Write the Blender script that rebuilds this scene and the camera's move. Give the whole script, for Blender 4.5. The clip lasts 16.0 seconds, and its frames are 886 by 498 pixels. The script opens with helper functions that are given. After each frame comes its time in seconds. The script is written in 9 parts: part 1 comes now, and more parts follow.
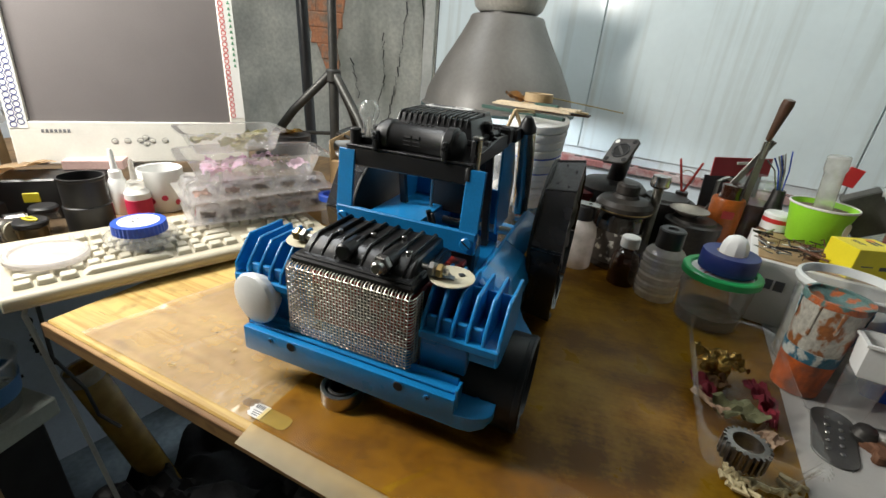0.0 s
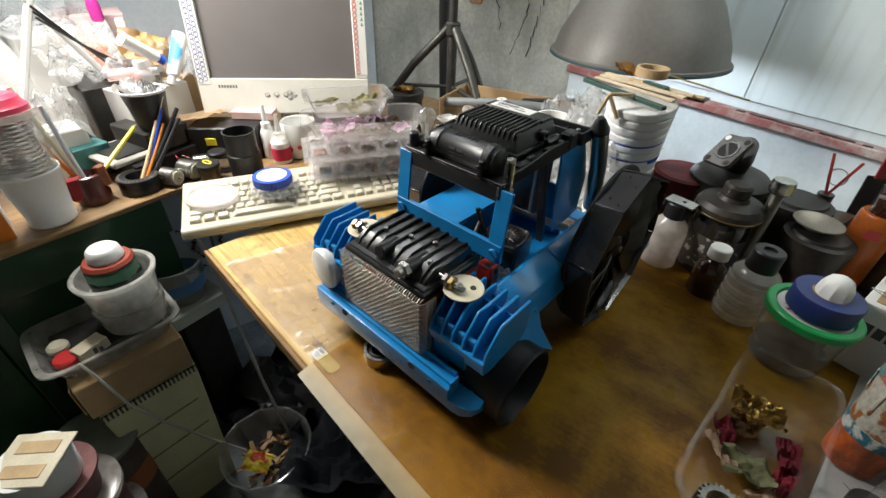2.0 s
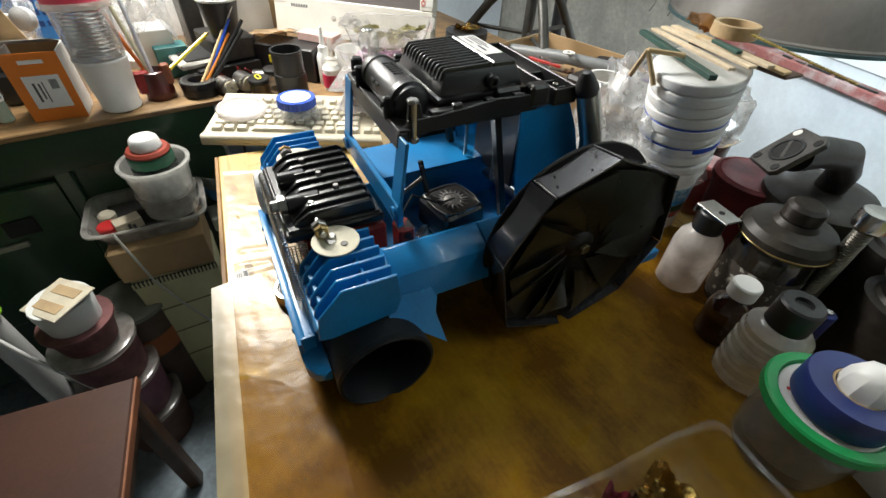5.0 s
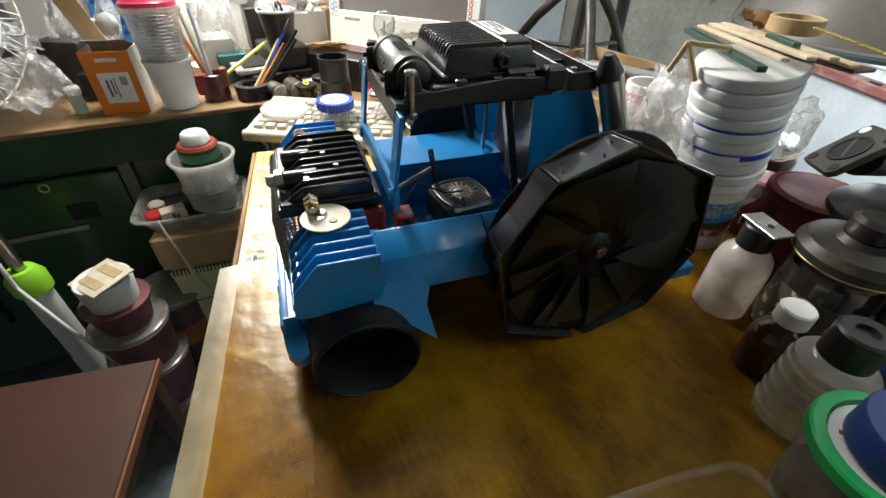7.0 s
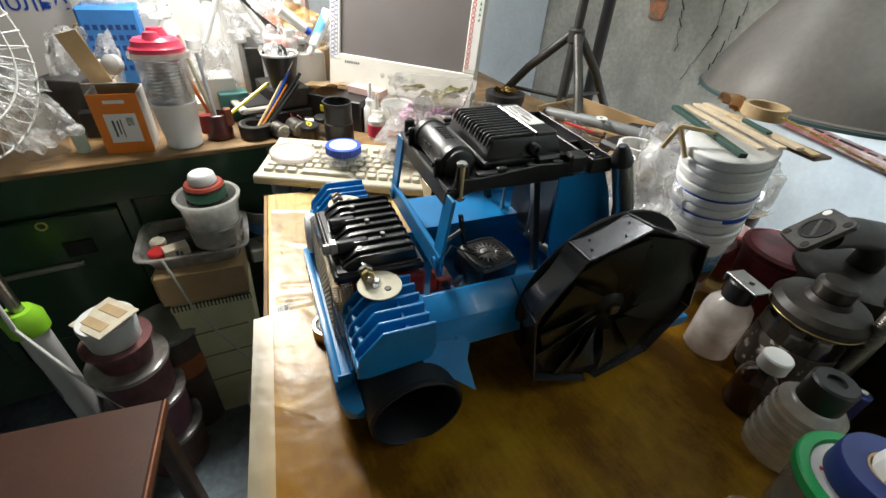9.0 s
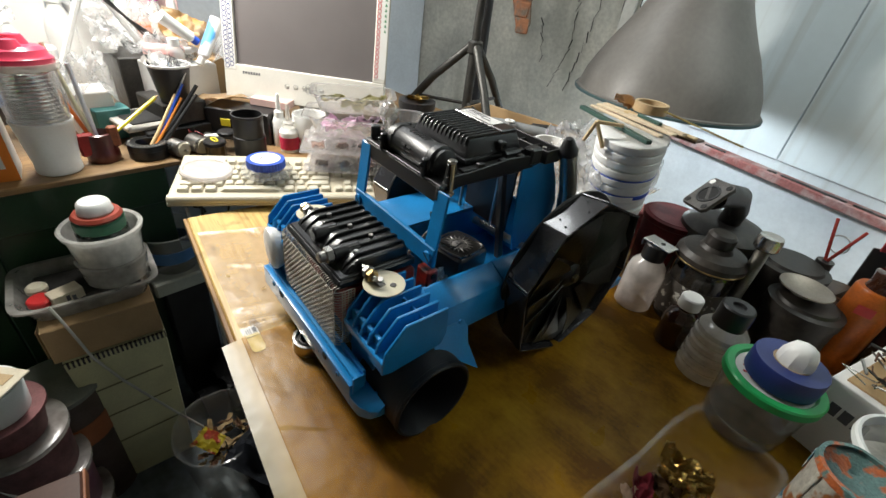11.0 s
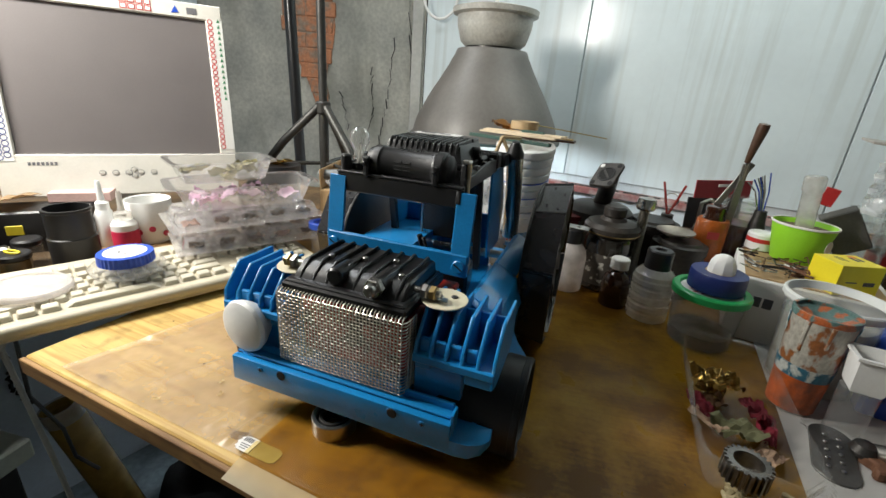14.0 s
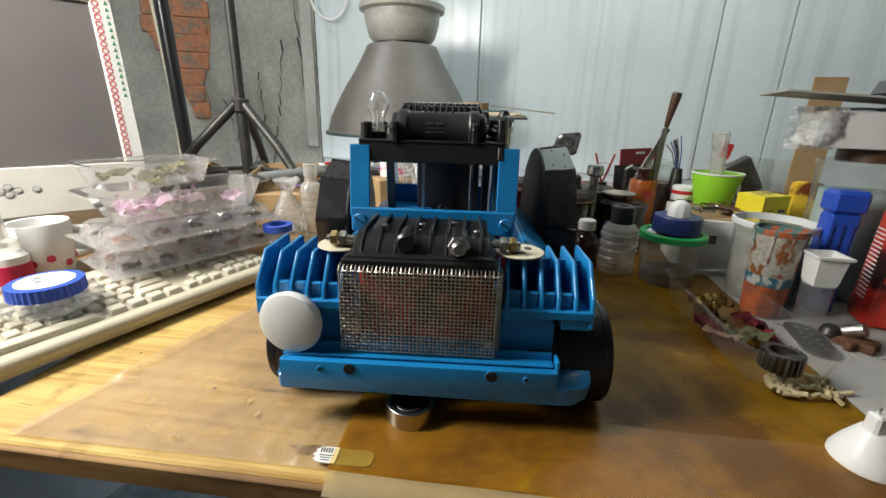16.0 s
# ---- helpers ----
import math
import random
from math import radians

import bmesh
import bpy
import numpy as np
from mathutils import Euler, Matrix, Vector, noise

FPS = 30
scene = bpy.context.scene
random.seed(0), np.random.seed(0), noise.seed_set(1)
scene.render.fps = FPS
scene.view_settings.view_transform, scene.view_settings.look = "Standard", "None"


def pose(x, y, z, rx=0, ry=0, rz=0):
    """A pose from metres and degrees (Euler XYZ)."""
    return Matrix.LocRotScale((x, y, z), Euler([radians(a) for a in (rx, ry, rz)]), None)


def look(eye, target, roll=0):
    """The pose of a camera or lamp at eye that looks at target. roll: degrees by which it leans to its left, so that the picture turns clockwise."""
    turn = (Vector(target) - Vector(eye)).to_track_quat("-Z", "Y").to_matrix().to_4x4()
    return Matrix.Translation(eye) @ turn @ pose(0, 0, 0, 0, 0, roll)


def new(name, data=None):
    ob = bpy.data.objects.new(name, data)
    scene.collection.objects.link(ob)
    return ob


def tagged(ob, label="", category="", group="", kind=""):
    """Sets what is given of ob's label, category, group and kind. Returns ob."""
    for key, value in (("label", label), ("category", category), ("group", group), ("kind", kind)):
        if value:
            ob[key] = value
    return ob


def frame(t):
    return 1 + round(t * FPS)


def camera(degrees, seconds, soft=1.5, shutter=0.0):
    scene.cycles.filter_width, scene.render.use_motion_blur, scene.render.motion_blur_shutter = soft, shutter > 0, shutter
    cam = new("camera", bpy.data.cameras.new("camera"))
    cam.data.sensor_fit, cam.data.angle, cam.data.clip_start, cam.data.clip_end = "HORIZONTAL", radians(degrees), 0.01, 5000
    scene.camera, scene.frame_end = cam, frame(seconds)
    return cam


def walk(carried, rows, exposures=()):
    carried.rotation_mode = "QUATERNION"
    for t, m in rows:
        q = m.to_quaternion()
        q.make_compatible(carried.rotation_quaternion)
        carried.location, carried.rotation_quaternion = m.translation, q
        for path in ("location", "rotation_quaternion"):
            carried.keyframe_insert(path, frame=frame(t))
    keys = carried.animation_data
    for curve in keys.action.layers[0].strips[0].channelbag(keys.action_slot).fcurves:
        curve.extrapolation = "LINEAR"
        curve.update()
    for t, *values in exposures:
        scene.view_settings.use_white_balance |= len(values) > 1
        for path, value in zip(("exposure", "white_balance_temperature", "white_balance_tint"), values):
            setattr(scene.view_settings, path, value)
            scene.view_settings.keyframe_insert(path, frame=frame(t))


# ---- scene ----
cam = camera(92.3, 16.0)
PATH = [
    (0, (0.41, 0.415, 0.347), (0.008, 2.191, -0.48), 5.0),
    (0.5, (0.424, 0.417, 0.387), (-0.102, 2.112, -0.536), 3.6),
    (1, (0.452, 0.418, 0.432), (-0.195, 1.983, -0.631), 2.4),
    (1.5, (0.49, 0.44, 0.448), (-0.332, 1.872, -0.681), 2.5),
    (2, (0.514, 0.464, 0.46), (-0.384, 1.809, -0.718), 2.2),
    (2.5, (0.545, 0.494, 0.463), (-0.372, 1.797, -0.746), 3.2),
    (3, (0.567, 0.527, 0.453), (-0.389, 1.768, -0.791), 3.4),
    (3.5, (0.595, 0.567, 0.445), (-0.397, 1.728, -0.847), 3.1),
    (4, (0.611, 0.592, 0.427), (-0.462, 1.664, -0.877), 2.7),
    (4.5, (0.63, 0.625, 0.417), (-0.503, 1.626, -0.893), 4.1),
    (5, (0.642, 0.67, 0.423), (-0.556, 1.552, -0.915), 3.4),
    (7.5, (0.673, 0.717, 0.371), (-0.736, 1.425, -0.858), 1.9),
    (8, (0.656, 0.705, 0.398), (-0.761, 1.415, -0.821), 2.2),
    (8.5, (0.656, 0.682, 0.423), (-0.774, 1.404, -0.775), 2.7),
    (9, (0.645, 0.645, 0.445), (-0.716, 1.506, -0.741), 4.9),
    (11.5, (0.583, 0.518, 0.432), (-0.402, 1.891, -0.639), 8.7),
    (12, (0.553, 0.504, 0.417), (-0.337, 1.967, -0.617), 9.3),
    (12.5, (0.523, 0.471, 0.401), (-0.241, 2.056, -0.551), 8.8),
    (13, (0.494, 0.444, 0.382), (-0.145, 2.154, -0.436), 5.8),
    (13.5, (0.451, 0.423, 0.356), (-0.049, 2.219, -0.368), 4.9),
    (14, (0.409, 0.412, 0.341), (0.031, 2.247, -0.357), 4.3),
    (14.5, (0.363, 0.398, 0.327), (0.156, 2.276, -0.33), 2.2),
    (15, (0.321, 0.392, 0.306), (0.298, 2.28, -0.354), 1.4),
    (15.5, (0.283, 0.392, 0.289), (0.376, 2.28, -0.366), 1.1),
    (16, (0.241, 0.4, 0.278), (0.395, 2.296, -0.34), 1.6),
]
walk(cam, [(t, look(eye, target, roll)) for t, eye, target, roll in PATH], [(0, 0.04), (1, 0.08), (2, 0.0), (3.5, 0.03), (5, 0.12), (7.5, 0.17), (8.5, 0.10), (9.2, 0.0), (16, 0.0)])


# ---------------------------------------------------------------- light
world = bpy.data.worlds.new("room_air")
world.use_nodes = True
world.node_tree.nodes["Background"].inputs[0].default_value = (0.75, 0.85, 1.0, 1)
world.node_tree.nodes["Background"].inputs[1].default_value = 0.02
scene.world = world


def lamp(name, kind, power, place, target=None, col=(1, 1, 1), size=0.1, size_y=None):
    data = bpy.data.lights.new(name, kind)
    data.energy, data.color = power, col
    ob = new(name, data)
    if kind == "AREA":
        data.shape = "RECTANGLE"
        data.size, data.size_y = size, size_y or size
    else:
        data.shadow_soft_size = size
    ob.matrix_world = look(place, target) if target else Matrix.Translation(place)
    return ob


DESK_LAMP = (-0.62, 0.74, 0.80)
lamp("desk_lamp_light", "AREA", 22.0, DESK_LAMP, (-0.12, 1.00, 0.1), (1.0, 0.97, 0.90), 0.10, 0.50)
lamp("bell_lamp_light", "POINT", 12.0, (0.214, 1.90, 0.260), None, (0.86, 0.94, 1.0), 0.05)
lamp("ceiling_lamp_light", "AREA", 11.0, (-0.72, 1.42, 1.68), (-0.20, 1.55, 0.2), (0.95, 0.98, 1.0), 1.1, 0.25)
# unseen fill, added and aimed so that the panel wall gets brighter
lamp("rear_ceiling_lamp_light", "AREA", 21.0, (1.15, 1.50, 1.70), (1.1, 2.30, 1.25), (0.94, 1.0, 0.95), 1.2, 0.3)

# ---------------------------------------------------------------- materials
MATS = {}


def mat(name, col, rough=0.5, metal=0.0, var=0.15, grain=260.0, blot=18.0, bump=0.08, coat=0.0, col2=None, thresh=None, spec=0.5, sss=0.0):
    """A surface with blotches (blot) and grain at two sizes; col2: a second colour in patches."""
    if name in MATS:
        return MATS[name]
    m = bpy.data.materials.new(name)
    m.use_nodes = True
    nt = m.node_tree
    N, L = nt.nodes, nt.links
    b = N["Principled BSDF"]
    tc = N.new("ShaderNodeTexCoord")
    info = N.new("ShaderNodeObjectInfo")
    off = N.new("ShaderNodeVectorMath")
    off.operation = "MULTIPLY_ADD"
    L.new(info.outputs["Random"], off.inputs[0])
    off.inputs[1].default_value = (3.1, 5.7, 2.3)
    L.new(tc.outputs["Object"], off.inputs[2])
    n1, n2 = N.new("ShaderNodeTexNoise"), N.new("ShaderNodeTexNoise")
    n1.inputs["Scale"].default_value, n1.inputs["Detail"].default_value = blot, 4
    n2.inputs["Scale"].default_value, n2.inputs["Detail"].default_value = grain, 3
    L.new(off.outputs[0], n1.inputs["Vector"])
    L.new(off.outputs[0], n2.inputs["Vector"])
    mix = N.new("ShaderNodeMix")
    mix.data_type = "RGBA"
    c2 = col2 or tuple(c * (1 - 1.6 * var) for c in col)
    mix.inputs[6].default_value, mix.inputs[7].default_value = (*col, 1), (*c2, 1)
    ramp = N.new("ShaderNodeMapRange")
    lo, hi = thresh or (0.35, 0.75)
    ramp.inputs["From Min"].default_value, ramp.inputs["From Max"].default_value = lo, hi
    L.new(n1.outputs[0], ramp.inputs["Value"])
    L.new(ramp.outputs[0], mix.inputs[0])
    mix2 = N.new("ShaderNodeMix")
    mix2.data_type, mix2.blend_type = "RGBA", "MULTIPLY"
    mix2.inputs[0].default_value = min(1, var * 2)
    L.new(mix.outputs[2], mix2.inputs[6])
    gr = N.new("ShaderNodeMapRange")
    gr.inputs["From Min"].default_value, gr.inputs["From Max"].default_value = 0.3, 0.7
    gr.inputs["To Min"].default_value, gr.inputs["To Max"].default_value = 0.72, 1.12
    L.new(n2.outputs[0], gr.inputs["Value"])
    L.new(gr.outputs[0], mix2.inputs[7])
    L.new(mix2.outputs[2], b.inputs["Base Color"])
    rr = N.new("ShaderNodeMapRange")
    rr.inputs["To Min"].default_value, rr.inputs["To Max"].default_value = max(0.02, rough * 0.78), min(1, rough * 1.25)
    L.new(n1.outputs[0], rr.inputs["Value"])
    L.new(rr.outputs[0], b.inputs["Roughness"])
    b.inputs["Metallic"].default_value = metal
    b.inputs["Specular IOR Level"].default_value = spec
    b.inputs["Coat Weight"].default_value, b.inputs["Coat Roughness"].default_value = coat, 0.08
    if sss:
        b.inputs["Subsurface Weight"].default_value = sss
        b.inputs["Subsurface Radius"].default_value = (0.01, 0.01, 0.01)
    if bump:
        bp = N.new("ShaderNodeBump")
        bp.inputs["Strength"].default_value, bp.inputs["Distance"].default_value = bump, 0.001
        L.new(n2.outputs[0], bp.inputs["Height"])
        L.new(bp.outputs[0], b.inputs["Normal"])
    MATS[name] = m
    return m


def clear(name, tint=(0.95, 0.97, 0.97), veil=0.12, veil_col=(0.85, 0.88, 0.88), rough=0.06, wave=0.0, wave_scale=40.0, gloss=1.0, mottle=None):
    """Clear or milky plastic and glass: see-through, a milky veil and a Fresnel gloss."""
    if name in MATS:
        return MATS[name]
    m = bpy.data.materials.new(name)
    m.use_nodes = True
    nt = m.node_tree
    N, L = nt.nodes, nt.links
    N.remove(N["Principled BSDF"])
    out = N["Material Output"]
    tr, df, gl, tl = (N.new("ShaderNodeBsdf" + k) for k in ("Transparent", "Diffuse", "Glossy", "Translucent"))
    tr.inputs[0].default_value = (*tint, 1)
    df.inputs[0].default_value = tl.inputs[0].default_value = (*veil_col, 1)
    gl.inputs["Roughness"].default_value = rough
    a, b_, c = N.new("ShaderNodeMixShader"), N.new("ShaderNodeMixShader"), N.new("ShaderNodeMixShader")
    a.inputs[0].default_value = 0.45
    L.new(df.outputs[0], a.inputs[1])
    L.new(tl.outputs[0], a.inputs[2])
    tc, nz = N.new("ShaderNodeTexCoord"), N.new("ShaderNodeTexNoise")
    nz.inputs["Scale"].default_value, nz.inputs["Detail"].default_value = wave_scale, 3
    L.new(tc.outputs["Object"], nz.inputs["Vector"])
    vr = N.new("ShaderNodeMapRange")
    vr.inputs["From Min"].default_value, vr.inputs["From Max"].default_value = 0.3, 0.7
    vr.inputs["To Min"].default_value, vr.inputs["To Max"].default_value = veil * 0.75, veil * 1.25
    L.new(nz.outputs[0], vr.inputs["Value"])
    L.new(vr.outputs[0], b_.inputs[0])
    L.new(tr.outputs[0], b_.inputs[1])
    L.new(a.outputs[0], b_.inputs[2])
    if mottle:
        cloud, fine, add, ramp, mx = (N.new("ShaderNode" + k) for k in ("TexNoise", "TexNoise", "Math", "MapRange", "Mix"))
        cloud.inputs["Scale"].default_value, cloud.inputs["Detail"].default_value = 7.0, 7
        fine.inputs["Scale"].default_value, fine.inputs["Detail"].default_value = 120.0, 3
        add.operation, add.inputs[1].default_value = "MULTIPLY_ADD", 0.35
        L.new(tc.outputs["Object"], cloud.inputs["Vector"])
        L.new(tc.outputs["Object"], fine.inputs["Vector"])
        L.new(fine.outputs[0], add.inputs[0])
        L.new(cloud.outputs[0], add.inputs[2])
        ramp.inputs["From Min"].default_value, ramp.inputs["From Max"].default_value = 0.55, 0.86
        L.new(add.outputs[0], ramp.inputs["Value"])
        mx.data_type = "RGBA"
        mx.inputs[6].default_value, mx.inputs[7].default_value = (*tint, 1), (*mottle, 1)
        L.new(ramp.outputs[0], mx.inputs[0])
        L.new(mx.outputs[2], tr.inputs[0])
    fr = N.new("ShaderNodeLayerWeight")
    fr.inputs["Blend"].default_value = 0.5
    pw, mu = N.new("ShaderNodeMath"), N.new("ShaderNodeMath")
    pw.operation, pw.inputs[1].default_value = "POWER", 4.0
    mu.operation, mu.use_clamp = "MULTIPLY_ADD", True
    mu.inputs[1].default_value, mu.inputs[2].default_value = 0.9 * gloss, 0.045 * gloss
    L.new(fr.outputs["Facing"], pw.inputs[0])
    L.new(pw.outputs[0], mu.inputs[0])
    L.new(mu.outputs[0], c.inputs[0])
    L.new(b_.outputs[0], c.inputs[1])
    L.new(gl.outputs[0], c.inputs[2])
    if wave:
        bp = N.new("ShaderNodeBump")
        bp.inputs["Strength"].default_value, bp.inputs["Distance"].default_value = wave, 0.004
        L.new(nz.outputs[0], bp.inputs["Height"])
        for n in (gl, fr):
            L.new(bp.outputs[0], n.inputs["Normal"])
    L.new(c.outputs[0], out.inputs[0])
    MATS[name] = m
    return m


def wood_mat(name, light, dark, stain, along=(1, 0, 0), rough=0.35, stain_at=(0.52, 0.72), grain=55.0, coat=0.3):
    """Boards with a long grain and dark stains."""
    m = bpy.data.materials.new(name)
    m.use_nodes = True
    nt = m.node_tree
    N, L = nt.nodes, nt.links
    b = N["Principled BSDF"]
    tc, mp = N.new("ShaderNodeTexCoord"), N.new("ShaderNodeMapping")
    mp.inputs["Scale"].default_value = (4.0, grain, grain) if along[0] else (grain, 4.0, grain)
    L.new(tc.outputs["Object"], mp.inputs[0])
    n1, n2, n3 = (N.new("ShaderNodeTexNoise") for _ in range(3))
    n1.inputs["Scale"].default_value, n1.inputs["Detail"].default_value, n1.inputs["Distortion"].default_value = 1.6, 5, 0.6
    L.new(mp.outputs[0], n1.inputs["Vector"])
    n2.inputs["Scale"].default_value, n2.inputs["Detail"].default_value = 5.0, 6
    n3.inputs["Scale"].default_value, n3.inputs["Detail"].default_value = 34.0, 4
    L.new(tc.outputs["Object"], n2.inputs["Vector"])
    L.new(tc.outputs["Object"], n3.inputs["Vector"])
    r1 = N.new("ShaderNodeMapRange")
    r1.inputs["From Min"].default_value, r1.inputs["From Max"].default_value = 0.44, 0.66
    L.new(n1.outputs[0], r1.inputs["Value"])
    m1, m2, m3 = (N.new("ShaderNodeMix") for _ in range(3))
    for k in (m1, m2, m3):
        k.data_type = "RGBA"
    m1.inputs[6].default_value, m1.inputs[7].default_value = (*light, 1), (*dark, 1)
    L.new(r1.outputs[0], m1.inputs[0])
    r2 = N.new("ShaderNodeMapRange")
    r2.inputs["From Min"].default_value, r2.inputs["From Max"].default_value = stain_at
    r2.inputs["To Max"].default_value = 0.8
    L.new(n2.outputs[0], r2.inputs["Value"])
    L.new(r2.outputs[0], m2.inputs[0])
    L.new(m1.outputs[2], m2.inputs[6])
    m2.inputs[7].default_value = (*stain, 1)
    r3 = N.new("ShaderNodeMapRange")
    r3.inputs["From Min"].default_value, r3.inputs["From Max"].default_value = 0.6, 0.75
    r3.inputs["To Max"].default_value = 0.55
    L.new(n3.outputs[0], r3.inputs["Value"])
    L.new(r3.outputs[0], m3.inputs[0])
    L.new(m2.outputs[2], m3.inputs[6])
    m3.inputs[7].default_value = tuple(c * 0.5 for c in dark) + (1,)
    L.new(m3.outputs[2], b.inputs["Base Color"])
    r4 = N.new("ShaderNodeMapRange")
    r4.inputs["To Min"].default_value, r4.inputs["To Max"].default_value = rough * 0.7, rough * 1.5
    L.new(n2.outputs[0], r4.inputs["Value"])
    L.new(r4.outputs[0], b.inputs["Roughness"])
    b.inputs["Coat Weight"].default_value, b.inputs["Coat Roughness"].default_value = coat, 0.15
    bp = N.new("ShaderNodeBump")
    bp.inputs["Strength"].default_value, bp.inputs["Distance"].default_value = 0.15, 0.001
    L.new(n1.outputs[0], bp.inputs["Height"])
    L.new(bp.outputs[0], b.inputs["Normal"])
    MATS[name] = m
    return m


def glow(name, col, strength):
    m = bpy.data.materials.new(name)
    m.use_nodes = True
    b = m.node_tree.nodes["Principled BSDF"]
    b.inputs["Base Color"].default_value = (*col, 1)
    b.inputs["Emission Color"].default_value = (*col, 1)
    b.inputs["Emission Strength"].default_value = strength
    return m


BLUE = mat("blue_enamel", (0.010, 0.225, 0.55), 0.30, var=0.16, grain=420, bump=0.14, coat=0.22)
BLACK = mat("black_plastic", (0.014, 0.014, 0.015), 0.38, var=0.2, grain=600, bump=0.12)
BLACKM = mat("black_painted_metal", (0.012, 0.012, 0.013), 0.30, var=0.2, grain=500, bump=0.12, coat=0.2)
RUBBER = mat("dark_grey_tube_plastic", (0.014, 0.016, 0.020), 0.45, var=0.25, grain=300, bump=0.05, spec=0.35)
DARK = mat("dark_recess", (0.006, 0.006, 0.006), 0.8, var=0.1)
STEEL = mat("worn_steel", (0.55, 0.53, 0.50), 0.28, metal=1.0, var=0.2, grain=500)
CHROME = mat("chrome", (0.75, 0.74, 0.72), 0.10, metal=1.0, var=0.08, bump=0.02)
BRASS = mat("brass", (0.62, 0.45, 0.20), 0.30, metal=1.0, var=0.2)
IRON = mat("dark_oily_iron", (0.10, 0.095, 0.09), 0.42, metal=0.8, var=0.35, grain=240, bump=0.2)
RUST = mat("rusty_iron", (0.16, 0.07, 0.035), 0.75, metal=0.2, var=0.4, grain=180, bump=0.4, col2=(0.06, 0.03, 0.02))
WHITE = mat("white_plastic", (0.78, 0.78, 0.76), 0.38, var=0.05, bump=0.03)
MILK = mat("milky_plastic", (0.70, 0.72, 0.70), 0.35, var=0.06, bump=0.03, sss=0.3)
CREAM = mat("yellowed_cream_plastic", (0.60, 0.55, 0.42), 0.45, var=0.10, grain=300, bump=0.05)
RED = mat("red_plastic", (0.55, 0.03, 0.03), 0.35, var=0.12)
PINKRED = mat("raspberry_plastic", (0.62, 0.05, 0.10), 0.3, var=0.08)
GREEN = mat("green_plastic", (0.02, 0.36, 0.10), 0.32, var=0.08)
LIME = mat("lime_green_card", (0.30, 0.68, 0.03), 0.5, var=0.06)
ORANGE = mat("orange_plastic", (0.72, 0.17, 0.02), 0.4, var=0.08)
YELLOW = mat("yellow_card", (0.80, 0.66, 0.02), 0.5, var=0.05)
DKBLUE = mat("dark_blue_tape", (0.015, 0.03, 0.16), 0.4, var=0.15, grain=300)
BLUEP = mat("blue_plastic", (0.02, 0.08, 0.50), 0.35, var=0.06)
CARD = mat("brown_cardboard", (0.42, 0.28, 0.14), 0.8, var=0.12, grain=300, bump=0.15)
PAPER = mat("white_paper", (0.75, 0.74, 0.72), 0.8, var=0.04, bump=0.04)
PRINT = mat("grey_print", (0.09, 0.09, 0.10), 0.8, var=0.05)
AMBER = mat("brown_glass", (0.035, 0.012, 0.006), 0.10, var=0.1, bump=0.0, coat=0.6)
OLIVEW = mat("pale_wood", (0.62, 0.45, 0.24), 0.6, var=0.12, grain=200, bump=0.1)
DKWOOD = mat("dark_wood", (0.10, 0.045, 0.02), 0.45, var=0.3, grain=150, coat=0.2)
CLEARP = clear("clear_plastic", tint=(0.995, 0.995, 0.995), veil=0.16, veil_col=(0.95, 0.95, 0.95), rough=0.05, wave=0.15, wave_scale=60)
FROST = clear("frosted_plastic", tint=(0.93, 0.93, 0.91), veil=0.40, veil_col=(0.80, 0.77, 0.72), rough=0.2, wave=0.05)
HAZY = clear("hazy_plastic", tint=(0.98, 0.98, 0.97), veil=0.11, rough=0.12, wave=0.1)
GLASS = clear("clear_glass", tint=(0.98, 0.99, 0.98), veil=0.07, rough=0.01, gloss=1.3)
BAG = clear("crumpled_clear_bag", tint=(0.99, 0.99, 0.99), veil=0.30, veil_col=(0.97, 0.98, 0.98), rough=0.10, wave=1.0, wave_scale=90, gloss=1.8)


# ---------------------------------------------------------------- mesh helpers
def bm_box(sx, sy, sz, at=(0, 0, 0), bev=0.0008, rot=(0, 0, 0), bm=None, seg=1, taper=1.0):
    """A box with bevelled edges, centred at 'at'. taper: scale of its top."""
    tmp = bmesh.new()
    bmesh.ops.create_cube(tmp, size=1.0)
    for v in tmp.verts:
        k = taper if v.co.z > 0 else 1.0
        v.co = Vector((v.co.x * sx * k, v.co.y * sy * k, v.co.z * sz))
    if bev:
        bmesh.ops.bevel(tmp, geom=tmp.edges[:], offset=min(bev, 0.45 * min(sx, sy, sz)), segments=seg, affect="EDGES", profile=0.6)
    return add_to(bm, tmp, pose(*at, *rot))


def add_to(bm, tmp, m):
    bmesh.ops.transform(tmp, matrix=m, verts=tmp.verts)
    if bm is None:
        return tmp
    me = bpy.data.meshes.new("tmp")
    tmp.to_mesh(me)
    tmp.free()
    bm.from_mesh(me)
    bpy.data.meshes.remove(me)
    return bm


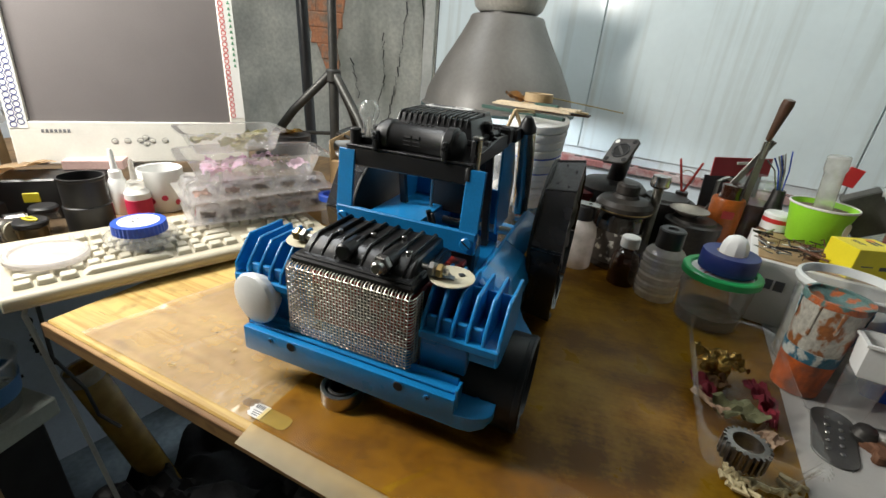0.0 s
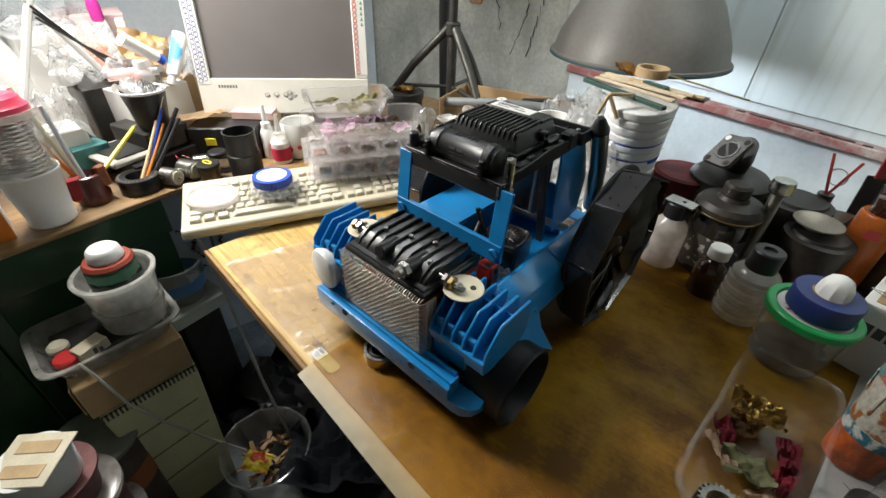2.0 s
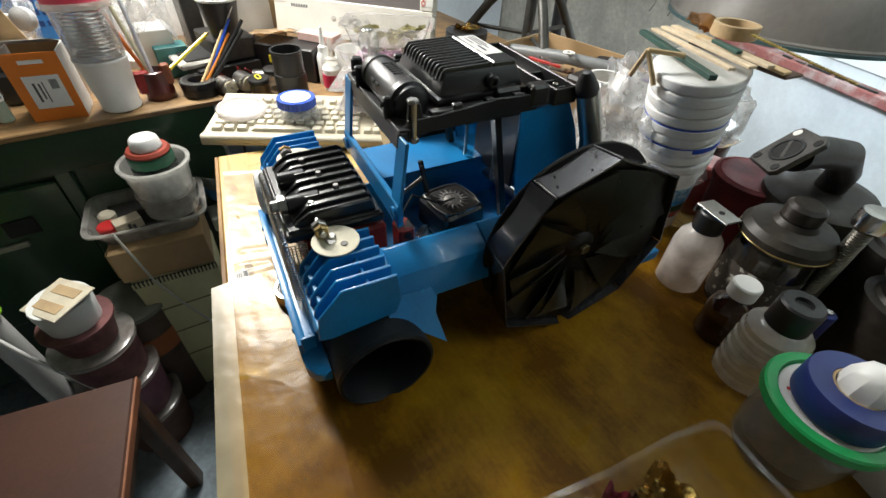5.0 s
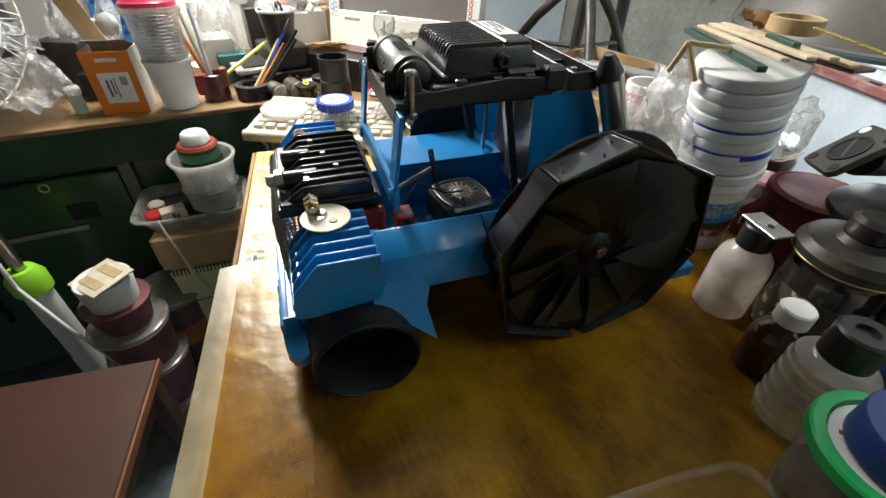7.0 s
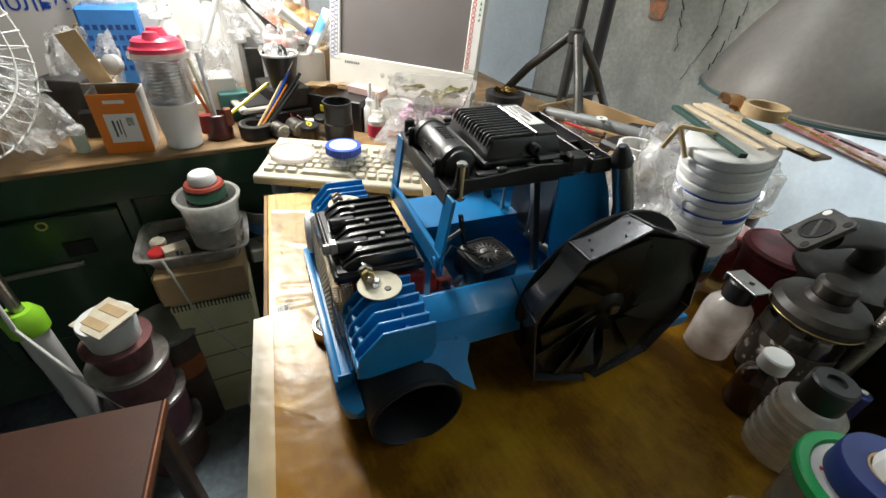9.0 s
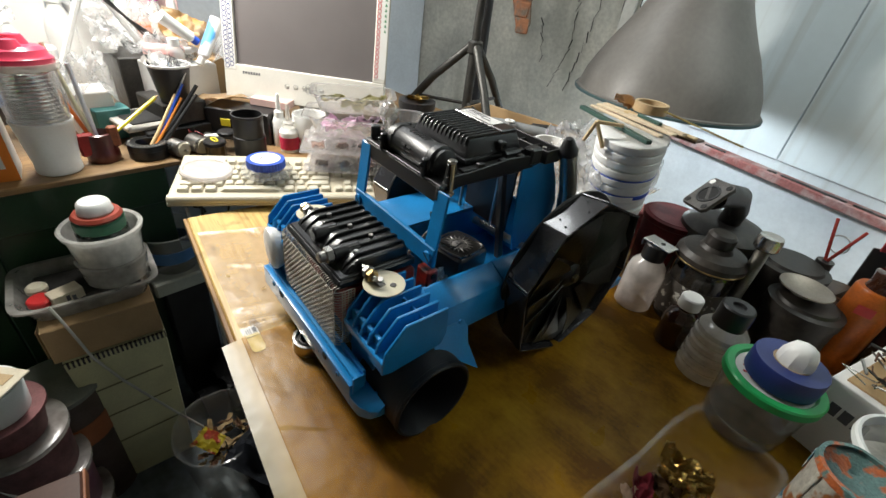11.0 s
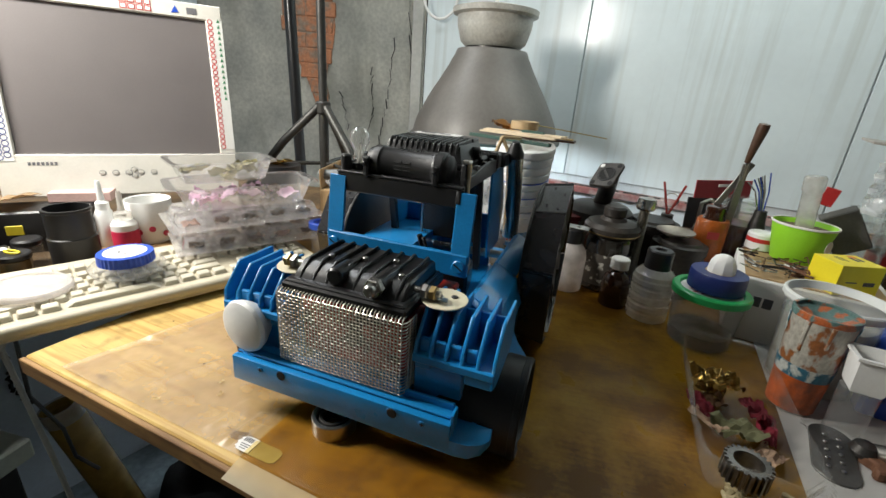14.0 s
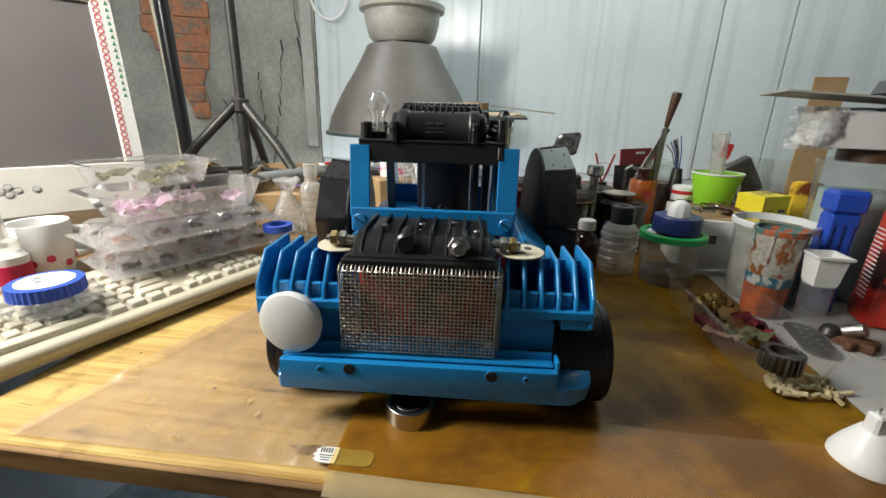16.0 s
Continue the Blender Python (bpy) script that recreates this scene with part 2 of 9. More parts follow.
def bm_lathe(profile, n=32, at=(0, 0, 0), rot=(0, 0, 0), bm=None, squash=(1, 1, 1), wob=None):
    """A turned body: profile of (radius, height) pairs."""
    tmp = bmesh.new()
    rings = []
    for r, z in profile:
        if r <= 1e-6:
            rings.append([tmp.verts.new((0, 0, z))])
        else:
            rings.append([tmp.verts.new((r * math.cos(2 * math.pi * k / n) * squash[0], r * math.sin(2 * math.pi * k / n) * squash[1], z)) for k in range(n)])
    for a, b in zip(rings, rings[1:]):
        for k in range(n):
            j = (k + 1) % n
            if len(a) == 1 and len(b) == 1:
                continue
            if len(a) == 1:
                tmp.faces.new((a[0], b[j], b[k]))
            elif len(b) == 1:
                tmp.faces.new((a[k], a[j], b[0]))
            else:
                tmp.faces.new((a[k], a[j], b[j], b[k]))
    if wob:
        for v in tmp.verts:
            v.co += wob * noise.noise_vector(v.co * 40)
    bmesh.ops.recalc_face_normals(tmp, faces=tmp.faces)
    return add_to(bm, tmp, pose(*at, *rot))


def bm_cyl(r, h, at=(0, 0, 0), rot=(0, 0, 0), n=24, bev=0.0006, bm=None, r2=None):
    r2 = r if r2 is None else r2
    b = min(bev, 0.3 * h, 0.4 * min(r, r2))
    return bm_lathe([(0, 0), (r - b, 0), (r, b), (r2, h - b), (r2 - b, h), (0, h)], n, at, rot, bm)


def bm_ring(r_out, r_in, h, at=(0, 0, 0), rot=(0, 0, 0), n=32, bm=None):
    b = min(0.0006, 0.2 * h)
    return bm_lathe([(r_in, b), (r_in + b, 0), (r_out - b, 0), (r_out, b), (r_out, h - b), (r_out - b, h), (r_in + b, h), (r_in, h - b), (r_in, b)], n, at, rot, bm)


def bm_tube(pts, r, n=8, bm=None, r_end=None, cyclic=False):
    """A round rod along points."""
    tmp = bmesh.new()
    P = [Vector(p) for p in pts]
    rings, last = [], None
    for i, p in enumerate(P):
        a, b = (P[i - 1] if i else P[-1] if cyclic else P[0]), (P[i + 1] if i + 1 < len(P) else P[0] if cyclic else P[-1])
        t = (b - a).normalized() if (b - a).length > 1e-9 else Vector((0, 0, 1))
        s = last if last is not None else (Vector((0, 0, 1)) if abs(t.z) < 0.9 else Vector((1, 0, 0)))
        s = (s - t * s.dot(t)).normalized()
        q = t.cross(s)
        last = s
        rr = r if r_end is None else r + (r_end - r) * i / max(1, len(P) - 1)
        rings.append([tmp.verts.new(p + rr * (math.cos(2 * math.pi * k / n) * s + math.sin(2 * math.pi * k / n) * q)) for k in range(n)])
    pairs = list(zip(rings, rings[1:])) + ([(rings[-1], rings[0])] if cyclic else [])
    for a, b in pairs:
        for k in range(n):
            j = (k + 1) % n
            tmp.faces.new((a[k], a[j], b[j], b[k]))
    if not cyclic:
        tmp.faces.new(rings[0][::-1])
        tmp.faces.new(rings[-1])
    bmesh.ops.recalc_face_normals(tmp, faces=tmp.faces)
    return add_to(bm, tmp, Matrix())


def bm_prism(poly, h, at=(0, 0, 0), rot=(0, 0, 0), bev=0.0006, bm=None):
    """A flat outline (x, y) raised by h along z."""
    tmp = bmesh.new()
    f = tmp.faces.new([tmp.verts.new((x, y, 0)) for x, y in poly])
    ex = bmesh.ops.extrude_face_region(tmp, geom=[f])
    bmesh.ops.translate(tmp, vec=(0, 0, h), verts=[v for v in ex["geom"] if isinstance(v, bmesh.types.BMVert)])
    bmesh.ops.recalc_face_normals(tmp, faces=tmp.faces)
    if bev:
        bmesh.ops.bevel(tmp, geom=tmp.edges[:], offset=min(bev, abs(h) * 0.3), segments=1, affect="EDGES")
    return add_to(bm, tmp, pose(*at, *rot))


def bm_sheet(w, d, nx, ny, height, at=(0, 0, 0), rot=(0, 0, 0), thick=0.0004, bm=None):
    """A thin sheet of w x d with the height function height(x, y)."""
    tmp = bmesh.new()
    g = [[tmp.verts.new((w * (i / nx - 0.5), d * (j / ny - 0.5), height(w * (i / nx - 0.5), d * (j / ny - 0.5)))) for i in range(nx + 1)] for j in range(ny + 1)]
    for j in range(ny):
        for i in range(nx):
            tmp.faces.new((g[j][i], g[j][i + 1], g[j + 1][i + 1], g[j + 1][i]))
    if thick:
        bmesh.ops.solidify(tmp, geom=tmp.faces[:], thickness=thick)
    return add_to(bm, tmp, pose(*at, *rot))


def bm_crumple(w, d, h, n=14, seed=0, at=(0, 0, 0), rot=(0, 0, 0), bm=None, thick=0.0004):
    """A crumpled piece of foil, film, cloth or petal."""
    o = Vector((seed * 3.7, seed * 1.3, seed * 7.1))
    return bm_sheet(w, d, n, n, lambda x, y: h * (0.6 + 0.9 * noise.noise(Vector((x * 2.6 / w, y * 2.6 / d, 0)) + o) + 0.45 * noise.noise(Vector((x * 7 / w, y * 7 / d, 1)) + o)), at, rot, thick, bm)


def finish(name, bm, material, angle=35):
    me = bpy.data.meshes.new(name)
    bm.to_mesh(me)
    bm.free()
    me.materials.append(material)
    me.polygons.foreach_set("use_smooth", [True] * len(me.polygons))
    me.set_sharp_from_angle(angle=radians(angle))
    return me


def part(name, bm, material, parent, label=""):
    ob = new(name, finish(name, bm, material))
    ob.parent = parent
    if label:
        tagged(ob, label)
    return ob


def same(name, ob, parent, m, label=""):
    """A further part on the mesh of another."""
    o = new(name, ob.data)
    o.parent = parent
    o.matrix_basis = m
    if label:
        tagged(o, label)
    return o


def thing(name, x, y, z, rz, label, category, group="", kind=""):
    ob = new(name)
    ob.empty_display_size = 0.02
    ob.matrix_basis = pose(x, y, z, 0, 0, rz)
    return tagged(ob, label, category, group, kind)


def solo(name, bm, material, x, y, z, rz, label, category, group="", kind="", rx=0, ry=0):
    """A thing of one mesh."""
    ob = new(name, finish(name, bm, material))
    ob.matrix_basis = pose(x, y, z, rx, ry, rz)
    return tagged(ob, label, category, group, kind)


def bars(parent, material, rows, at, rot, name="print_bar"):
    """Lines of unreadable print as flat bars: (x, y, width, height) in the plane of the label."""
    m = pose(*at, *rot)
    for x, y, w, h in rows:
        o = part(name, bm_box(w, h, 0.0003, (0, 0, 0.00015), bev=0), material, parent)
        o.matrix_basis = m @ pose(x, y, 0)


def text(body, size, material, parent, m, name="lettering", depth=0.0002):
    cu = bpy.data.curves.new(name, "FONT")
    cu.body, cu.size, cu.extrude, cu.align_x, cu.align_y = body, size, depth, "CENTER", "CENTER"
    tmp = bpy.data.objects.new("tmp", cu)
    scene.collection.objects.link(tmp)
    bpy.context.view_layer.update()
    me = bpy.data.meshes.new_from_object(tmp.evaluated_get(bpy.context.evaluated_depsgraph_get()))
    bpy.data.objects.remove(tmp)
    bpy.data.curves.remove(cu)
    me.name = name
    me.materials.clear()
    me.materials.append(material)
    o = new(name, me)
    o.parent = parent
    o.matrix_basis = m
    return o


def vessel(r0, r1, h, wall=0.0012, lip=0.0, n=36, bm=None, at=(0, 0, 0), rot=(0, 0, 0), squash=(1, 1, 1)):
    """An open cup: base radius, mouth radius, height."""
    pr = [(0, 0), (r0 - 0.002, 0), (r0, 0.002), (r1, h - 0.002)]
    if lip:
        pr += [(r1 + lip, h - 0.002), (r1 + lip, h)]
    pr += [(r1, h), (r1 - wall, h - 0.001), (r0 - wall, 0.003), (0, 0.003)]
    return bm_lathe(pr, n, at, rot, bm, squash)


# ---------------------------------------------------------------- room
PVC = mat("white_wall_panel", (0.70, 0.785, 0.81), 0.22, var=0.05, grain=40, blot=5, bump=0.03)
def streaks(m, scale=(30, 30, 1.2), amount=0.22, col=(0.42, 0.44, 0.40)):
    """Thin vertical runs of dirt over a material's colour."""
    nt = m.node_tree
    N, L = nt.nodes, nt.links
    b = N["Principled BSDF"]
    src = b.inputs["Base Color"].links[0].from_socket
    tc, mp, nz, rg, mx = N.new("ShaderNodeTexCoord"), N.new("ShaderNodeMapping"), N.new("ShaderNodeTexNoise"), N.new("ShaderNodeMapRange"), N.new("ShaderNodeMix")
    mp.inputs["Scale"].default_value = scale
    nz.inputs["Scale"].default_value, nz.inputs["Detail"].default_value = 1.0, 6
    rg.inputs["From Min"].default_value, rg.inputs["From Max"].default_value, rg.inputs["To Max"].default_value = 0.50, 0.74, amount * 2
    mx.data_type = "RGBA"
    mx.inputs[7].default_value = (*col, 1)
    L.new(tc.outputs["Object"], mp.inputs[0])
    L.new(mp.outputs[0], nz.inputs["Vector"])
    L.new(nz.outputs[0], rg.inputs["Value"])
    L.new(rg.outputs[0], mx.inputs[0])
    L.new(src, mx.inputs[6])
    L.new(mx.outputs[2], b.inputs["Base Color"])


streaks(PVC)
CONC = mat("bare_concrete", (0.76, 0.75, 0.67), 0.8, var=0.30, grain=70, blot=5, bump=0.7, col2=(0.48, 0.49, 0.45))
streaks(CONC, (7, 7, 1.6), 0.30, (0.30, 0.31, 0.26))
PLAST = mat("old_plaster", (0.45, 0.45, 0.42), 0.85, var=0.2, grain=60, blot=3, bump=0.2)
LEDGE = mat("faded_red_paint", (0.27, 0.095, 0.085), 0.7, var=0.35, grain=150, blot=16, bump=0.4, col2=(0.44, 0.36, 0.34), thresh=(0.42, 0.66))
FLOORM = mat("dirty_painted_floor", (0.32, 0.40, 0.45), 0.5, var=0.4, grain=60, blot=6, bump=0.3, col2=(0.06, 0.065, 0.07), thresh=(0.30, 0.72))
BRICKM = mat("red_brick", (0.40, 0.17, 0.085), 0.95, var=0.5, grain=90, blot=20, bump=1.0, col2=(0.22, 0.17, 0.13), thresh=(0.45, 0.62))
PALEW = mat("pale_blue_wall_paint", (0.62, 0.68, 0.74), 0.7, var=0.12, grain=80, blot=4, bump=0.15)
FLOOR, CEIL = -0.75, 1.75

tagged(solo("floor", bm_box(5.4, 5.0, 0.06, (0.3, 0.9, FLOOR - 0.03), bev=0), FLOORM, 0, 0, 0, 0, "dark dirty workshop floor with pale worn patches", "floor"), kind="structure")
tagged(solo("ceiling", bm_box(5.4, 5.0, 0.06, (0.3, 0.9, CEIL + 0.03), bev=0), PLAST, 0, 0, 0, 0, "plain plastered workshop ceiling", "ceiling"), kind="structure")

CORNER = Vector((-0.18, 2.51, 0))
PD = Vector((math.cos(radians(-19.7)), math.sin(radians(-19.7)), 0))  # along the panel wall
wall_n = new("wall_north")
wall_n.matrix_basis = pose(CORNER.x, CORNER.y, 0, 0, 0, -19.7)
tagged(wall_n, "wall of glossy white plastic panels above a faded red ledge", "wall", kind="structure")
part("backing", bm_box(3.2, 0.06, CEIL - FLOOR, (1.6, 0.045, (CEIL + FLOOR) / 2), bev=0), PVC, wall_n)
seams = [0.0, 0.74, 1.59, 1.81, 2.4, 2.8, 3.2]
for a, b in zip(seams, seams[1:]):
    part("wall_panel", bm_box(b - a - 0.004, 0.012, CEIL - 0.05, ((a + b) / 2, 0.008, CEIL / 2 + 0.025), bev=0.002), PVC, wall_n)
low = mat("white_lower_wall", (0.70, 0.76, 0.79), 0.5, var=0.10, grain=80, blot=9, bump=0.2)
part("lower_wall", bm_box(3.2, 0.02, 0.735, (1.6, 0.004, FLOOR + 0.3675), bev=0.001), low, wall_n, "white painted lower wall with fine cracks")
bm = bm_box(3.2, 0.05, 0.028, (1.6, -0.012, 0.005), bev=0.004)
for v in bm.verts:
    v.co.z += 0.003 * noise.noise(v.co * 9)
part("ledge", bm, LEDGE, wall_n, "faded red painted ledge with crumbling edge")
crust = None
for k in range(60):
    x = random.uniform(0.3, 2.6)
    crust = bm_box(random.uniform(0.01, 0.06), 0.010, random.uniform(0.003, 0.008), (x, -0.026, 0.020), bev=0.001, rot=(0, 0, random.uniform(-9, 9)), bm=crust)
part("crumbs", crust, IRON, wall_n, "dark crumbled filler along the ledge")

wall_w = new("wall_west")
wall_w.matrix_basis = pose(CORNER.x, CORNER.y, 0, 0, 0, 188.5)
tagged(wall_w, "bare grey concrete wall with cracks and a patch of exposed brick", "wall", kind="structure")
bm = bm_sheet(1.3, CEIL - FLOOR, 60, 60, lambda x, y: 0.006 * noise.noise(Vector((x * 3, y * 3, 0))) + 0.002 * noise.noise(Vector((x * 14, y * 14, 4))), (0.65, 0, (CEIL + FLOOR) / 2), (90, 0, 180), 0.05)
part("concrete", bm, CONC, wall_w)


def crack(pts, w=0.0022):
    bm = None
    for a, b in zip(pts, pts[1:]):
        n_ = 6
        for k in range(n_):
            p, q = Vector(a).lerp(Vector(b), k / n_), Vector(a).lerp(Vector(b), (k + 1) / n_)
            j = Vector((random.uniform(-1, 1) * 0.008, 0, 0))
            bm = bm_tube([p + j, (p + q) / 2, q - j], w * random.uniform(0.3, 1.2), 4, bm)
    return bm


for pts in ([(0.14, 0.006, 0.55), (0.17, 0.006, 0.28), (0.22, 0.006, 0.02)], [(0.25, 0.006, 0.42), (0.24, 0.006, 0.20), (0.30, 0.006, 0.02)], [(0.08, 0.006, 0.75), (0.05, 0.006, 0.2)], [(0.40, 0.006, 0.30), (0.36, 0.006, 0.12)]):
    part("crack", crack(pts), DARK, wall_w)
BL, BR = [(0.218, 0.515), (0.35, 0.566), (0.42, 0.60), (0.495, 0.62), (0.566, 0.668), (0.668, 0.664), (1.0, 0.72), (1.3, 0.70)], [(0.218, 0.475), (0.266, 0.456), (0.358, 0.473), (0.494, 0.433), (0.581, 0.421), (0.685, 0.433), (1.0, 0.40), (1.3, 0.43)]
for k in range(17):
    z = 0.22 + 0.066 * k
    lo, hi = np.interp(z + 0.03, *zip(*BR)) + random.uniform(-0.008, 0.008), np.interp(z + 0.03, *zip(*BL)) + random.uniform(-0.012, 0.012)
    cuts = [lo] + [c for c in np.arange(0.34 + 0.11 * (k % 2), 0.8, 0.22) if lo + 0.02 < c < hi - 0.02] + [hi]
    for c, d in zip(cuts, cuts[1:]):
        j = [random.uniform(-0.006, 0.006) for _ in range(4)]
        pl = [(c + 0.001 + j[0], z), (d - 0.001 + j[1], z + 0.2 * j[2]), (d - 0.001 + j[2], z + 0.064), ((c + d) / 2, z + 0.0645 + 0.3 * j[3]), (c + 0.001 + j[3], z + 0.063)]
        part("brick", bm_prism(pl, 0.018, (0, 0.010 + 0.003 * random.random(), 0), (90, 0, 0), bev=0.004), BRICKM, wall_w)
hollow = [(x, z) for z, x in BL] + [(x, z) for z, x in BR[::-1]]
part("rubble_patch", bm_prism(hollow, 0.012, (0, 0.008, 0), (90, 0, 0), bev=0), BRICKM, wall_w, "crumbling red-brown brick rubble")
part("plaster_strip", bm_box(0.05, 0.02, 1.3, (0.035, 0.006, 0.75), bev=0.004), PLAST, wall_w, "pale plaster strip beside the corner")

for nm, a, b in (("wall_left", (-1.27, 2.34), (-1.27, -1.5)), ("wall_south", (-1.3, -1.5), (2.9, -1.5)), ("wall_east", (2.8, -1.5), (2.8, 1.5))):
    a, b = Vector((*a, 0)), Vector((*b, 0))
    d = b - a
    m = (a + b) / 2
    solo(nm, bm_box(d.length, 0.06, CEIL - FLOOR, (0, 0, (CEIL + FLOOR) / 2), bev=0), PALEW if nm == "wall_left" else PLAST, m.x, m.y, 0, math.degrees(math.atan2(d.y, d.x)), "plain plastered workshop wall", "wall", kind="structure")

# ---------------------------------------------------------------- work table
TABLE = wood_mat("worn_yellow_wood", (0.57, 0.40, 0.135), (0.40, 0.24, 0.06), (0.27, 0.13, 0.03), (1, 0, 0), 0.40, (0.50, 0.76), 85.0, 0.2)
EDGE = wood_mat("table_edge_wood", (0.32, 0.18, 0.06), (0.18, 0.09, 0.03), (0.07, 0.04, 0.02), (1, 0, 0), 0.6, coat=0.0)
TX, TY, TR = -0.171, 0.733, -11.1
table = thing("work_table", TX, TY, FLOOR, TR, "worn yellow-brown wooden work table with stained top", "table")
part("tabletop", bm_box(1.42, 0.93, 0.022, (0.71, 0.465, 0.739), bev=0.002), TABLE, table)
STAIN = mat("dark_wood_stain", (0.27, 0.155, 0.048), 0.45, var=0.5, blot=40)
for x, y, w, d in ((0.33, 0.03, 0.03, 0.007), (0.12, 0.02, 0.012, 0.003), (0.26, 0.10, 0.02, 0.004)):
    pl = [(w * math.cos(a) * (0.7 + 0.3 * math.sin(3 * a + x * 40)), d * math.sin(a) * (0.7 + 0.3 * math.cos(4 * a + y * 30))) for a in [2 * math.pi * k / 20 for k in range(20)]]
    part("stain", bm_prism(pl, 0.0002, (x, y, 0.7500), bev=0), STAIN, table)
for k in range(26):
    x, y, l = random.uniform(0.02, 0.9), random.uniform(0.01, 0.45), random.uniform(0.01, 0.06)
    part("scratch", bm_box(l, 0.0005, 0.0002, (x, y, 0.7501), bev=0, rot=(0, 0, random.uniform(-25, 25))), STAIN, table)
part("edge_strip", bm_box(1.42, 0.006, 0.021, (0.71, -0.0035, 0.7385), bev=0.001), EDGE, table, "darker scuffed wooden edge strip")
for y in (0.06, 0.86):
    part("apron", bm_box(1.30, 0.02, 0.07, (0.71, y, 0.692), bev=0.002), EDGE, table)
leg = part("leg", bm_box(0.045, 0.045, 0.726, (0, 0, 0.363), bev=0.003), EDGE, table)
leg.matrix_basis = pose(0.62, 0.10, 0)
for x, y in ((1.35, 0.10), (0.30, 0.86), (1.35, 0.86)):
    same("leg", leg, table, pose(x, y, 0))

# ---------------------------------------------------------------- toy tractor
tr = thing("toy_tractor", 0.258, 0.736, 0.0, -7.35, "home-made blue scrap-metal toy tractor with black wheels on the table", "toy tractor")


def at_(ob, *a):
    ob.matrix_basis = pose(*a)
    return ob


# bumper: sloped beam with a chamfered end, a flush front plate and a raised back rail
def bumper_bm():
    bm = bmesh.new()
    rings = []
    for x, front, low in ((-0.134, -0.0150, 0.0385), (-0.131, -0.0180, 0.0370), (0.118, -0.0180, 0.0335), (0.129, -0.0165, 0.0335), (0.140, -0.0110, 0.0370), (0.146, -0.0030, 0.0430)):
        rings.append([bm.verts.new((x, y, z)) for y, z in ((front + 0.002, low), (front, low + 0.002), (front, 0.0510), (front + 0.010 if front < -0.01 else 0.0035, 0.0572), (0.004, 0.0580), (0.004, low))])
    for a, b in zip(rings, rings[1:]):
        for k in range(6):
            bm.faces.new((a[k], b[k], b[(k + 1) % 6], a[(k + 1) % 6]))
    bm.faces.new(rings[0])
    bm.faces.new(rings[-1][::-1])
    bmesh.ops.recalc_face_normals(bm, faces=bm.faces)
    return bm


bumper = part("bumper", bumper_bm(), BLUE, tr)
part("front_plate", bm_box(0.243, 0.008, 0.029, (-0.009, -0.0146, 0.0525), bev=0.0014, seg=2), BLUE, bumper)
part("rail", bm_box(0.240, 0.004, 0.020, (-0.010, 0.001, 0.066), bev=0.001), BLUE, bumper)
part("rail", bm_box(0.240, 0.010, 0.003, (-0.010, -0.006, 0.0685), bev=0.001), BLUE, bumper)
part("rail_end", bm_box(0.003, 0.014, 0.024, (0.1125, -0.008, 0.064), bev=0.0006), BLUE, bumper)
part("corner_wedge", bm_prism([(-0.134, 0.052), (-0.126, 0.068), (-0.120, 0.052)], 0.003, (0, -0.013, 0), (90, 0, 0), bev=0.0005), BLUE, bumper)
for x in (-0.068, 0.056):
    part("hole", bm_cyl(0.0050, 0.0016, (x, -0.0181, 0.0610), (90, 0, 0), 16), DARK, bumper)
    part("hole_lip", bm_ring(0.0062, 0.0050, 0.0012, (x, -0.0180, 0.0610), (90, 0, 0), 20), BLUE, bumper)
for x in (-0.094, 0.086):
    s = part("screw", bm_cyl(0.0032, 0.0014, (x, -0.0182, 0.0600), (90, 0, 0), 16), BLUE, bumper)
    for r in (0, 90):
        part("slot", bm_box(0.0046, 0.0004, 0.0009, (x, -0.0197, 0.0600), bev=0, rot=(0, r, 0)), DARK, s)
part("bolt_head", bm_cyl(0.0025, 0.002, (0.128, 0.006, 0.056), (0, 0, 0), 12), BLUE, bumper)

# chassis and nose
part("chassis", bm_box(0.112, 0.33, 0.034, (-0.007, 0.19, 0.055), bev=0.002), BLUE, tr)
part("engine_block", bm_box(0.122, 0.085, 0.066, (-0.005, 0.057, 0.108), bev=0.003), mat("red_transformer", (0.42, 0.03, 0.018), 0.4, var=0.3, col2=(0.010, 0.012, 0.02), thresh=(0.5, 0.6), blot=30), tr, "red and dark engine body behind the mesh")
for sx, x0 in ((1, 0.064), (-1, -0.078)):
    pl = [(0, 0.052), (0.048, 0.052), (0.048, 0.098), (0.040, 0.112), (0, 0.112)]
    part("cheek", bm_prism([(sx * a, b) for a, b in pl], 0.075, (x0, 0.085, 0), (90, 0, 0), bev=0.0014), BLUE, tr)

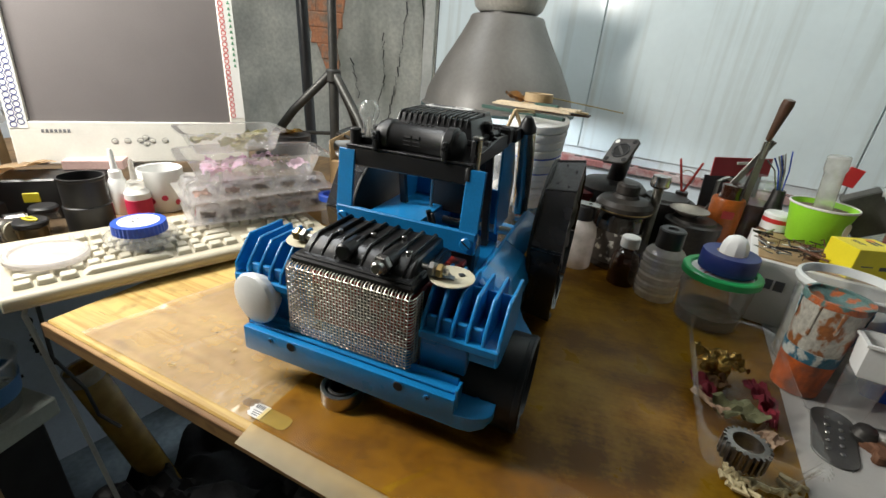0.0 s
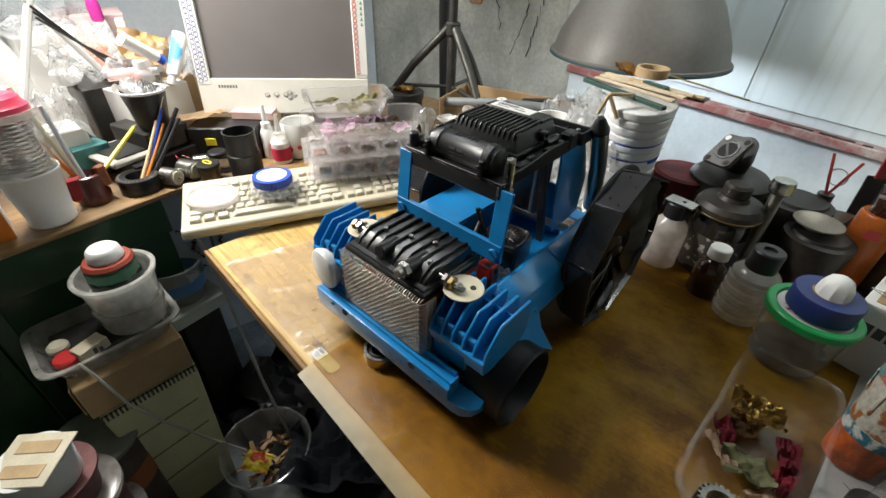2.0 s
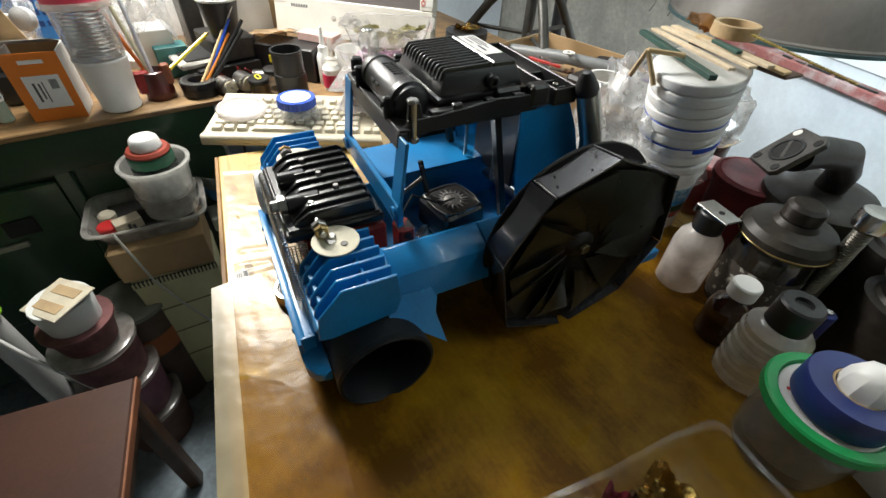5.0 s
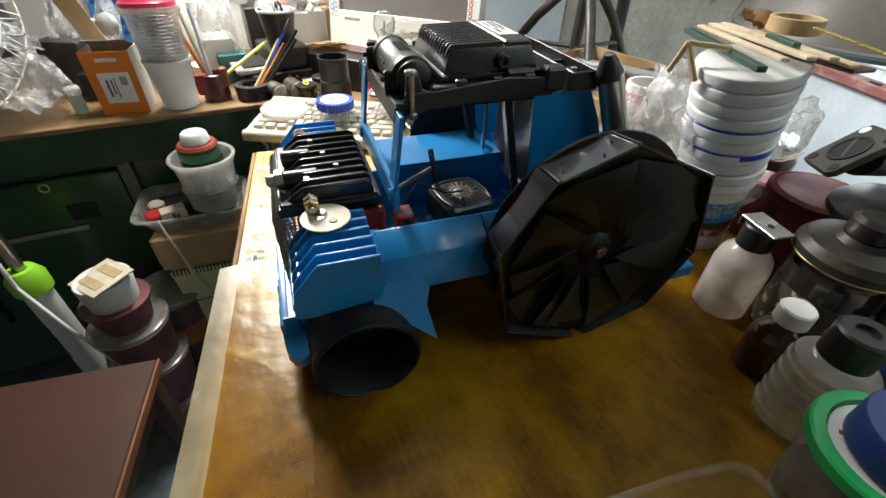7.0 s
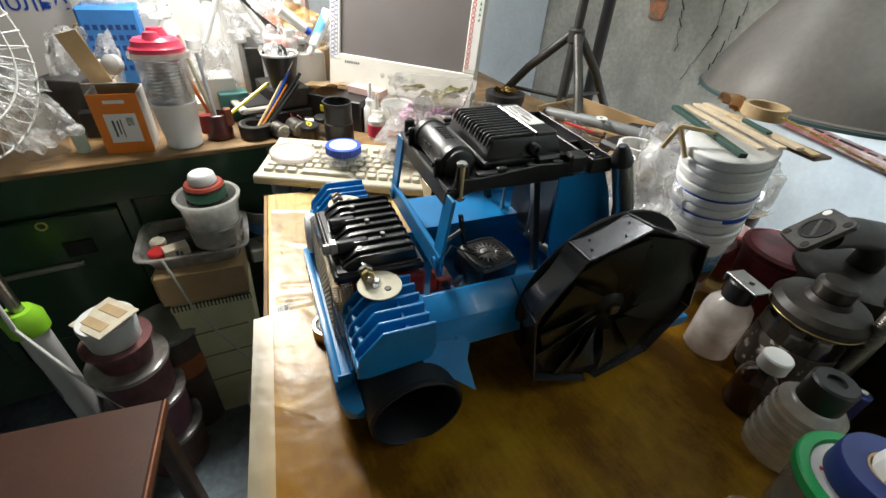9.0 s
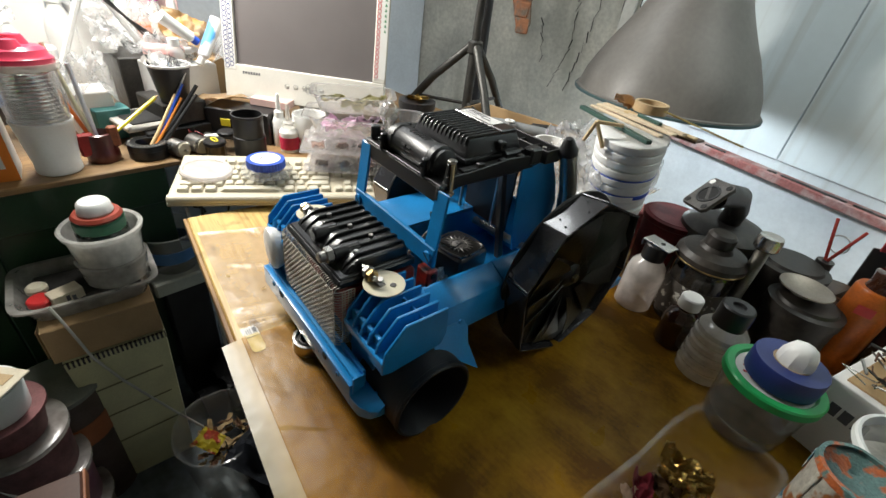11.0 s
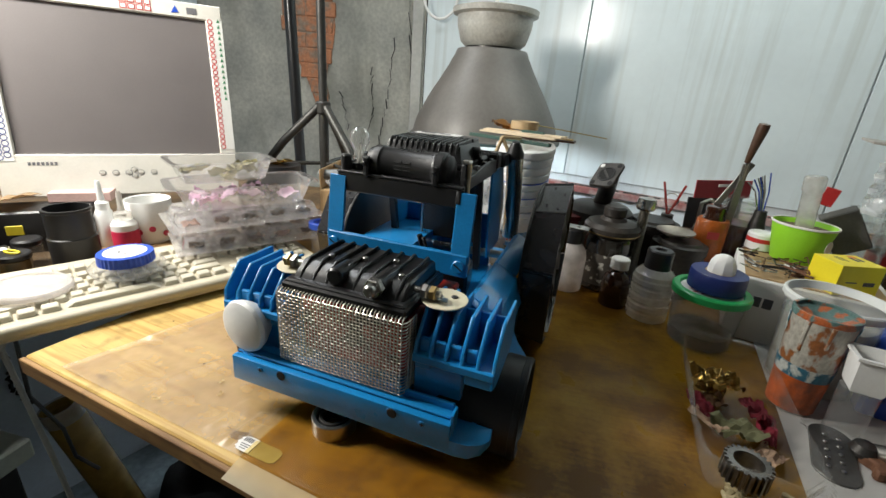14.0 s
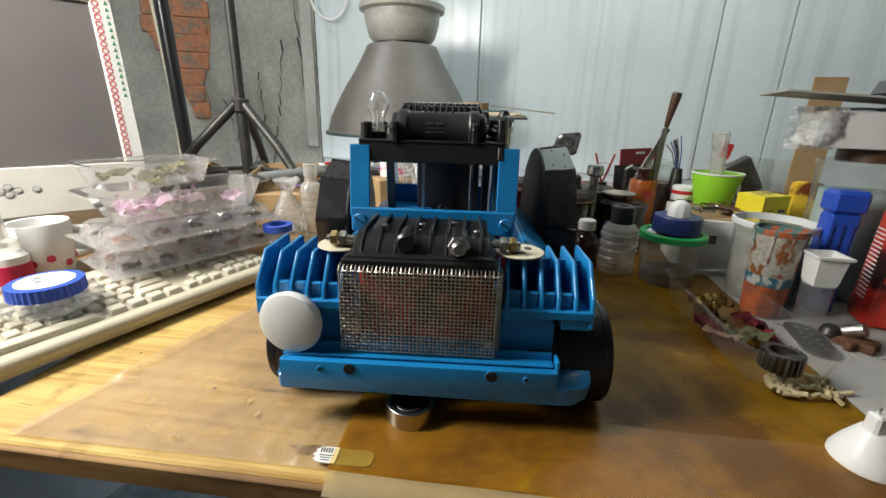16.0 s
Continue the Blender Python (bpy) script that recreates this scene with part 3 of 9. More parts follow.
# woven wire grille
W0, W1, Z0, Z1 = -0.077, 0.057, 0.073, 0.148
nx, nz = 38, 22
bm = bmesh.new()
px, pz = (W1 - W0) / nx, (Z1 - Z0) / nz
for i in range(nx + 1):
    pts = []
    for k in range(nz * 2 + 1):
        z = Z0 + pz * k / 2
        y = -0.0065 + 0.0006 * math.cos(math.pi * k / 2 * 1 + math.pi * i)
        pts.append((W0 + px * i + 0.0001 * math.sin(k + i), y, z))
    pts += [(W0 + px * i, -0.004, Z1 + 0.003), (W0 + px * i, 0.002, Z1 + 0.004)]
    bm = bm_tube(pts, 0.00060, 5, bm)
for j in range(nz + 1):
    pts = [(W0 - 0.001, 0.010, Z0 + pz * j), (W0 - 0.001, -0.003, Z0 + pz * j)]
    for k in range(nx * 2 + 1):
        pts.append((W0 + px * k / 2, -0.0065 - 0.0006 * math.cos(math.pi * k / 2 + math.pi * j), Z0 + pz * j))
    pts += [(W1 + 0.003, -0.003, Z0 + pz * j)] + [(W1 + 0.004, 0.004 + 0.004 * k, Z0 + pz * j) for k in range(4)]
    bm = bm_tube(pts, 0.00060, 5, bm)
for i in range(5):
    bm = bm_tube([(W1 + 0.004 + 0.0006 * (-1) ** i, 0.001 + 0.0036 * i, Z0 + pz * k) for k in range(nz + 1)], 0.00060, 5, bm)
part("wire_grille", bm, mat("grey_steel_wire", (0.60, 0.56, 0.48), 0.38, metal=0.9, var=0.35), tr, "woven grey steel wire mesh grille")

# bonnet: finned black casing
hood = part("bonnet", bm_box(0.134, 0.098, 0.010, (-0.0095, 0.048, 0.1525), bev=0.002), BLACKM, tr, "black finned metal casing")
casing_o = [(0.0065, 0.156), (0.0135, 0.1650), (0.0265, 0.1730), (0.087, 0.1735), (0.092, 0.156)]
part("upper_casing", bm_prism(casing_o, 0.120, (-0.0695, 0, 0), (90, 0, 90), bev=0.002), BLACKM, hood)
fin_o = [(0.0075, 0.158), (0.0135, 0.1668), (0.027, 0.1770), (0.084, 0.1775), (0.089, 0.1740), (0.091, 0.158)]
f0 = part("fin", bm_prism(fin_o, 0.0026, (0, 0, 0), (90, 0, 90), bev=0.0009), BLACKM, hood)
f0.matrix_basis = pose(-0.0625, 0, 0)
for k in range(1, 8):
    same("fin", f0, hood, pose(-0.0625 + 0.0148 * k, 0, 0))
part("base_lip", bm_box(0.128, 0.092, 0.004, (-0.0095, 0.048, 0.158), bev=0.0015), BLACKM, hood)
for x, l in ((-0.022, 0.030), (0.023, 0.034)):
    part("boss", bm_cyl(0.009, l, (x, 0.008 + l, 0.1690), (90, 0, 0), 24, 0.002), BLACKM, hood)
for x, y in ((-0.045, 0.040), (-0.012, 0.050), (0.018, 0.060), (0.038, 0.030)):
    part("screw", bm_cyl(0.0030, 0.0080, (x, y, 0.1696), n=14), STEEL, hood)
part("nut", bm_cyl(0.0095, 0.008, (0.023, 0.009, 0.1705), (90, 0, 0), 6, 0.001), STEEL, hood, "bright steel hex nut")
part("bolt_end", bm_cyl(0.0060, 0.010, (0.023, 0.003, 0.1705), (90, 0, 0), 16, 0.002), STEEL, hood)

# side stud, link and round washer plate, both sides
CREAMW = mat("cream_fibre_washer", (0.62, 0.57, 0.42), 0.5, var=0.08)
for sx, x0, dp in ((1, 0.052, 0.027), (-1, -0.071, 0.015)):
    part("nut", bm_cyl(0.0072, 0.006, (x0 + sx * 0.008, 0.030, 0.1655), (0, 90 * sx, 0), 6, 0.001), STEEL, hood)
    part("nut", bm_cyl(0.0072, 0.006, (x0 + sx * 0.016, 0.030, 0.1655), (0, 90 * sx, 0), 6, 0.001), BRASS, hood)
    part("stud", bm_cyl(0.0034, 0.026, (x0, 0.030, 0.1655), (0, 90 * sx, 0), 12), STEEL, hood)
    part("link", bm_box(0.026, 0.008, 0.0015, (x0 + sx * (dp - 0.008), 0.033, 0.1605), bev=0.0005, rot=(0, 14 * sx, 16 * sx)), STEEL, hood)
    wp = part("washer_plate", bm_cyl(0.0225, 0.0016, (x0 + sx * dp, 0.040, 0.1560), n=40), CREAMW, hood, "round cream washer plate")
    part("screw", bm_cyl(0.0048, 0.003, (x0 + sx * (dp - 0.005), 0.037, 0.1578), n=16, bev=0.001), STEEL, wp)
    part("screw_hole", bm_cyl(0.0034, 0.0012, (x0 + sx * (dp + 0.008), 0.046, 0.1574), n=16), IRON, wp)

# finned wings
wing_o = [(0.000, 0.110), (0.004, 0.128), (0.026, 0.153), (0.076, 0.153), (0.078, 0.110)]
wing_b = [(0.000, 0.101), (0.003, 0.128), (0.026, 0.154), (0.077, 0.154), (0.080, 0.120), (0.074, 0.104), (0.012, 0.098)]
for sx, x0 in ((1, 0.065), (-1, -0.078)):
    wing = part("wing", bm_box(0.077, 0.078, 0.009, (x0 + sx * 0.0385, 0.039, 0.1125), bev=0.0014), BLUE, tr, "blue finned cooling block")
    fa = part("fin", bm_prism(wing_o, 0.0036, (0, 0, 0), (90, 0, 90), bev=0.0009), BLUE, wing)
    fa.matrix_basis = pose(x0 + sx * 0.002 - 0.0014, 0, 0)
    for k in range(1, 5):
        same("fin", fa, wing, pose(x0 + sx * (0.002 + 0.0147 * k) - 0.0014, 0, 0))
    part("outer_fin", bm_prism(wing_b, 0.0034, (x0 + sx * 0.0755 - 0.0017, 0, 0), (90, 0, 90), bev=0.0009), BLUE, wing)
    for k in range(4):
        part("rib", bm_box(0.010, 0.005, 0.016, (x0 + sx * (0.0094 + 0.0147 * k), 0.010, 0.122), bev=0.001), BLUE, wing)
    part("bracket", bm_box(0.030, 0.050, 0.012, (x0 + sx * 0.030, 0.040, 0.104), bev=0.002), BLUE, wing)
    part("back_web", bm_box(0.072, 0.003, 0.034, (x0 + sx * 0.038, 0.052, 0.130), bev=0.0006), BLUE, wing)
    part("lower_tab", bm_box(0.026, 0.016, 0.011, (x0 + sx * 0.063, 0.010, 0.1035), bev=0.0012), BLUE, wing)
    part("lower_tab", bm_box(0.016, 0.016, 0.007, (x0 + sx * 0.010, 0.010, 0.1055), bev=0.0012), BLUE, wing)

# single round headlight
hl = part("headlight", bm_lathe([(0, 0.037), (0.022, 0.0362), (0.0275, 0.034), (0.029, 0.030), (0.027, 0.024), (0.017, 0.008), (0.012, 0.0), (0.010, -0.014), (0, -0.014)], 40, (-0.119, 0.024, 0.097), (90, 0, -6)), WHITE, tr, "round white plastic headlight")

# front wheels: short dark tubes
for sx, x0, y0 in ((1, 0.088, 0.0540), (-1, -0.078, 0.062)):
    o = [(0.0440, 0.004), (0.0480, 0.0), (0.0492, 0.003), (0.0492, 0.077), (0.0484, 0.0795), (0.0462, 0.0795), (0.0452, 0.077), (0.0440, 0.004)]
    wh = part("front_wheel", bm_lathe(o, 56, (x0, y0, 0.0507), (0, 90 * sx, 0)), RUBBER, tr, "dark grey plastic tube wheel")
    part("rim_line", bm_ring(0.0498, 0.0488, 0.006, (x0 + sx * 0.072, y0, 0.0507), (0, 90 * sx, 0), 56), RUBBER, wh)
    part("inner_disc", bm_cyl(0.0446, 0.004, (x0 + sx * 0.010, y0, 0.0507), (0, 90 * sx, 0), 40), DARK, wh)

# windscreen frame
ws = part("windscreen_frame", bm_box(0.174, 0.006, 0.026, (-0.007, 0.106, 0.165), bev=0.0014), BLUE, tr)
for x in (-0.0845, 0.0705):
    part("pillar", bm_box(0.021, 0.0035, 0.074, (x, 0.1095, 0.206), bev=0.0008, rot=(-7, 0, 0)), BLUE, ws)
    sc = part("screw", bm_cyl(0.0072, 0.0030, (x, 0.1032, 0.1645), (90, 0, 0), 20, 0.001), BLUE, ws)
    part("slot", bm_box(0.0125, 0.0006, 0.0014, (x, 0.1000, 0.1645), bev=0, rot=(0, 35, 0)), DARK, sc)

# roof tray with cylinder, finned box and bulb
roof = part("roof_tray", bm_box(0.148, 0.166, 0.005, (-0.010, 0.200, 0.2430), bev=0.001), BLACK, tr, "black plastic roof tray")
part("front_rail", bm_box(0.152, 0.008, 0.021, (-0.010, 0.1165, 0.2355), bev=0.0015), BLACK, roof)
part("front_lip", bm_box(0.152, 0.014, 0.003, (-0.010, 0.1190, 0.2470), bev=0.0008), BLACK, roof)
for x in (-0.084, 0.064):
    wall_o = [(0.121, 0.2405), (0.165, 0.2425), (0.262, 0.2440), (0.262, 0.2600), (0.215, 0.2625), (0.150, 0.2560), (0.121, 0.2560)]
    part("side_wall", bm_prism(wall_o, 0.0035, (x - 0.00175, 0, 0), (90, 0, 90), bev=0.0007), BLACK, roof)
    part("inner_ledge", bm_box(0.008, 0.110, 0.003, (x + (0.005 if x < 0 else -0.005), 0.200, 0.2570), bev=0.0008), BLACK, roof)
    for y in (0.172, 0.206, 0.238):
        part("clip", bm_box(0.006, 0.010, 0.006, (x + (0.003 if x < 0 else -0.003), y, 0.2600), bev=0.001), BLACK, roof)
horn = [(0.110, 0.2300), (0.140, 0.2400), (0.146, 0.2540), (0.136, 0.2580), (0.133, 0.2700), (0.123, 0.2700), (0.121, 0.2500), (0.112, 0.2440)]
part("bracket", bm_prism(horn, 0.006, (0.0585, 0, 0), (90, 0, 90), bev=0.001), BLACK, roof, "black upright bracket")
post = part("post", bm_cyl(0.0022, 0.040, (0.0665, 0.126, 0.2350), n=12), STEEL, roof, "bright steel threaded post")
for k in range(16):
    part("thread", bm_ring(0.0026, 0.0020, 0.0009, (0.0665, 0.126, 0.2380 + 0.0021 * k), n=12), BRASS, post)
part("post_nut", bm_cyl(0.0046, 0.0050, (0.0665, 0.126, 0.2350), n=6, bev=0.0008), STEEL, post)
part("post_head", bm_cyl(0.0056, 0.0040, (0.0640, 0.126, 0.2705), n=6, bev=0.001), STEEL, post)
for k, y in enumerate((0.278, 0.304)):
    part("rear_channel_wall", bm_box(0.150, 0.003, 0.017, (-0.003, y, 0.2560), bev=0.0008), BLACK, roof)
part("rear_channel_floor", bm_box(0.150, 0.026, 0.003, (-0.003, 0.291, 0.2490), bev=0.0006), BLACK, roof)
for x in (-0.0765, 0.0705):
    part("rear_channel_end", bm_box(0.003, 0.026, 0.017, (x, 0.291, 0.2560), bev=0.0006), BLACK, roof)
for x in (0.012, 0.038, 0.056):
    part("rib", bm_box(0.003, 0.022, 0.010, (x, 0.291, 0.2545), bev=0.0005), BLACK, roof)
part("stub", bm_cyl(0.0030, 0.008, (0.060, 0.284, 0.2580), n=12), STEEL, roof)
part("corner_block", bm_box(0.016, 0.022, 0.022, (0.060, 0.262, 0.2580), bev=0.003), BLACK, roof)
cyl = part("motor_can", bm_lathe([(0, 0), (0.006, 0), (0.0066, 0.0025), (0.0120, 0.003), (0.0165, 0.005), (0.0170, 0.010), (0.0192, 0.011), (0.0196, 0.013), (0.0196, 0.020), (0.0188, 0.021), (0.0180, 0.023), (0.0180, 0.083), (0.0188, 0.085), (0.0196, 0.086), (0.0196, 0.094), (0.0170, 0.0955), (0.0165, 0.100), (0.0120, 0.103), (0, 0.104)], 48, (-0.0565, 0.1345, 0.2590), (0, 90, 0)), BLACK, roof, "black ribbed motor can")
for k in range(6):
    part("vent_slot", bm_box(0.0030, 0.0100, 0.0014, (-0.018 + 0.0056 * k, 0.1350, 0.2769), bev=0.0004), DARK, cyl)
for k in range(2):
    for j in range(3):
        part("vent_slot", bm_box(0.0080, 0.0030, 0.0012, (-0.012 + 0.0105 * k, 0.1172, 0.2650 - 0.0040 * j), bev=0.0003, rot=(68, 0, 0)), DARK, cyl)
for x in (-0.048, 0.034):
    part("clamp_ear", bm_box(0.006, 0.010, 0.022, (x, 0.1150, 0.2560), bev=0.0015), BLACK, cyl)
    part("clamp_screw", bm_cyl(0.0024, 0.004, (x, 0.1105, 0.2600), (90, 0, 0), 10), BLACKM, cyl)
part("cradle", bm_box(0.100, 0.026, 0.010, (-0.006, 0.1345, 0.2470), bev=0.003), BLACK, roof)


def frustum(x0, x1, y0, y1, z0, X0, X1, Y0, Y1, z1, bev=0.003):
    bm = bmesh.new()
    a = [bm.verts.new(c) for c in ((x0, y0, z0), (x1, y0, z0), (x1, y1, z0), (x0, y1, z0))]
    b = [bm.verts.new(c) for c in ((X0, Y0, z1), (X1, Y0, z1), (X1, Y1, z1), (X0, Y1, z1))]
    bm.faces.new(a[::-1])
    bm.faces.new(b)
    for k in range(4):
        bm.faces.new((a[k], a[(k + 1) % 4], b[(k + 1) % 4], b[k]))
    bmesh.ops.bevel(bm, geom=bm.edges[:], offset=bev, segments=2, affect="EDGES", profile=0.6)
    return bm


box = part("control_box", bm_box(0.108, 0.100, 0.007, (-0.003, 0.207, 0.2600), bev=0.0025, seg=2), BLACKM, roof, "black finned control box")
part("lid", frustum(-0.054, 0.047, 0.160, 0.254, 0.2625, -0.049, 0.041, 0.168, 0.247, 0.2830), BLACKM, box)
rf = [(0.1635, 0.268), (0.1650, 0.2800), (0.1690, 0.2858), (0.2190, 0.2870), (0.2200, 0.270)]
r0 = part("fin", bm_prism(rf, 0.0026, (0, 0, 0), (90, 0, 90), bev=0.0008), BLACKM, box)
r0.matrix_basis = pose(-0.0475, 0, 0)
for k in range(1, 13):
    same("fin", r0, box, pose(-0.0475 + 0.0070 * k, 0, 0))
part("cap", bm_box(0.089, 0.026, 0.006, (-0.004, 0.2335, 0.2840), bev=0.0015), BLACKM, box)
part("sticker", bm_box(0.060, 0.020, 0.0006, (-0.010, 0.2335, 0.2873), bev=0), PAPER, box, "white printed sticker")
bars(box, PRINT, [(-0.010, 0.006, 0.030, 0.0012), (-0.006, 0.003, 0.040, 0.0010), (-0.010, 0.000, 0.030, 0.0010), (0.012, -0.004, 0.016, 0.002), (-0.014, -0.005, 0.020, 0.0010)], (-0.010, 0.2335, 0.2877), (0, 0, 0))
part("knob", bm_lathe([(0, 0), (0.0065, 0), (0.0065, 0.010), (0.0050, 0.012), (0.0030, 0.012), (0.0028, 0.009), (0, 0.009)], 20, (0.040, 0.216, 0.2720), (0, 90, 0)), BLACK, box)
part("foot", bm_box(0.020, 0.030, 0.012, (0.046, 0.232, 0.2600), bev=0.003), BLACK, box)

bulb = part("bulb", bm_lathe([(0, 0.046), (0.006, 0.0445), (0.0100, 0.040), (0.0117, 0.034), (0.0108, 0.028), (0.0080, 0.023), (0.0068, 0.018), (0.0066, 0.0), (0, 0.0)], 28, (-0.069, 0.134, 0.2500)), clear("bulb_glass", tint=(0.97, 0.97, 0.96), veil=0.10, rough=0.02, gloss=3.0), tr, "clear glass lamp bulb")
part("filament_stem", bm_lathe([(0, 0.026), (0.0018, 0.024), (0.0024, 0.010), (0.0050, 0.0), (0, 0)], 12, (-0.069, 0.134, 0.2515)), FROST, bulb)
part("filament", bm_tube([(-0.072, 0.134, 0.272), (-0.071, 0.134, 0.284), (-0.069, 0.1345, 0.2855), (-0.067, 0.134, 0.284), (-0.066, 0.134, 0.272)], 0.0004, 5), STEEL, bulb)
part("bulb_holder", bm_cyl(0.0085, 0.010, (-0.069, 0.134, 0.2455), n=18), BLACK, tr)
part("peg", bm_cyl(0.0062, 0.020, (-0.0790, 0.122, 0.2455), n=16, bev=0.0015), BLACK, tr)

# cab: rear plates, posts, floor, mudguards
for x in (0.062, -0.082):
    pl = [(0.243, 0.2440), (0.304, 0.2470), (0.322, 0.2150), (0.336, 0.180), (0.330, 0.125), (0.262, 0.118), (0.250, 0.165)]
    part("rear_plate", bm_prism(pl, 0.003, (x, 0, 0), (90, 0, 90), bev=0.0007), BLUE, tr)
    part("cab_post", bm_box(0.010, 0.008, 0.140, (x - 0.009 if x > 0 else x + 0.009, 0.236, 0.172), bev=0.001, rot=(12, 0, 0)), BLACK, tr)
part("cab_panel", bm_box(0.086, 0.004, 0.100, (0.002, 0.262, 0.188), bev=0.001), BLACK, tr)
for x in (-0.030, 0.034):
    part("cab_stay", bm_cyl(0.0022, 0.090, (x, 0.240, 0.148), n=10), STEEL, tr)
part("cab_floor", bm_box(0.150, 0.200, 0.004, (-0.010, 0.205, 0.090), bev=0.001), BLUE, tr)
part("cab_back", bm_box(0.140, 0.004, 0.085, (-0.010, 0.300, 0.130), bev=0.001), BLUE, tr)
pl = [(0, 0.144), (0.003, 0.1455), (0.030, 0.131), (0.039, 0.098), (0.0365, 0.0975), (0.0275, 0.1285), (0, 0.140)]
part("mudguard", bm_prism(pl, 0.104, (0.094, 0.184, 0), (90, 0, 0), bev=0.0008), BLUE, tr)
part("mudguard_rear", bm_prism([(0, 0.144), (0.003, 0.1455), (0.0275, 0.1335), (0.0275, 0.1305), (0, 0.140)], 0.132, (0.094, 0.3175, 0), (90, 0, 0), bev=0.0008), BLUE, tr)
part("mudguard_front", bm_prism(pl, 0.016, (0.092, 0.085, 0), (90, 0, -4), bev=0.0008), BLUE, tr)
fv = [(0.1295, 0.070, 0.113), (0.1295, 0.116, 0.109), (0.1335, 0.121, 0.0975), (0.142, 0.116, 0.084), (0.161, 0.121, 0.055), (0.141, 0.067, 0.096)]
bm = bmesh.new()
bm.faces.new([bm.verts.new(c) for c in fv])
bmesh.ops.triangulate(bm, faces=bm.faces[:])
bmesh.ops.solidify(bm, geom=bm.faces[:], thickness=0.0012)
flap = part("flap", bm, BLUE, tr)
bm = bmesh.new()
bm.faces.new([bm.verts.new((x - 0.0028, y, z + 0.0004)) for x, y, z in fv])
bmesh.ops.triangulate(bm, faces=bm.faces[:])
bmesh.ops.solidify(bm, geom=bm.faces[:], thickness=0.0012)
part("bare_lining", bm, mat("bare_grey_sheet", (0.30, 0.31, 0.28), 0.5, metal=0.3, var=0.3), flap, "bare grey metal lining")
part("rivet", bm_cyl(0.0028, 0.002, (0.136, 0.104, 0.117), (0, 75, 0), 12), BLUE, tr)
part("cab_floor", bm_box(0.030, 0.200, 0.004, (0.079, 0.200, 0.090), bev=0.001), BLUE, tr)
for x0 in (0.093, -0.021):
    part("side_wall", bm_box(0.003, 0.225, 0.056, (x0, 0.203, 0.115), bev=0.0006), BLUE, tr)
part("wall_cap", bm_box(0.076, 0.186, 0.003, (-0.058, 0.205, 0.1445), bev=0.0006), BLUE, tr)
part("drawbar", bm_box(0.16, 0.030, 0.004, (0.040, 0.385, 0.085), bev=0.001), BLUE, tr)

# tin on the cab floor with an embossed sun
tin = part("tin_box", bm_box(0.060, 0.060, 0.038, bev=0.009, seg=3), BLACKM, tr, "black embossed tin box")
tin.matrix_basis = pose(0.031, 0.190, 0.1115, 0, 0, 9)
part("rim", bm_lathe([(0.034, 0), (0.036, 0.0006), (0.036, 0.0022), (0.034, 0.0026), (0.0335, 0.0010), (0.034, 0)], 32, (0, 0, 0.0185), (0, 0, 45)), STEEL, tin)
for v in tin.children[0].data.vertices:
    a = math.atan2(v.co.y, v.co.x)
    q = 0.0268 / max(abs(math.cos(a)), abs(math.sin(a))) * (1 - 0.13 * abs(math.sin(2 * a)) ** 6)
    v.co.x, v.co.y = v.co.x * q / 0.0345, v.co.y * q / 0.0345
RELIEF = mat("brushed_relief_tin", (0.42, 0.40, 0.38), 0.40, metal=0.8, var=0.4, grain=900, blot=120)
part("relief_plate", bm_box(0.049, 0.049, 0.0016, (0, 0, 0.0188), bev=0.006, seg=2), mat("dark_relief_tin", (0.045, 0.043, 0.042), 0.40, metal=0.6, var=0.4, grain=700), tin)
part("sun_disc", bm_lathe([(0, 0.0026), (0.005, 0.0024), (0.0092, 0.0010), (0.0098, 0), (0, 0)], 28, (0, 0, 0.0194)), RELIEF, tin)
for x, y, w in ((-0.0032, 0.0020, 0.0030), (0.0032, 0.0020, 0.0030), (0, -0.0036, 0.0050)):
    part("face_line", bm_box(w, 0.0010, 0.0008, (x, y, 0.0218), bev=0.0002), BLACKM, tin)
ray0 = part("sun_ray", bm_prism([(-0.0022, 0.0105), (0.0022, 0.0105), (0.0014, 0.0150), (0.0004, 0.0205), (-0.0004, 0.0150)], 0.0012, (0, 0, 0), bev=0.0003), RELIEF, tin)
ray0.matrix_basis = pose(0, 0, 0.0195)
for k in range(1, 18):
    same("sun_ray", ray0, tin, pose(0, 0, 0.0195, 0, 0, 20 * k))
red_bracket = part("red_bracket", bm_box(0.022, 0.018, 0.040, (0.056, 0.118, 0.116), bev=0.002), MATS["red_transformer"], tr, "red painted metal bracket")
part("bolt_hole", bm_cyl(0.0042, 0.001, (0.0675, 0.118, 0.128), (0, 90, 0), 16), DARK, red_bracket)
part("crumpled_tin_strip", bm_crumple(0.030, 0.022, 0.016, 12, 17, (0.055, 0.142, 0.098), (0, 35, 40)), STEEL, tr, "crumpled bare metal strip")
lever = part("gear_lever", bm_box(0.007, 0.004, 0.040, (0.004, 0.166, 0.152), bev=0.001, rot=(0, -18, 20)), BLACK, tr)
part("teeth", bm_box(0.004, 0.003, 0.034, (0.009, 0.165, 0.152), bev=0.001, rot=(0, -18, 20)), IRON, lever)
part("steering_rod", bm_tube([(0.026, 0.110, 0.140), (0.002, 0.166, 0.150)], 0.0026, 8), STEEL, tr)
part("wire", bm_tube([(0.045, 0.115, 0.13), (0.03, 0.14, 0.15), (0.05, 0.165, 0.145), (0.035, 0.19, 0.135)], 0.0012, 6), BLACK, tr)

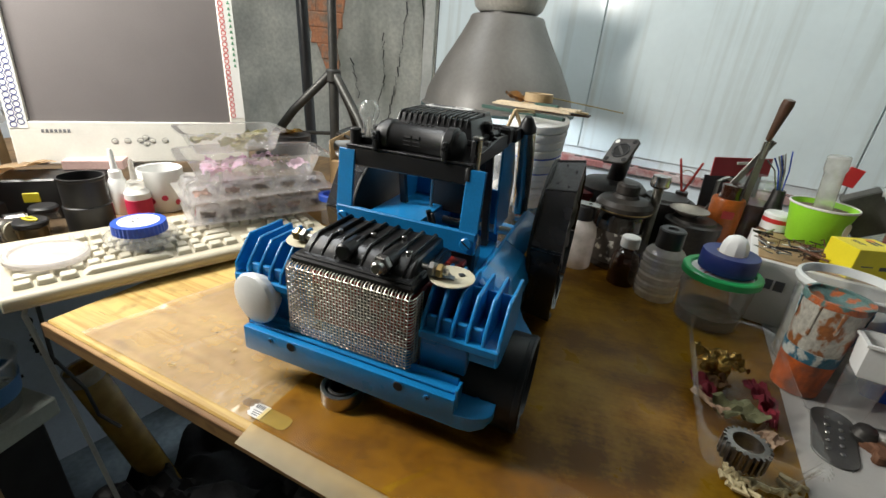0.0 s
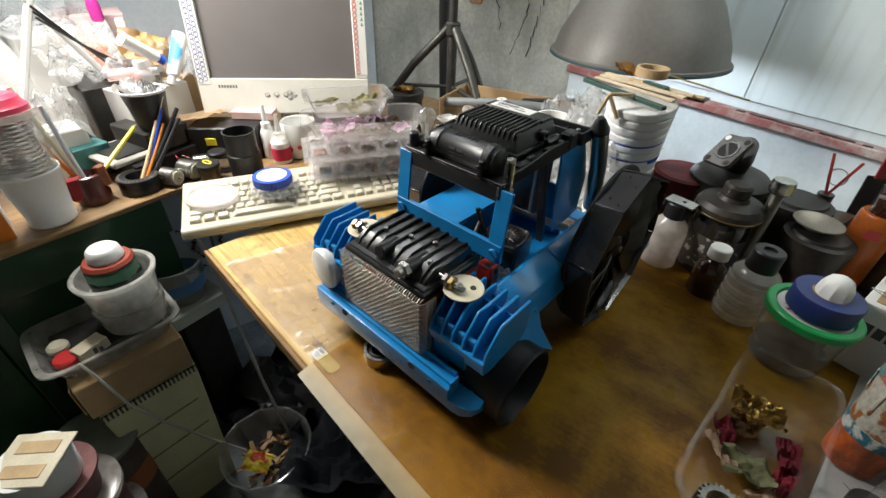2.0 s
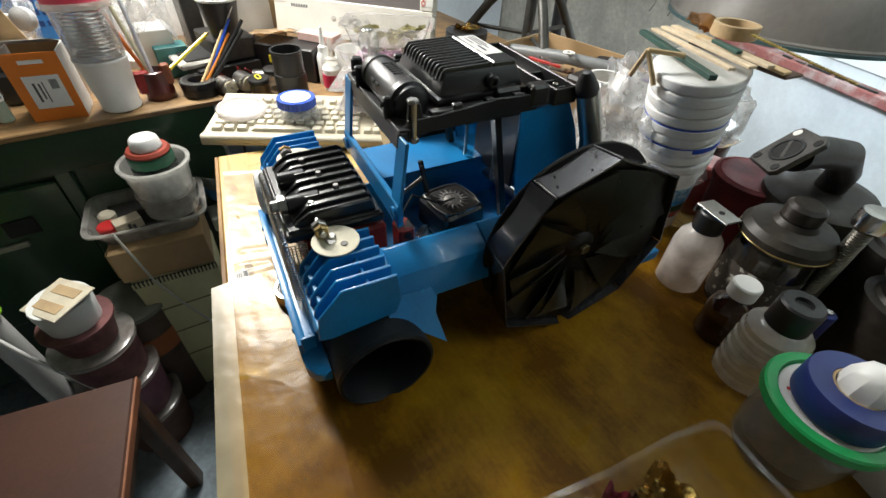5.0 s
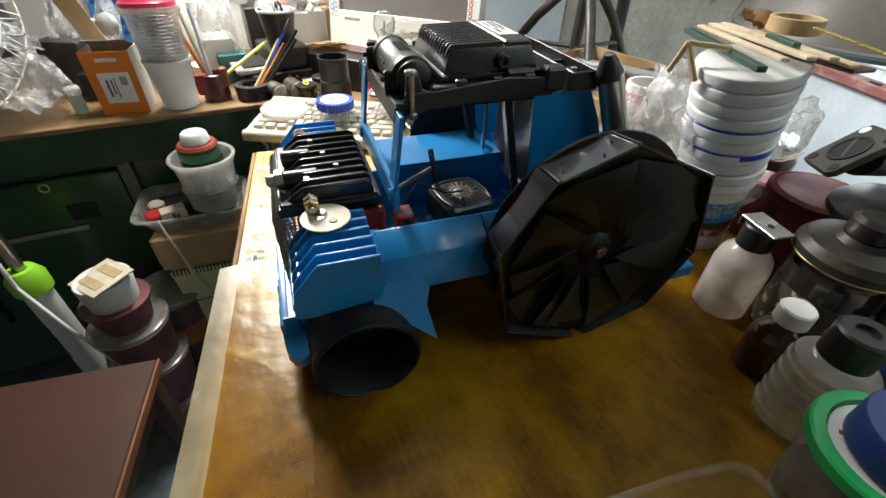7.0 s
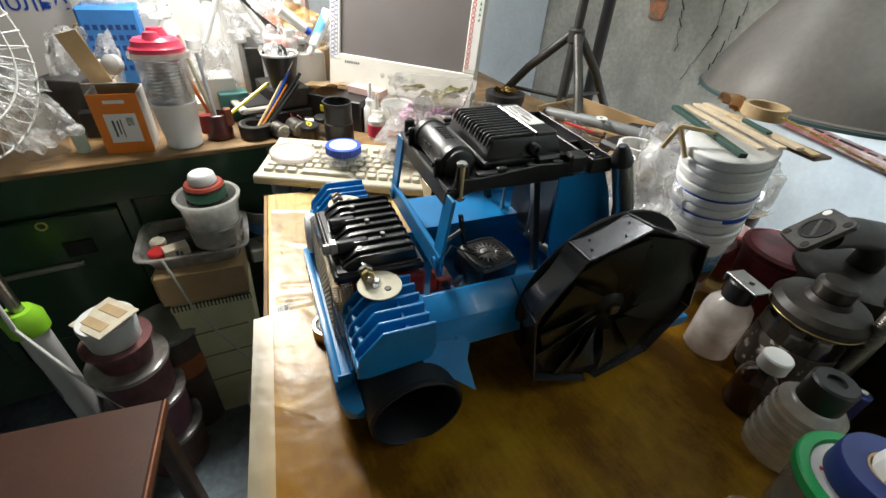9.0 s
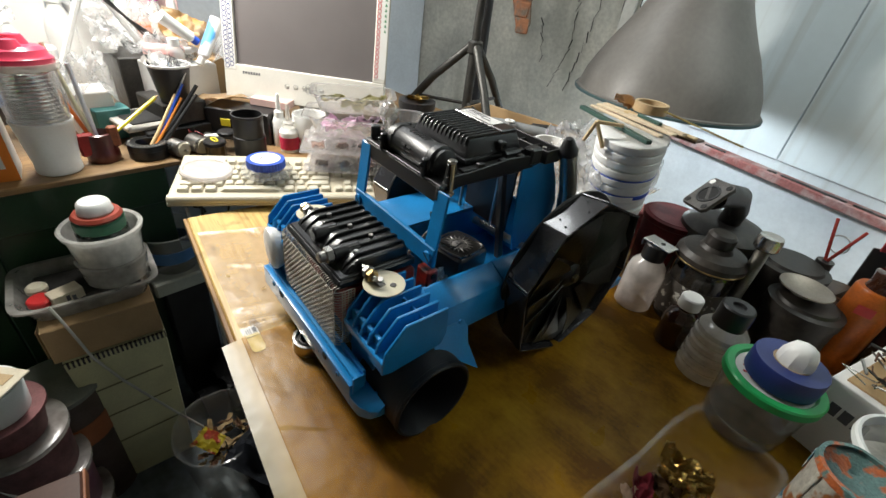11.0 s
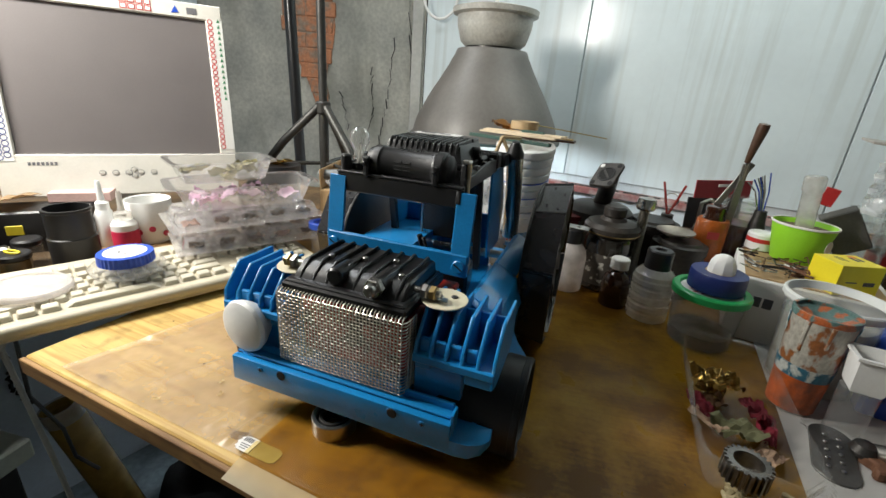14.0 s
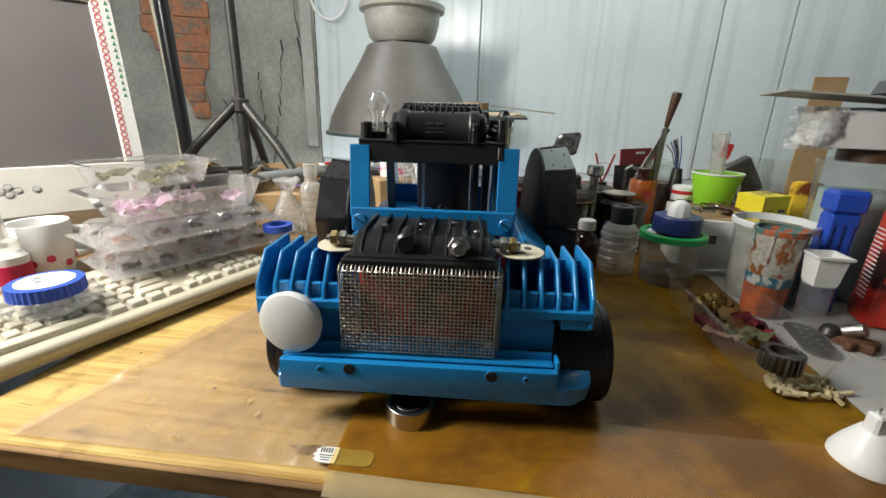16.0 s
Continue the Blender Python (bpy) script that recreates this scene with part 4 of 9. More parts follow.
# exhaust pipe
ex = part("exhaust_pipe", bm_tube([(0.078, 0.352, 0.130), (0.078, 0.336, 0.205), (0.078, 0.311, 0.264)], 0.0122, 28), mat("brushed_chrome", (0.64, 0.63, 0.56), 0.24, metal=0.8, var=0.1), tr, "chrome exhaust pipe with black cap")
part("cap", bm_lathe([(0, 0.022), (0.0045, 0.0215), (0.0075, 0.017), (0.0110, 0.008), (0.0126, 0.005), (0.0126, 0.0), (0, 0)], 24, (0.078, 0.311, 0.260), (18, 0, 0)), BLACK, ex)

WHEELM = mat("black_wheel_sheet", (0.007, 0.007, 0.006), 0.34, var=0.3, grain=300, blot=30, bump=0.35, spec=0.42)
RIMM = mat("glossy_black_sheet", (0.032, 0.032, 0.036), 0.22, var=0.35, grain=160, blot=40, bump=0.14, spec=0.6, coat=0.6)
BLADEM = mat("folded_black_sheet", (0.012, 0.0125, 0.008), 0.30, var=0.4, grain=200, blot=45, bump=0.3, spec=0.5)
DISCM = mat("black_wheel_disc", (0.007, 0.007, 0.007), 0.5, var=0.2, spec=0.3)


def quad_bm(pts, thick=0.0014):
    bm = bmesh.new()
    vs = [bm.verts.new(p) for p in pts]
    for k in range(1, len(vs) - 1):
        bm.faces.new((vs[0], vs[k], vs[k + 1]))
    bmesh.ops.recalc_face_normals(bm, faces=bm.faces)
    bmesh.ops.solidify(bm, geom=bm.faces[:], thickness=thick)
    return bm


# rear wheels: a round disc carrying an uneven eight-sided drum of bent plates, closed by folded blades
def rear_wheel(sx, xi, yc, zc, q):
    rw = part("rear_wheel", bm_lathe([(r * q, h) for r, h in ((0, 0), (0.1100, 0), (0.1130, 0.001), (0.1137, 0.003), (0.1130, 0.005), (0.1100, 0.006), (0, 0.006))], 64, (xi, yc, zc), (0, 90 * sx, 0)), DISCM, tr, "large black eight-sided metal rear wheel")
    corners = [(166, 0.1180), (127.5, 0.1185), (92.3, 0.1180), (38.7, 0.1195), (-9.7, 0.1195), (-48.4, 0.1195), (-91, 0.1150), (-142, 0.1195)]

    def at(h, r, a):
        return (xi + sx * h, yc + q * r * math.cos(radians(a)), zc + q * r * math.sin(radians(a)))

    for (a, ra), (b, rb_) in zip(corners, corners[1:] + [(-194, 0.1180)]):
        m = (a + b) / 2
        part("rim_plate", quad_bm([at(0.005, ra * 0.955, a - 1), at(0.0415, ra, a - 1), at(0.0415, rb_, b + 1), at(0.005, rb_ * 0.955, b + 1)], 0.0020), RIMM, rw)
        part("edge_fold", bm_tube([at(0.005, ra * 0.96, a), at(0.0415, ra * 1.004, a)], 0.0016, 6), RIMM, rw)
        for u, h in ((0.12, 0.030), (0.22, 0.016), (0.62, 0.034), (0.85, 0.020)):
            g = a + (b - a) * u
            r = ra * math.cos(radians((a - b) / 2)) / math.cos(radians(g - m)) * (0.955 + 0.045 * (h - 0.005) / 0.0365)
            part("rivet", bm_cyl(0.0012, 0.0012, (0, 0, 0), n=8), DARK, rw).matrix_basis = Matrix.Translation(at(h, r + 0.0006, g)) @ pose(0, 0, 0, m - 90)
    # crumpled sheet closing the drum, dented unevenly
    face = bmesh.new()
    rings, ends = [], sorted(corners)
    ends = [(ends[-1][0] - 360, ends[-1][1])] + ends + [(ends[0][0] + 360, ends[0][1])]
    for f in (0.10, 0.22, 0.36, 0.50, 0.64, 0.78, 0.90, 0.975):
        ring = []
        for k in range(64):
            g = -180 + 360 * k / 64
            (a, ra), (b, rb_) = next((p, n) for p, n in zip(ends, ends[1:]) if p[0] <= g <= n[0])
            pa, pb = Vector((ra * math.cos(radians(a)), ra * math.sin(radians(a)))), Vector((rb_ * math.cos(radians(b)), rb_ * math.sin(radians(b))))
            d, way = pb - pa, Vector((math.cos(radians(g)), math.sin(radians(g))))
            r = pa.cross(d) / way.cross(d) * f
            dent = noise.noise(Vector((r * way.x * 26, r * way.y * 26, sx * 3.0))) + 0.6 * abs(noise.noise(Vector((r * way.x * 60, r * way.y * 60, 7.0))))
            ring.append(face.verts.new(at(0.0200 + 0.0120 * f + 0.0070 * dent * math.sin(math.pi * min(1, f)), r, g)))
        rings.append(ring)
    for a, b in zip(rings, rings[1:]):
        for k in range(64):
            face.faces.new((a[k], a[(k + 1) % 64], b[(k + 1) % 64], b[k]))
    face.faces.new(rings[0])
    bmesh.ops.recalc_face_normals(face, faces=face.faces)
    part("face_sheet", face, WHEELM, rw, "crumpled glossy black sheet")
    # folded blades, each lifted along one edge
    dice, g = random.Random(31 + sx), -176
    while g < 172:
        w, hi = dice.uniform(24, 44), dice.uniform(0.0375, 0.0425)
        ri, ro, lean = dice.uniform(0.020, 0.032), dice.uniform(0.096, 0.108), dice.uniform(8, 22)
        bl = bmesh.new()
        p = [bl.verts.new(at(h, r, a)) for h, r, a in ((0.031, ri, g), (hi, ro * 0.62, g + lean * 0.6), (hi - 0.001, ro, g + lean), (0.032, ro, g + lean + w), (0.0275, ro * 0.55, g + lean * 0.5 + w * 0.8), (0.036, ro * 0.80, g + lean + w * 0.35))]
        for i, j, k in ((0, 1, 4), (1, 5, 4), (1, 2, 5), (2, 3, 5), (5, 3, 4)):
            bl.faces.new((p[i], p[j], p[k]))
        bmesh.ops.recalc_face_normals(bl, faces=bl.faces)
        bmesh.ops.solidify(bl, geom=bl.faces[:], thickness=0.0008)
        part("blade", bl, BLADEM, rw)
        g += w * dice.uniform(0.75, 1.0)
    part("hub", bm_lathe([(0, 0.030), (0.012, 0.029), (0.018, 0.025), (0.024, 0.018), (0, 0.018)], 24, (xi, yc, zc), (0, 90 * sx, 0)), WHEELM, rw)
    part("hub_nut", bm_cyl(0.0066, 0.005, (xi + sx * 0.029, yc, zc), (0, 90 * sx, 0), 6, 0.001), mat("dull_brass", (0.40, 0.34, 0.20), 0.35, metal=0.9, var=0.3), rw)
    return rw


rear_wheel(1, 0.1240, 0.2905, 0.1175, 1.0)
rear_wheel(-1, -0.1160, 0.2530, 0.1250, 0.72)
part("axle", bm_tube([(-0.118, 0.253, 0.125), (0.126, 0.2905, 0.1175)], 0.006, 14), STEEL, tr)
part("rear_step", bm_box(0.070, 0.030, 0.014, (0.128, 0.408, 0.066), bev=0.001), BLUE, tr)
part("front_axle", bm_cyl(0.006, 0.165, (-0.075, 0.048, 0.0507), (0, 90, 0), 14), STEEL, tr)

# bearing ring under the bumper
bear = thing("bearing", 0.242, 0.733, 0.0, 0, "steel roller bearing ring under the bumper", "bearing")
part("outer_ring", bm_ring(0.0225, 0.0180, 0.0225, n=44), STEEL, bear)
part("inner_ring", bm_ring(0.0150, 0.0115, 0.0215, n=36), IRON, bear)
part("seal", bm_ring(0.0179, 0.0151, 0.019, (0, 0, 0.001), n=36), BLACK, bear)

# ---------------------------------------------------------------- films and paper on the table
FILM1 = clear("thin_clear_film", tint=(0.97, 0.94, 0.88), veil=0.30, veil_col=(0.66, 0.55, 0.43), rough=0.32, wave=0.5, wave_scale=26, gloss=0.75, mottle=(0.76, 0.69, 0.56))


def stained_sheet(name, pale, mid, dark, through_=0.3, rough=0.34):
    """A cloudy, glossy stained sheet: soft stains at three sizes, partly see-through."""
    m = bpy.data.materials.new(name)
    m.use_nodes = True
    N, L = m.node_tree.nodes, m.node_tree.links
    b, out = N["Principled BSDF"], N["Material Output"]
    tc = N.new("ShaderNodeTexCoord")
    big, mid_n, fine = (N.new("ShaderNodeTexNoise") for _ in range(3))
    for n, sc, de in ((big, 6.5, 5), (mid_n, 26.0, 5), (fine, 190.0, 3)):
        n.inputs["Scale"].default_value, n.inputs["Detail"].default_value = sc, de
        n.inputs["Distortion"].default_value = 0.4
        L.new(tc.outputs["Object"], n.inputs["Vector"])
    mixed, grained = N.new("ShaderNodeMath"), N.new("ShaderNodeMath")
    mixed.operation, mixed.inputs[1].default_value = "MULTIPLY_ADD", 0.45
    L.new(mid_n.outputs[0], mixed.inputs[0])
    L.new(big.outputs[0], mixed.inputs[2])
    # the wood's grain, dimly seen through the sheet
    stretch, streak = N.new("ShaderNodeMapping"), N.new("ShaderNodeTexNoise")
    stretch.inputs["Scale"].default_value = (14.0, 230.0, 1.0)
    stretch.inputs["Rotation"].default_value = (0, 0, radians(11))
    streak.inputs["Scale"].default_value, streak.inputs["Detail"].default_value = 1.0, 4
    L.new(tc.outputs["Object"], stretch.inputs["Vector"])
    L.new(stretch.outputs[0], streak.inputs["Vector"])
    grained.operation, grained.inputs[1].default_value = "MULTIPLY_ADD", 0.15
    L.new(streak.outputs[0], grained.inputs[0])
    speck = N.new("ShaderNodeMath")
    speck.operation, speck.inputs[1].default_value = "MULTIPLY_ADD", 0.16
    L.new(fine.outputs[0], speck.inputs[0])
    L.new(mixed.outputs[0], speck.inputs[2])
    L.new(speck.outputs[0], grained.inputs[2])
    ramp = N.new("ShaderNodeValToRGB")
    e = ramp.color_ramp.elements
    e[0].position, e[0].color = 0.66, (*pale, 1)
    e[1].position, e[1].color = 1.12, (*dark, 1)
    c = e.new(0.88)
    c.color = (*mid, 1)
    L.new(grained.outputs[0], ramp.inputs[0])
    L.new(ramp.outputs[0], b.inputs["Base Color"])
    rr = N.new("ShaderNodeMapRange")
    rr.inputs["From Min"].default_value, rr.inputs["From Max"].default_value = 0.3, 0.7
    rr.inputs["To Min"].default_value, rr.inputs["To Max"].default_value = rough * 0.75, rough * 1.35
    L.new(mid_n.outputs[0], rr.inputs["Value"])
    L.new(rr.outputs[0], b.inputs["Roughness"])
    b.inputs["Specular IOR Level"].default_value = 0.20
    bump = N.new("ShaderNodeBump")
    bump.inputs["Strength"].default_value, bump.inputs["Distance"].default_value = 0.40, 0.002
    L.new(mid_n.outputs[0], bump.inputs["Height"])
    b2 = N.new("ShaderNodeBump")
    b2.inputs["Strength"].default_value, b2.inputs["Distance"].default_value = 0.15, 0.0006
    L.new(fine.outputs[0], b2.inputs["Height"])
    L.new(bump.outputs[0], b2.inputs["Normal"])
    L.new(b2.outputs[0], b.inputs["Normal"])
    tr_, mx = N.new("ShaderNodeBsdfTransparent"), N.new("ShaderNodeMixShader")
    tr_.inputs[0].default_value = (0.60, 0.40, 0.10, 1)
    mx.inputs[0].default_value = 1 - through_
    L.new(tr_.outputs[0], mx.inputs[1])
    L.new(b.outputs[0], mx.inputs[2])
    L.new(mx.outputs[0], out.inputs[0])
    return m


FILM2 = stained_sheet("amber_film", (0.41, 0.235, 0.016), (0.275, 0.138, 0.007), (0.15, 0.066, 0.005))
FILM3 = clear("beige_sheet_margin", tint=(0.88, 0.80, 0.60), veil=0.58, veil_col=(0.70, 0.57, 0.32), rough=0.35, wave=0.5, wave_scale=14, gloss=1.0)


def along(pts, k):
    """The point at share k of a polyline."""
    n_ = k * (len(pts) - 1)
    i = min(int(n_), len(pts) - 2)
    return Vector((*pts[i], 0)).lerp(Vector((*pts[i + 1], 0)), n_ - i)


def film(left, right, nu, nv, folds=(), curl=0.002, lift=0.0011):
    """A sheet spanned between two edges, with folds (x0, y0, x1, y1, height) and a curled rim."""
    tmp = bmesh.new()
    g = []
    for j in range(nv + 1):
        row = []
        for i in range(nu + 1):
            u = i / nu
            p = along(left, j / nv).lerp(along(right, j / nv), u)
            h = lift + 0.0009 * noise.noise(Vector((p.x * 14, p.y * 14, 3))) + 0.0004 * noise.noise(Vector((p.x * 60, p.y * 60, 5)))
            e = min(u, 1 - u) * (along(right, j / nv) - along(left, j / nv)).length
            h += curl * max(0, 1 - e / 0.012) ** 2
            for x0, y0, x1, y1, k in folds:
                d = Vector((x1 - x0, y1 - y0, 0))
                q = max(0, min(1, (p - Vector((x0, y0, 0))).dot(d) / d.length_squared))
                r = (p - Vector((x0, y0, 0)) - q * d).length
                h += k * math.exp(-((r / 0.006) ** 2))
            row.append(tmp.verts.new((p.x, p.y, h)))
        g.append(row)
    for j in range(nv):
        for i in range(nu):
            tmp.faces.new((g[j][i], g[j][i + 1], g[j + 1][i + 1], g[j + 1][i]))
    bmesh.ops.recalc_face_normals(tmp, faces=tmp.faces)
    if sum(f.normal.z for f in tmp.faces) < 0:
        bmesh.ops.reverse_faces(tmp, faces=tmp.faces)
    return tmp


FOLDS = [(0.150, 0.688, 0.163, 0.726, 0.004), (0.168, 0.690, 0.175, 0.735, 0.003), (-0.06, 0.81, -0.015, 0.905, 0.0035), (0.12, 0.70, 0.135, 0.74, 0.002), (0.02, 0.74, 0.06, 0.80, 0.0015)]
cf = thing("clear_film", 0, 0, 0.0012, 0, "thin clear plastic film lying over the wooden tabletop", "plastic film")
part("film", film([(-0.105, 0.727), (-0.075, 0.79), (-0.025, 0.89), (0.02, 0.98), (0.12, 1.30)], [(0.19, 0.672), (0.22, 0.76), (0.30, 0.90), (0.34, 1.05), (0.42, 1.30)], 90, 120, FOLDS), FILM1, cf)
for x, y in ((-0.052, 0.822), (0.085, 0.760), (0.098, 0.742), (0.10, 0.835), (0.040, 0.715)):
    part("bubble", bm_crumple(0.007, 0.004, 0.0016, 8, int(x * 999), (x, y, 0.0018), (0, 0, x * 900), thick=0), FILM3, cf)
af = thing("amber_film", 0, 0, 0.0042, 0, "amber tinted plastic sheet covering the table and overhanging its edge", "plastic film")
FA = [(0.176, 0.647), (0.45, 0.592), (0.80, 0.522), (1.10, 0.465)]
TE = [(x, 0.733 - (x + 0.171) * math.tan(radians(11.1)) + 0.007) for x, _ in FA]
part("sheet", film(TE, [(0.235, 0.98), (0.42, 1.30), (0.74, 1.34), (1.22, 1.20)], 70, 110, [(0.30, 0.62, 0.36, 0.68, 0.002), (0.46, 0.62, 0.44, 0.72, 0.0016), (0.50, 0.90, 0.56, 0.84, 0.0016)], curl=0.0), FILM2, af)
# the desk lamp's haze along the edge, put into the colour of an extra strip
TI = [(x + 0.014, y + 0.085) for x, y in TE]
part("clouded_margin", film([(x, y + 0.001) for x, y in TE], TI, 20, 110, curl=0.0, lift=0.0026), clear("lamp_hazed_sheet", tint=(1.0, 0.90, 0.60), veil=0.07, veil_col=(0.74, 0.55, 0.18), rough=0.28, wave=0.4, wave_scale=24, gloss=0.6), af, "strip of the sheet along the edge, coloured paler by lamp haze")
part("overhang", film(FA, TE, 10, 110, curl=0.0), FILM3, af, "cloudy beige margin of the sheet past the table edge")
GRIME = mat("dark_wood_grime", (0.030, 0.016, 0.008), 0.6, var=0.4)
specks = thing("grime_specks", 0, 0, 0, 0, "dark specks and crumbs of dirt on the tabletop", "dirt", kind="stuff")
bm = bmesh.new()
for k in range(110):
    x, y = random.uniform(-0.15, 0.95), random.uniform(0.55, 1.25)
    if y < 0.733 - (x + 0.171) * 0.196 + 0.012:
        continue
    r = random.choice((0.0004, 0.0005, 0.0007, 0.0010))
    bm_box(r * 2, r * 1.3, 0.0006, (x, y, 0.0056), bev=0, rot=(0, 0, random.uniform(0, 180)), bm=bm)
part("specks", bm, GRIME, specks)
tape = thing("sticker_patch", 0.176, 0.686, 0.0052, -9, "pale yellow tape with a small white printed barcode sticker", "sticker")
rounded = [(0.0, -0.0085), (0.030, -0.0085), (0.035, -0.006), (0.036, 0.0), (0.035, 0.006), (0.030, 0.0085), (0.0, 0.0085)]
part("tape", bm_prism(rounded, 0.0006, bev=0), clear("pale_yellow_tape", tint=(0.95, 0.86, 0.50), veil=0.55, veil_col=(0.62, 0.55, 0.22), rough=0.3), tape)
scallop = [(0.006, -0.0085), (0.006, 0.0085), (-0.004, 0.0085)] + [(-0.008 - 0.005 * math.cos(a) - 0.0012 * math.cos(9 * a), 0.0080 * math.sin(a)) for a in [math.pi * (0.5 - k / 14) for k in range(15)]] + [(-0.004, -0.0085)]
part("barcode_sticker", bm_prism(scallop, 0.0007, (0, 0, 0.0007), bev=0), PAPER, tape)
bars(tape, PRINT, [(-0.0085 + 0.0022 * k, 0.0045, 0.0009, 0.0050) for k in range(5)] + [(-0.0030, -0.0010 - 0.0024 * k, 0.0110 - 0.002 * k, 0.0007) for k in range(3)], (0, 0, 0.0015), (0, 0, 0))
paper = solo("paper_sheet", bm_sheet(0.60, 0.62, 20, 20, lambda x, y: 0.0010 * noise.noise(Vector((x * 9, y * 9, 3))), (0.30, 0.31, 0.0015)), PAPER, 0.676, 0.690, 0.0072, -14, "white paper sheet with faint marks under the clutter", "paper")
for k in range(26):
    a, b = random.uniform(0.02, 0.2), random.uniform(0.01, 0.25)
    part("ink_mark", bm_tube([(a, b, 0.0030), (a + random.uniform(-0.01, 0.01), b + random.uniform(0.002, 0.008), 0.0032)], 0.0004, 4), PRINT, paper)

# ---------------------------------------------------------------- bell lamp at the wall
BELLM = mat("grey_lamp_enamel", (0.172, 0.162, 0.148), 0.44, var=0.16, grain=90, blot=7, bump=0.04)
bell = thing("bell_lamp", 0.214, 1.90, 0.026, 0, "large grey bell-shaped workshop lamp hanging by the wall", "lamp")
prof = [(0.112, 0.4407), (0.119, 0.4235), (0.138, 0.3891), (0.161, 0.3504), (0.186, 0.3117), (0.214, 0.2601), (0.231, 0.2257), (0.240, 0.1913), (0.242, 0.1836), (0.249, 0.181), (0.249, 0.175)]
part("shade", bm_lathe([(0.05, 0.4435), (0.108, 0.4435)] + prof + [(r - 0.004, z) for r, z in prof[::-1]] + [(0.05, 0.4375), (0.05, 0.4435)], 64), BELLM, bell)
part("rim", bm_ring(0.252, 0.243, 0.007, (0, 0, 0.171), n=64), mat("dark_teal_rim", (0.05, 0.10, 0.11), 0.4), bell)
part("socket_bowl", bm_lathe([(0, 0.451), (0.088, 0.451), (0.103, 0.464), (0.116, 0.508), (0.118, 0.535), (0.132, 0.541), (0.134, 0.555), (0.10, 0.563), (0, 0.567)], 48), mat("dirty_white_bowl", (0.52, 0.52, 0.48), 0.4, var=0.3, blot=14, grain=120, col2=(0.36, 0.34, 0.30)), bell, "milky white plastic socket cover")
part("neck", bm_cyl(0.084, 0.014, (0, 0, 0.440), n=40), IRON, bell)
part("bulb", bm_lathe([(0, 0.260), (0.03, 0.265), (0.05, 0.290), (0.045, 0.325), (0.025, 0.37), (0.020, 0.437), (0, 0.437)], 28), glow("lamp_bulb_glow", (0.85, 0.93, 1.0), 2.0), bell)
part("cord", bm_tube([(0, 0, 0.565), (0.01, 0.005, 1.0), (0, 0, CEIL - 0.026)], 0.006, 8), WHITE, bell)
solo("cable_loop", bm_tube([(0.075 * math.cos(a * math.pi / 14), 0.0, 0.09 * math.sin(a * math.pi / 14)) for a in range(28)], 0.006, 8, cyclic=True), WHITE, -0.10, 2.44, 0.72, 0, "white cable loop hanging on the wall", "cable")

# ---------------------------------------------------------------- bottles and tins behind the tractor
bk = thing("bucket_stack", 0.383, 1.287, 0.006, 0, "leaning stack of nested white plastic buckets with blue stripes", "bucket stack")
bk.matrix_basis = pose(0.378, 1.287, 0.006, 9)
BUCK = mat("scuffed_white_bucket", (0.88, 0.89, 0.88), 0.40, var=0.08, grain=180, blot=16, bump=0.08, col2=(0.78, 0.79, 0.78))
b0 = part("bucket", bm_lathe([(r * 0.86, z) for r, z in ((0, 0), (0.0400, 0), (0.0418, 0.003), (0.0522, 0.105), (0.0561, 0.108), (0.0561, 0.118), (0.0522, 0.119), (0.0505, 0.115), (0.0392, 0.005), (0, 0.005))], 48), BUCK, bk)
lm = mat("printed_bucket_label", (0.34, 0.50, 0.62), 0.4, var=0.25, blot=150, col2=(0.10, 0.28, 0.48), thresh=(0.48, 0.56))
part("label_wrap", bm_lathe([(r * 0.865, z) for r, z in ((0.0448, 0.028), (0.0508, 0.088), (0.0500, 0.088), (0.0440, 0.028), (0.0448, 0.028))], 48), lm, b0, "light blue checked printed band")
for z0, z1, nm, m in ((0.030, 0.041, "red_print", mat("bucket_red_print", (0.40, 0.06, 0.04), 0.4, var=0.4, blot=90, col2=(0.55, 0.52, 0.50), thresh=(0.55, 0.6))), (0.042, 0.055, "dark_print", mat("bucket_green_print", (0.04, 0.09, 0.03), 0.4, var=0.5, blot=80, col2=(0.09, 0.02, 0.02), thresh=(0.5, 0.56))), (0.056, 0.064, "blue_print", mat("bucket_blue_print", (0.03, 0.22, 0.55), 0.4, var=0.2, blot=60, col2=(0.5, 0.6, 0.7), thresh=(0.58, 0.62)))):
    part(nm, bm_lathe([(r * 0.865, z) for r, z in ((0.0424 + 0.1 * z0, z0), (0.0424 + 0.1 * z1, z1), (0.0410 + 0.1 * z1, z1), (0.0410 + 0.1 * z0, z0), (0.0424 + 0.1 * z0, z0))], 48), m, b0)
for k in range(9):
    part("red_letter_bar", bm_box(0.0036, 0.0008, 0.0070, (0, -0.0433, 0.072), bev=0, rot=(-5.6, 0, 0)), mat("bucket_red_print", (0.40, 0.06, 0.04)), b0).matrix_basis = pose(0, 0, 0, 0, 0, -30 + 9 * k)
z = 0.118
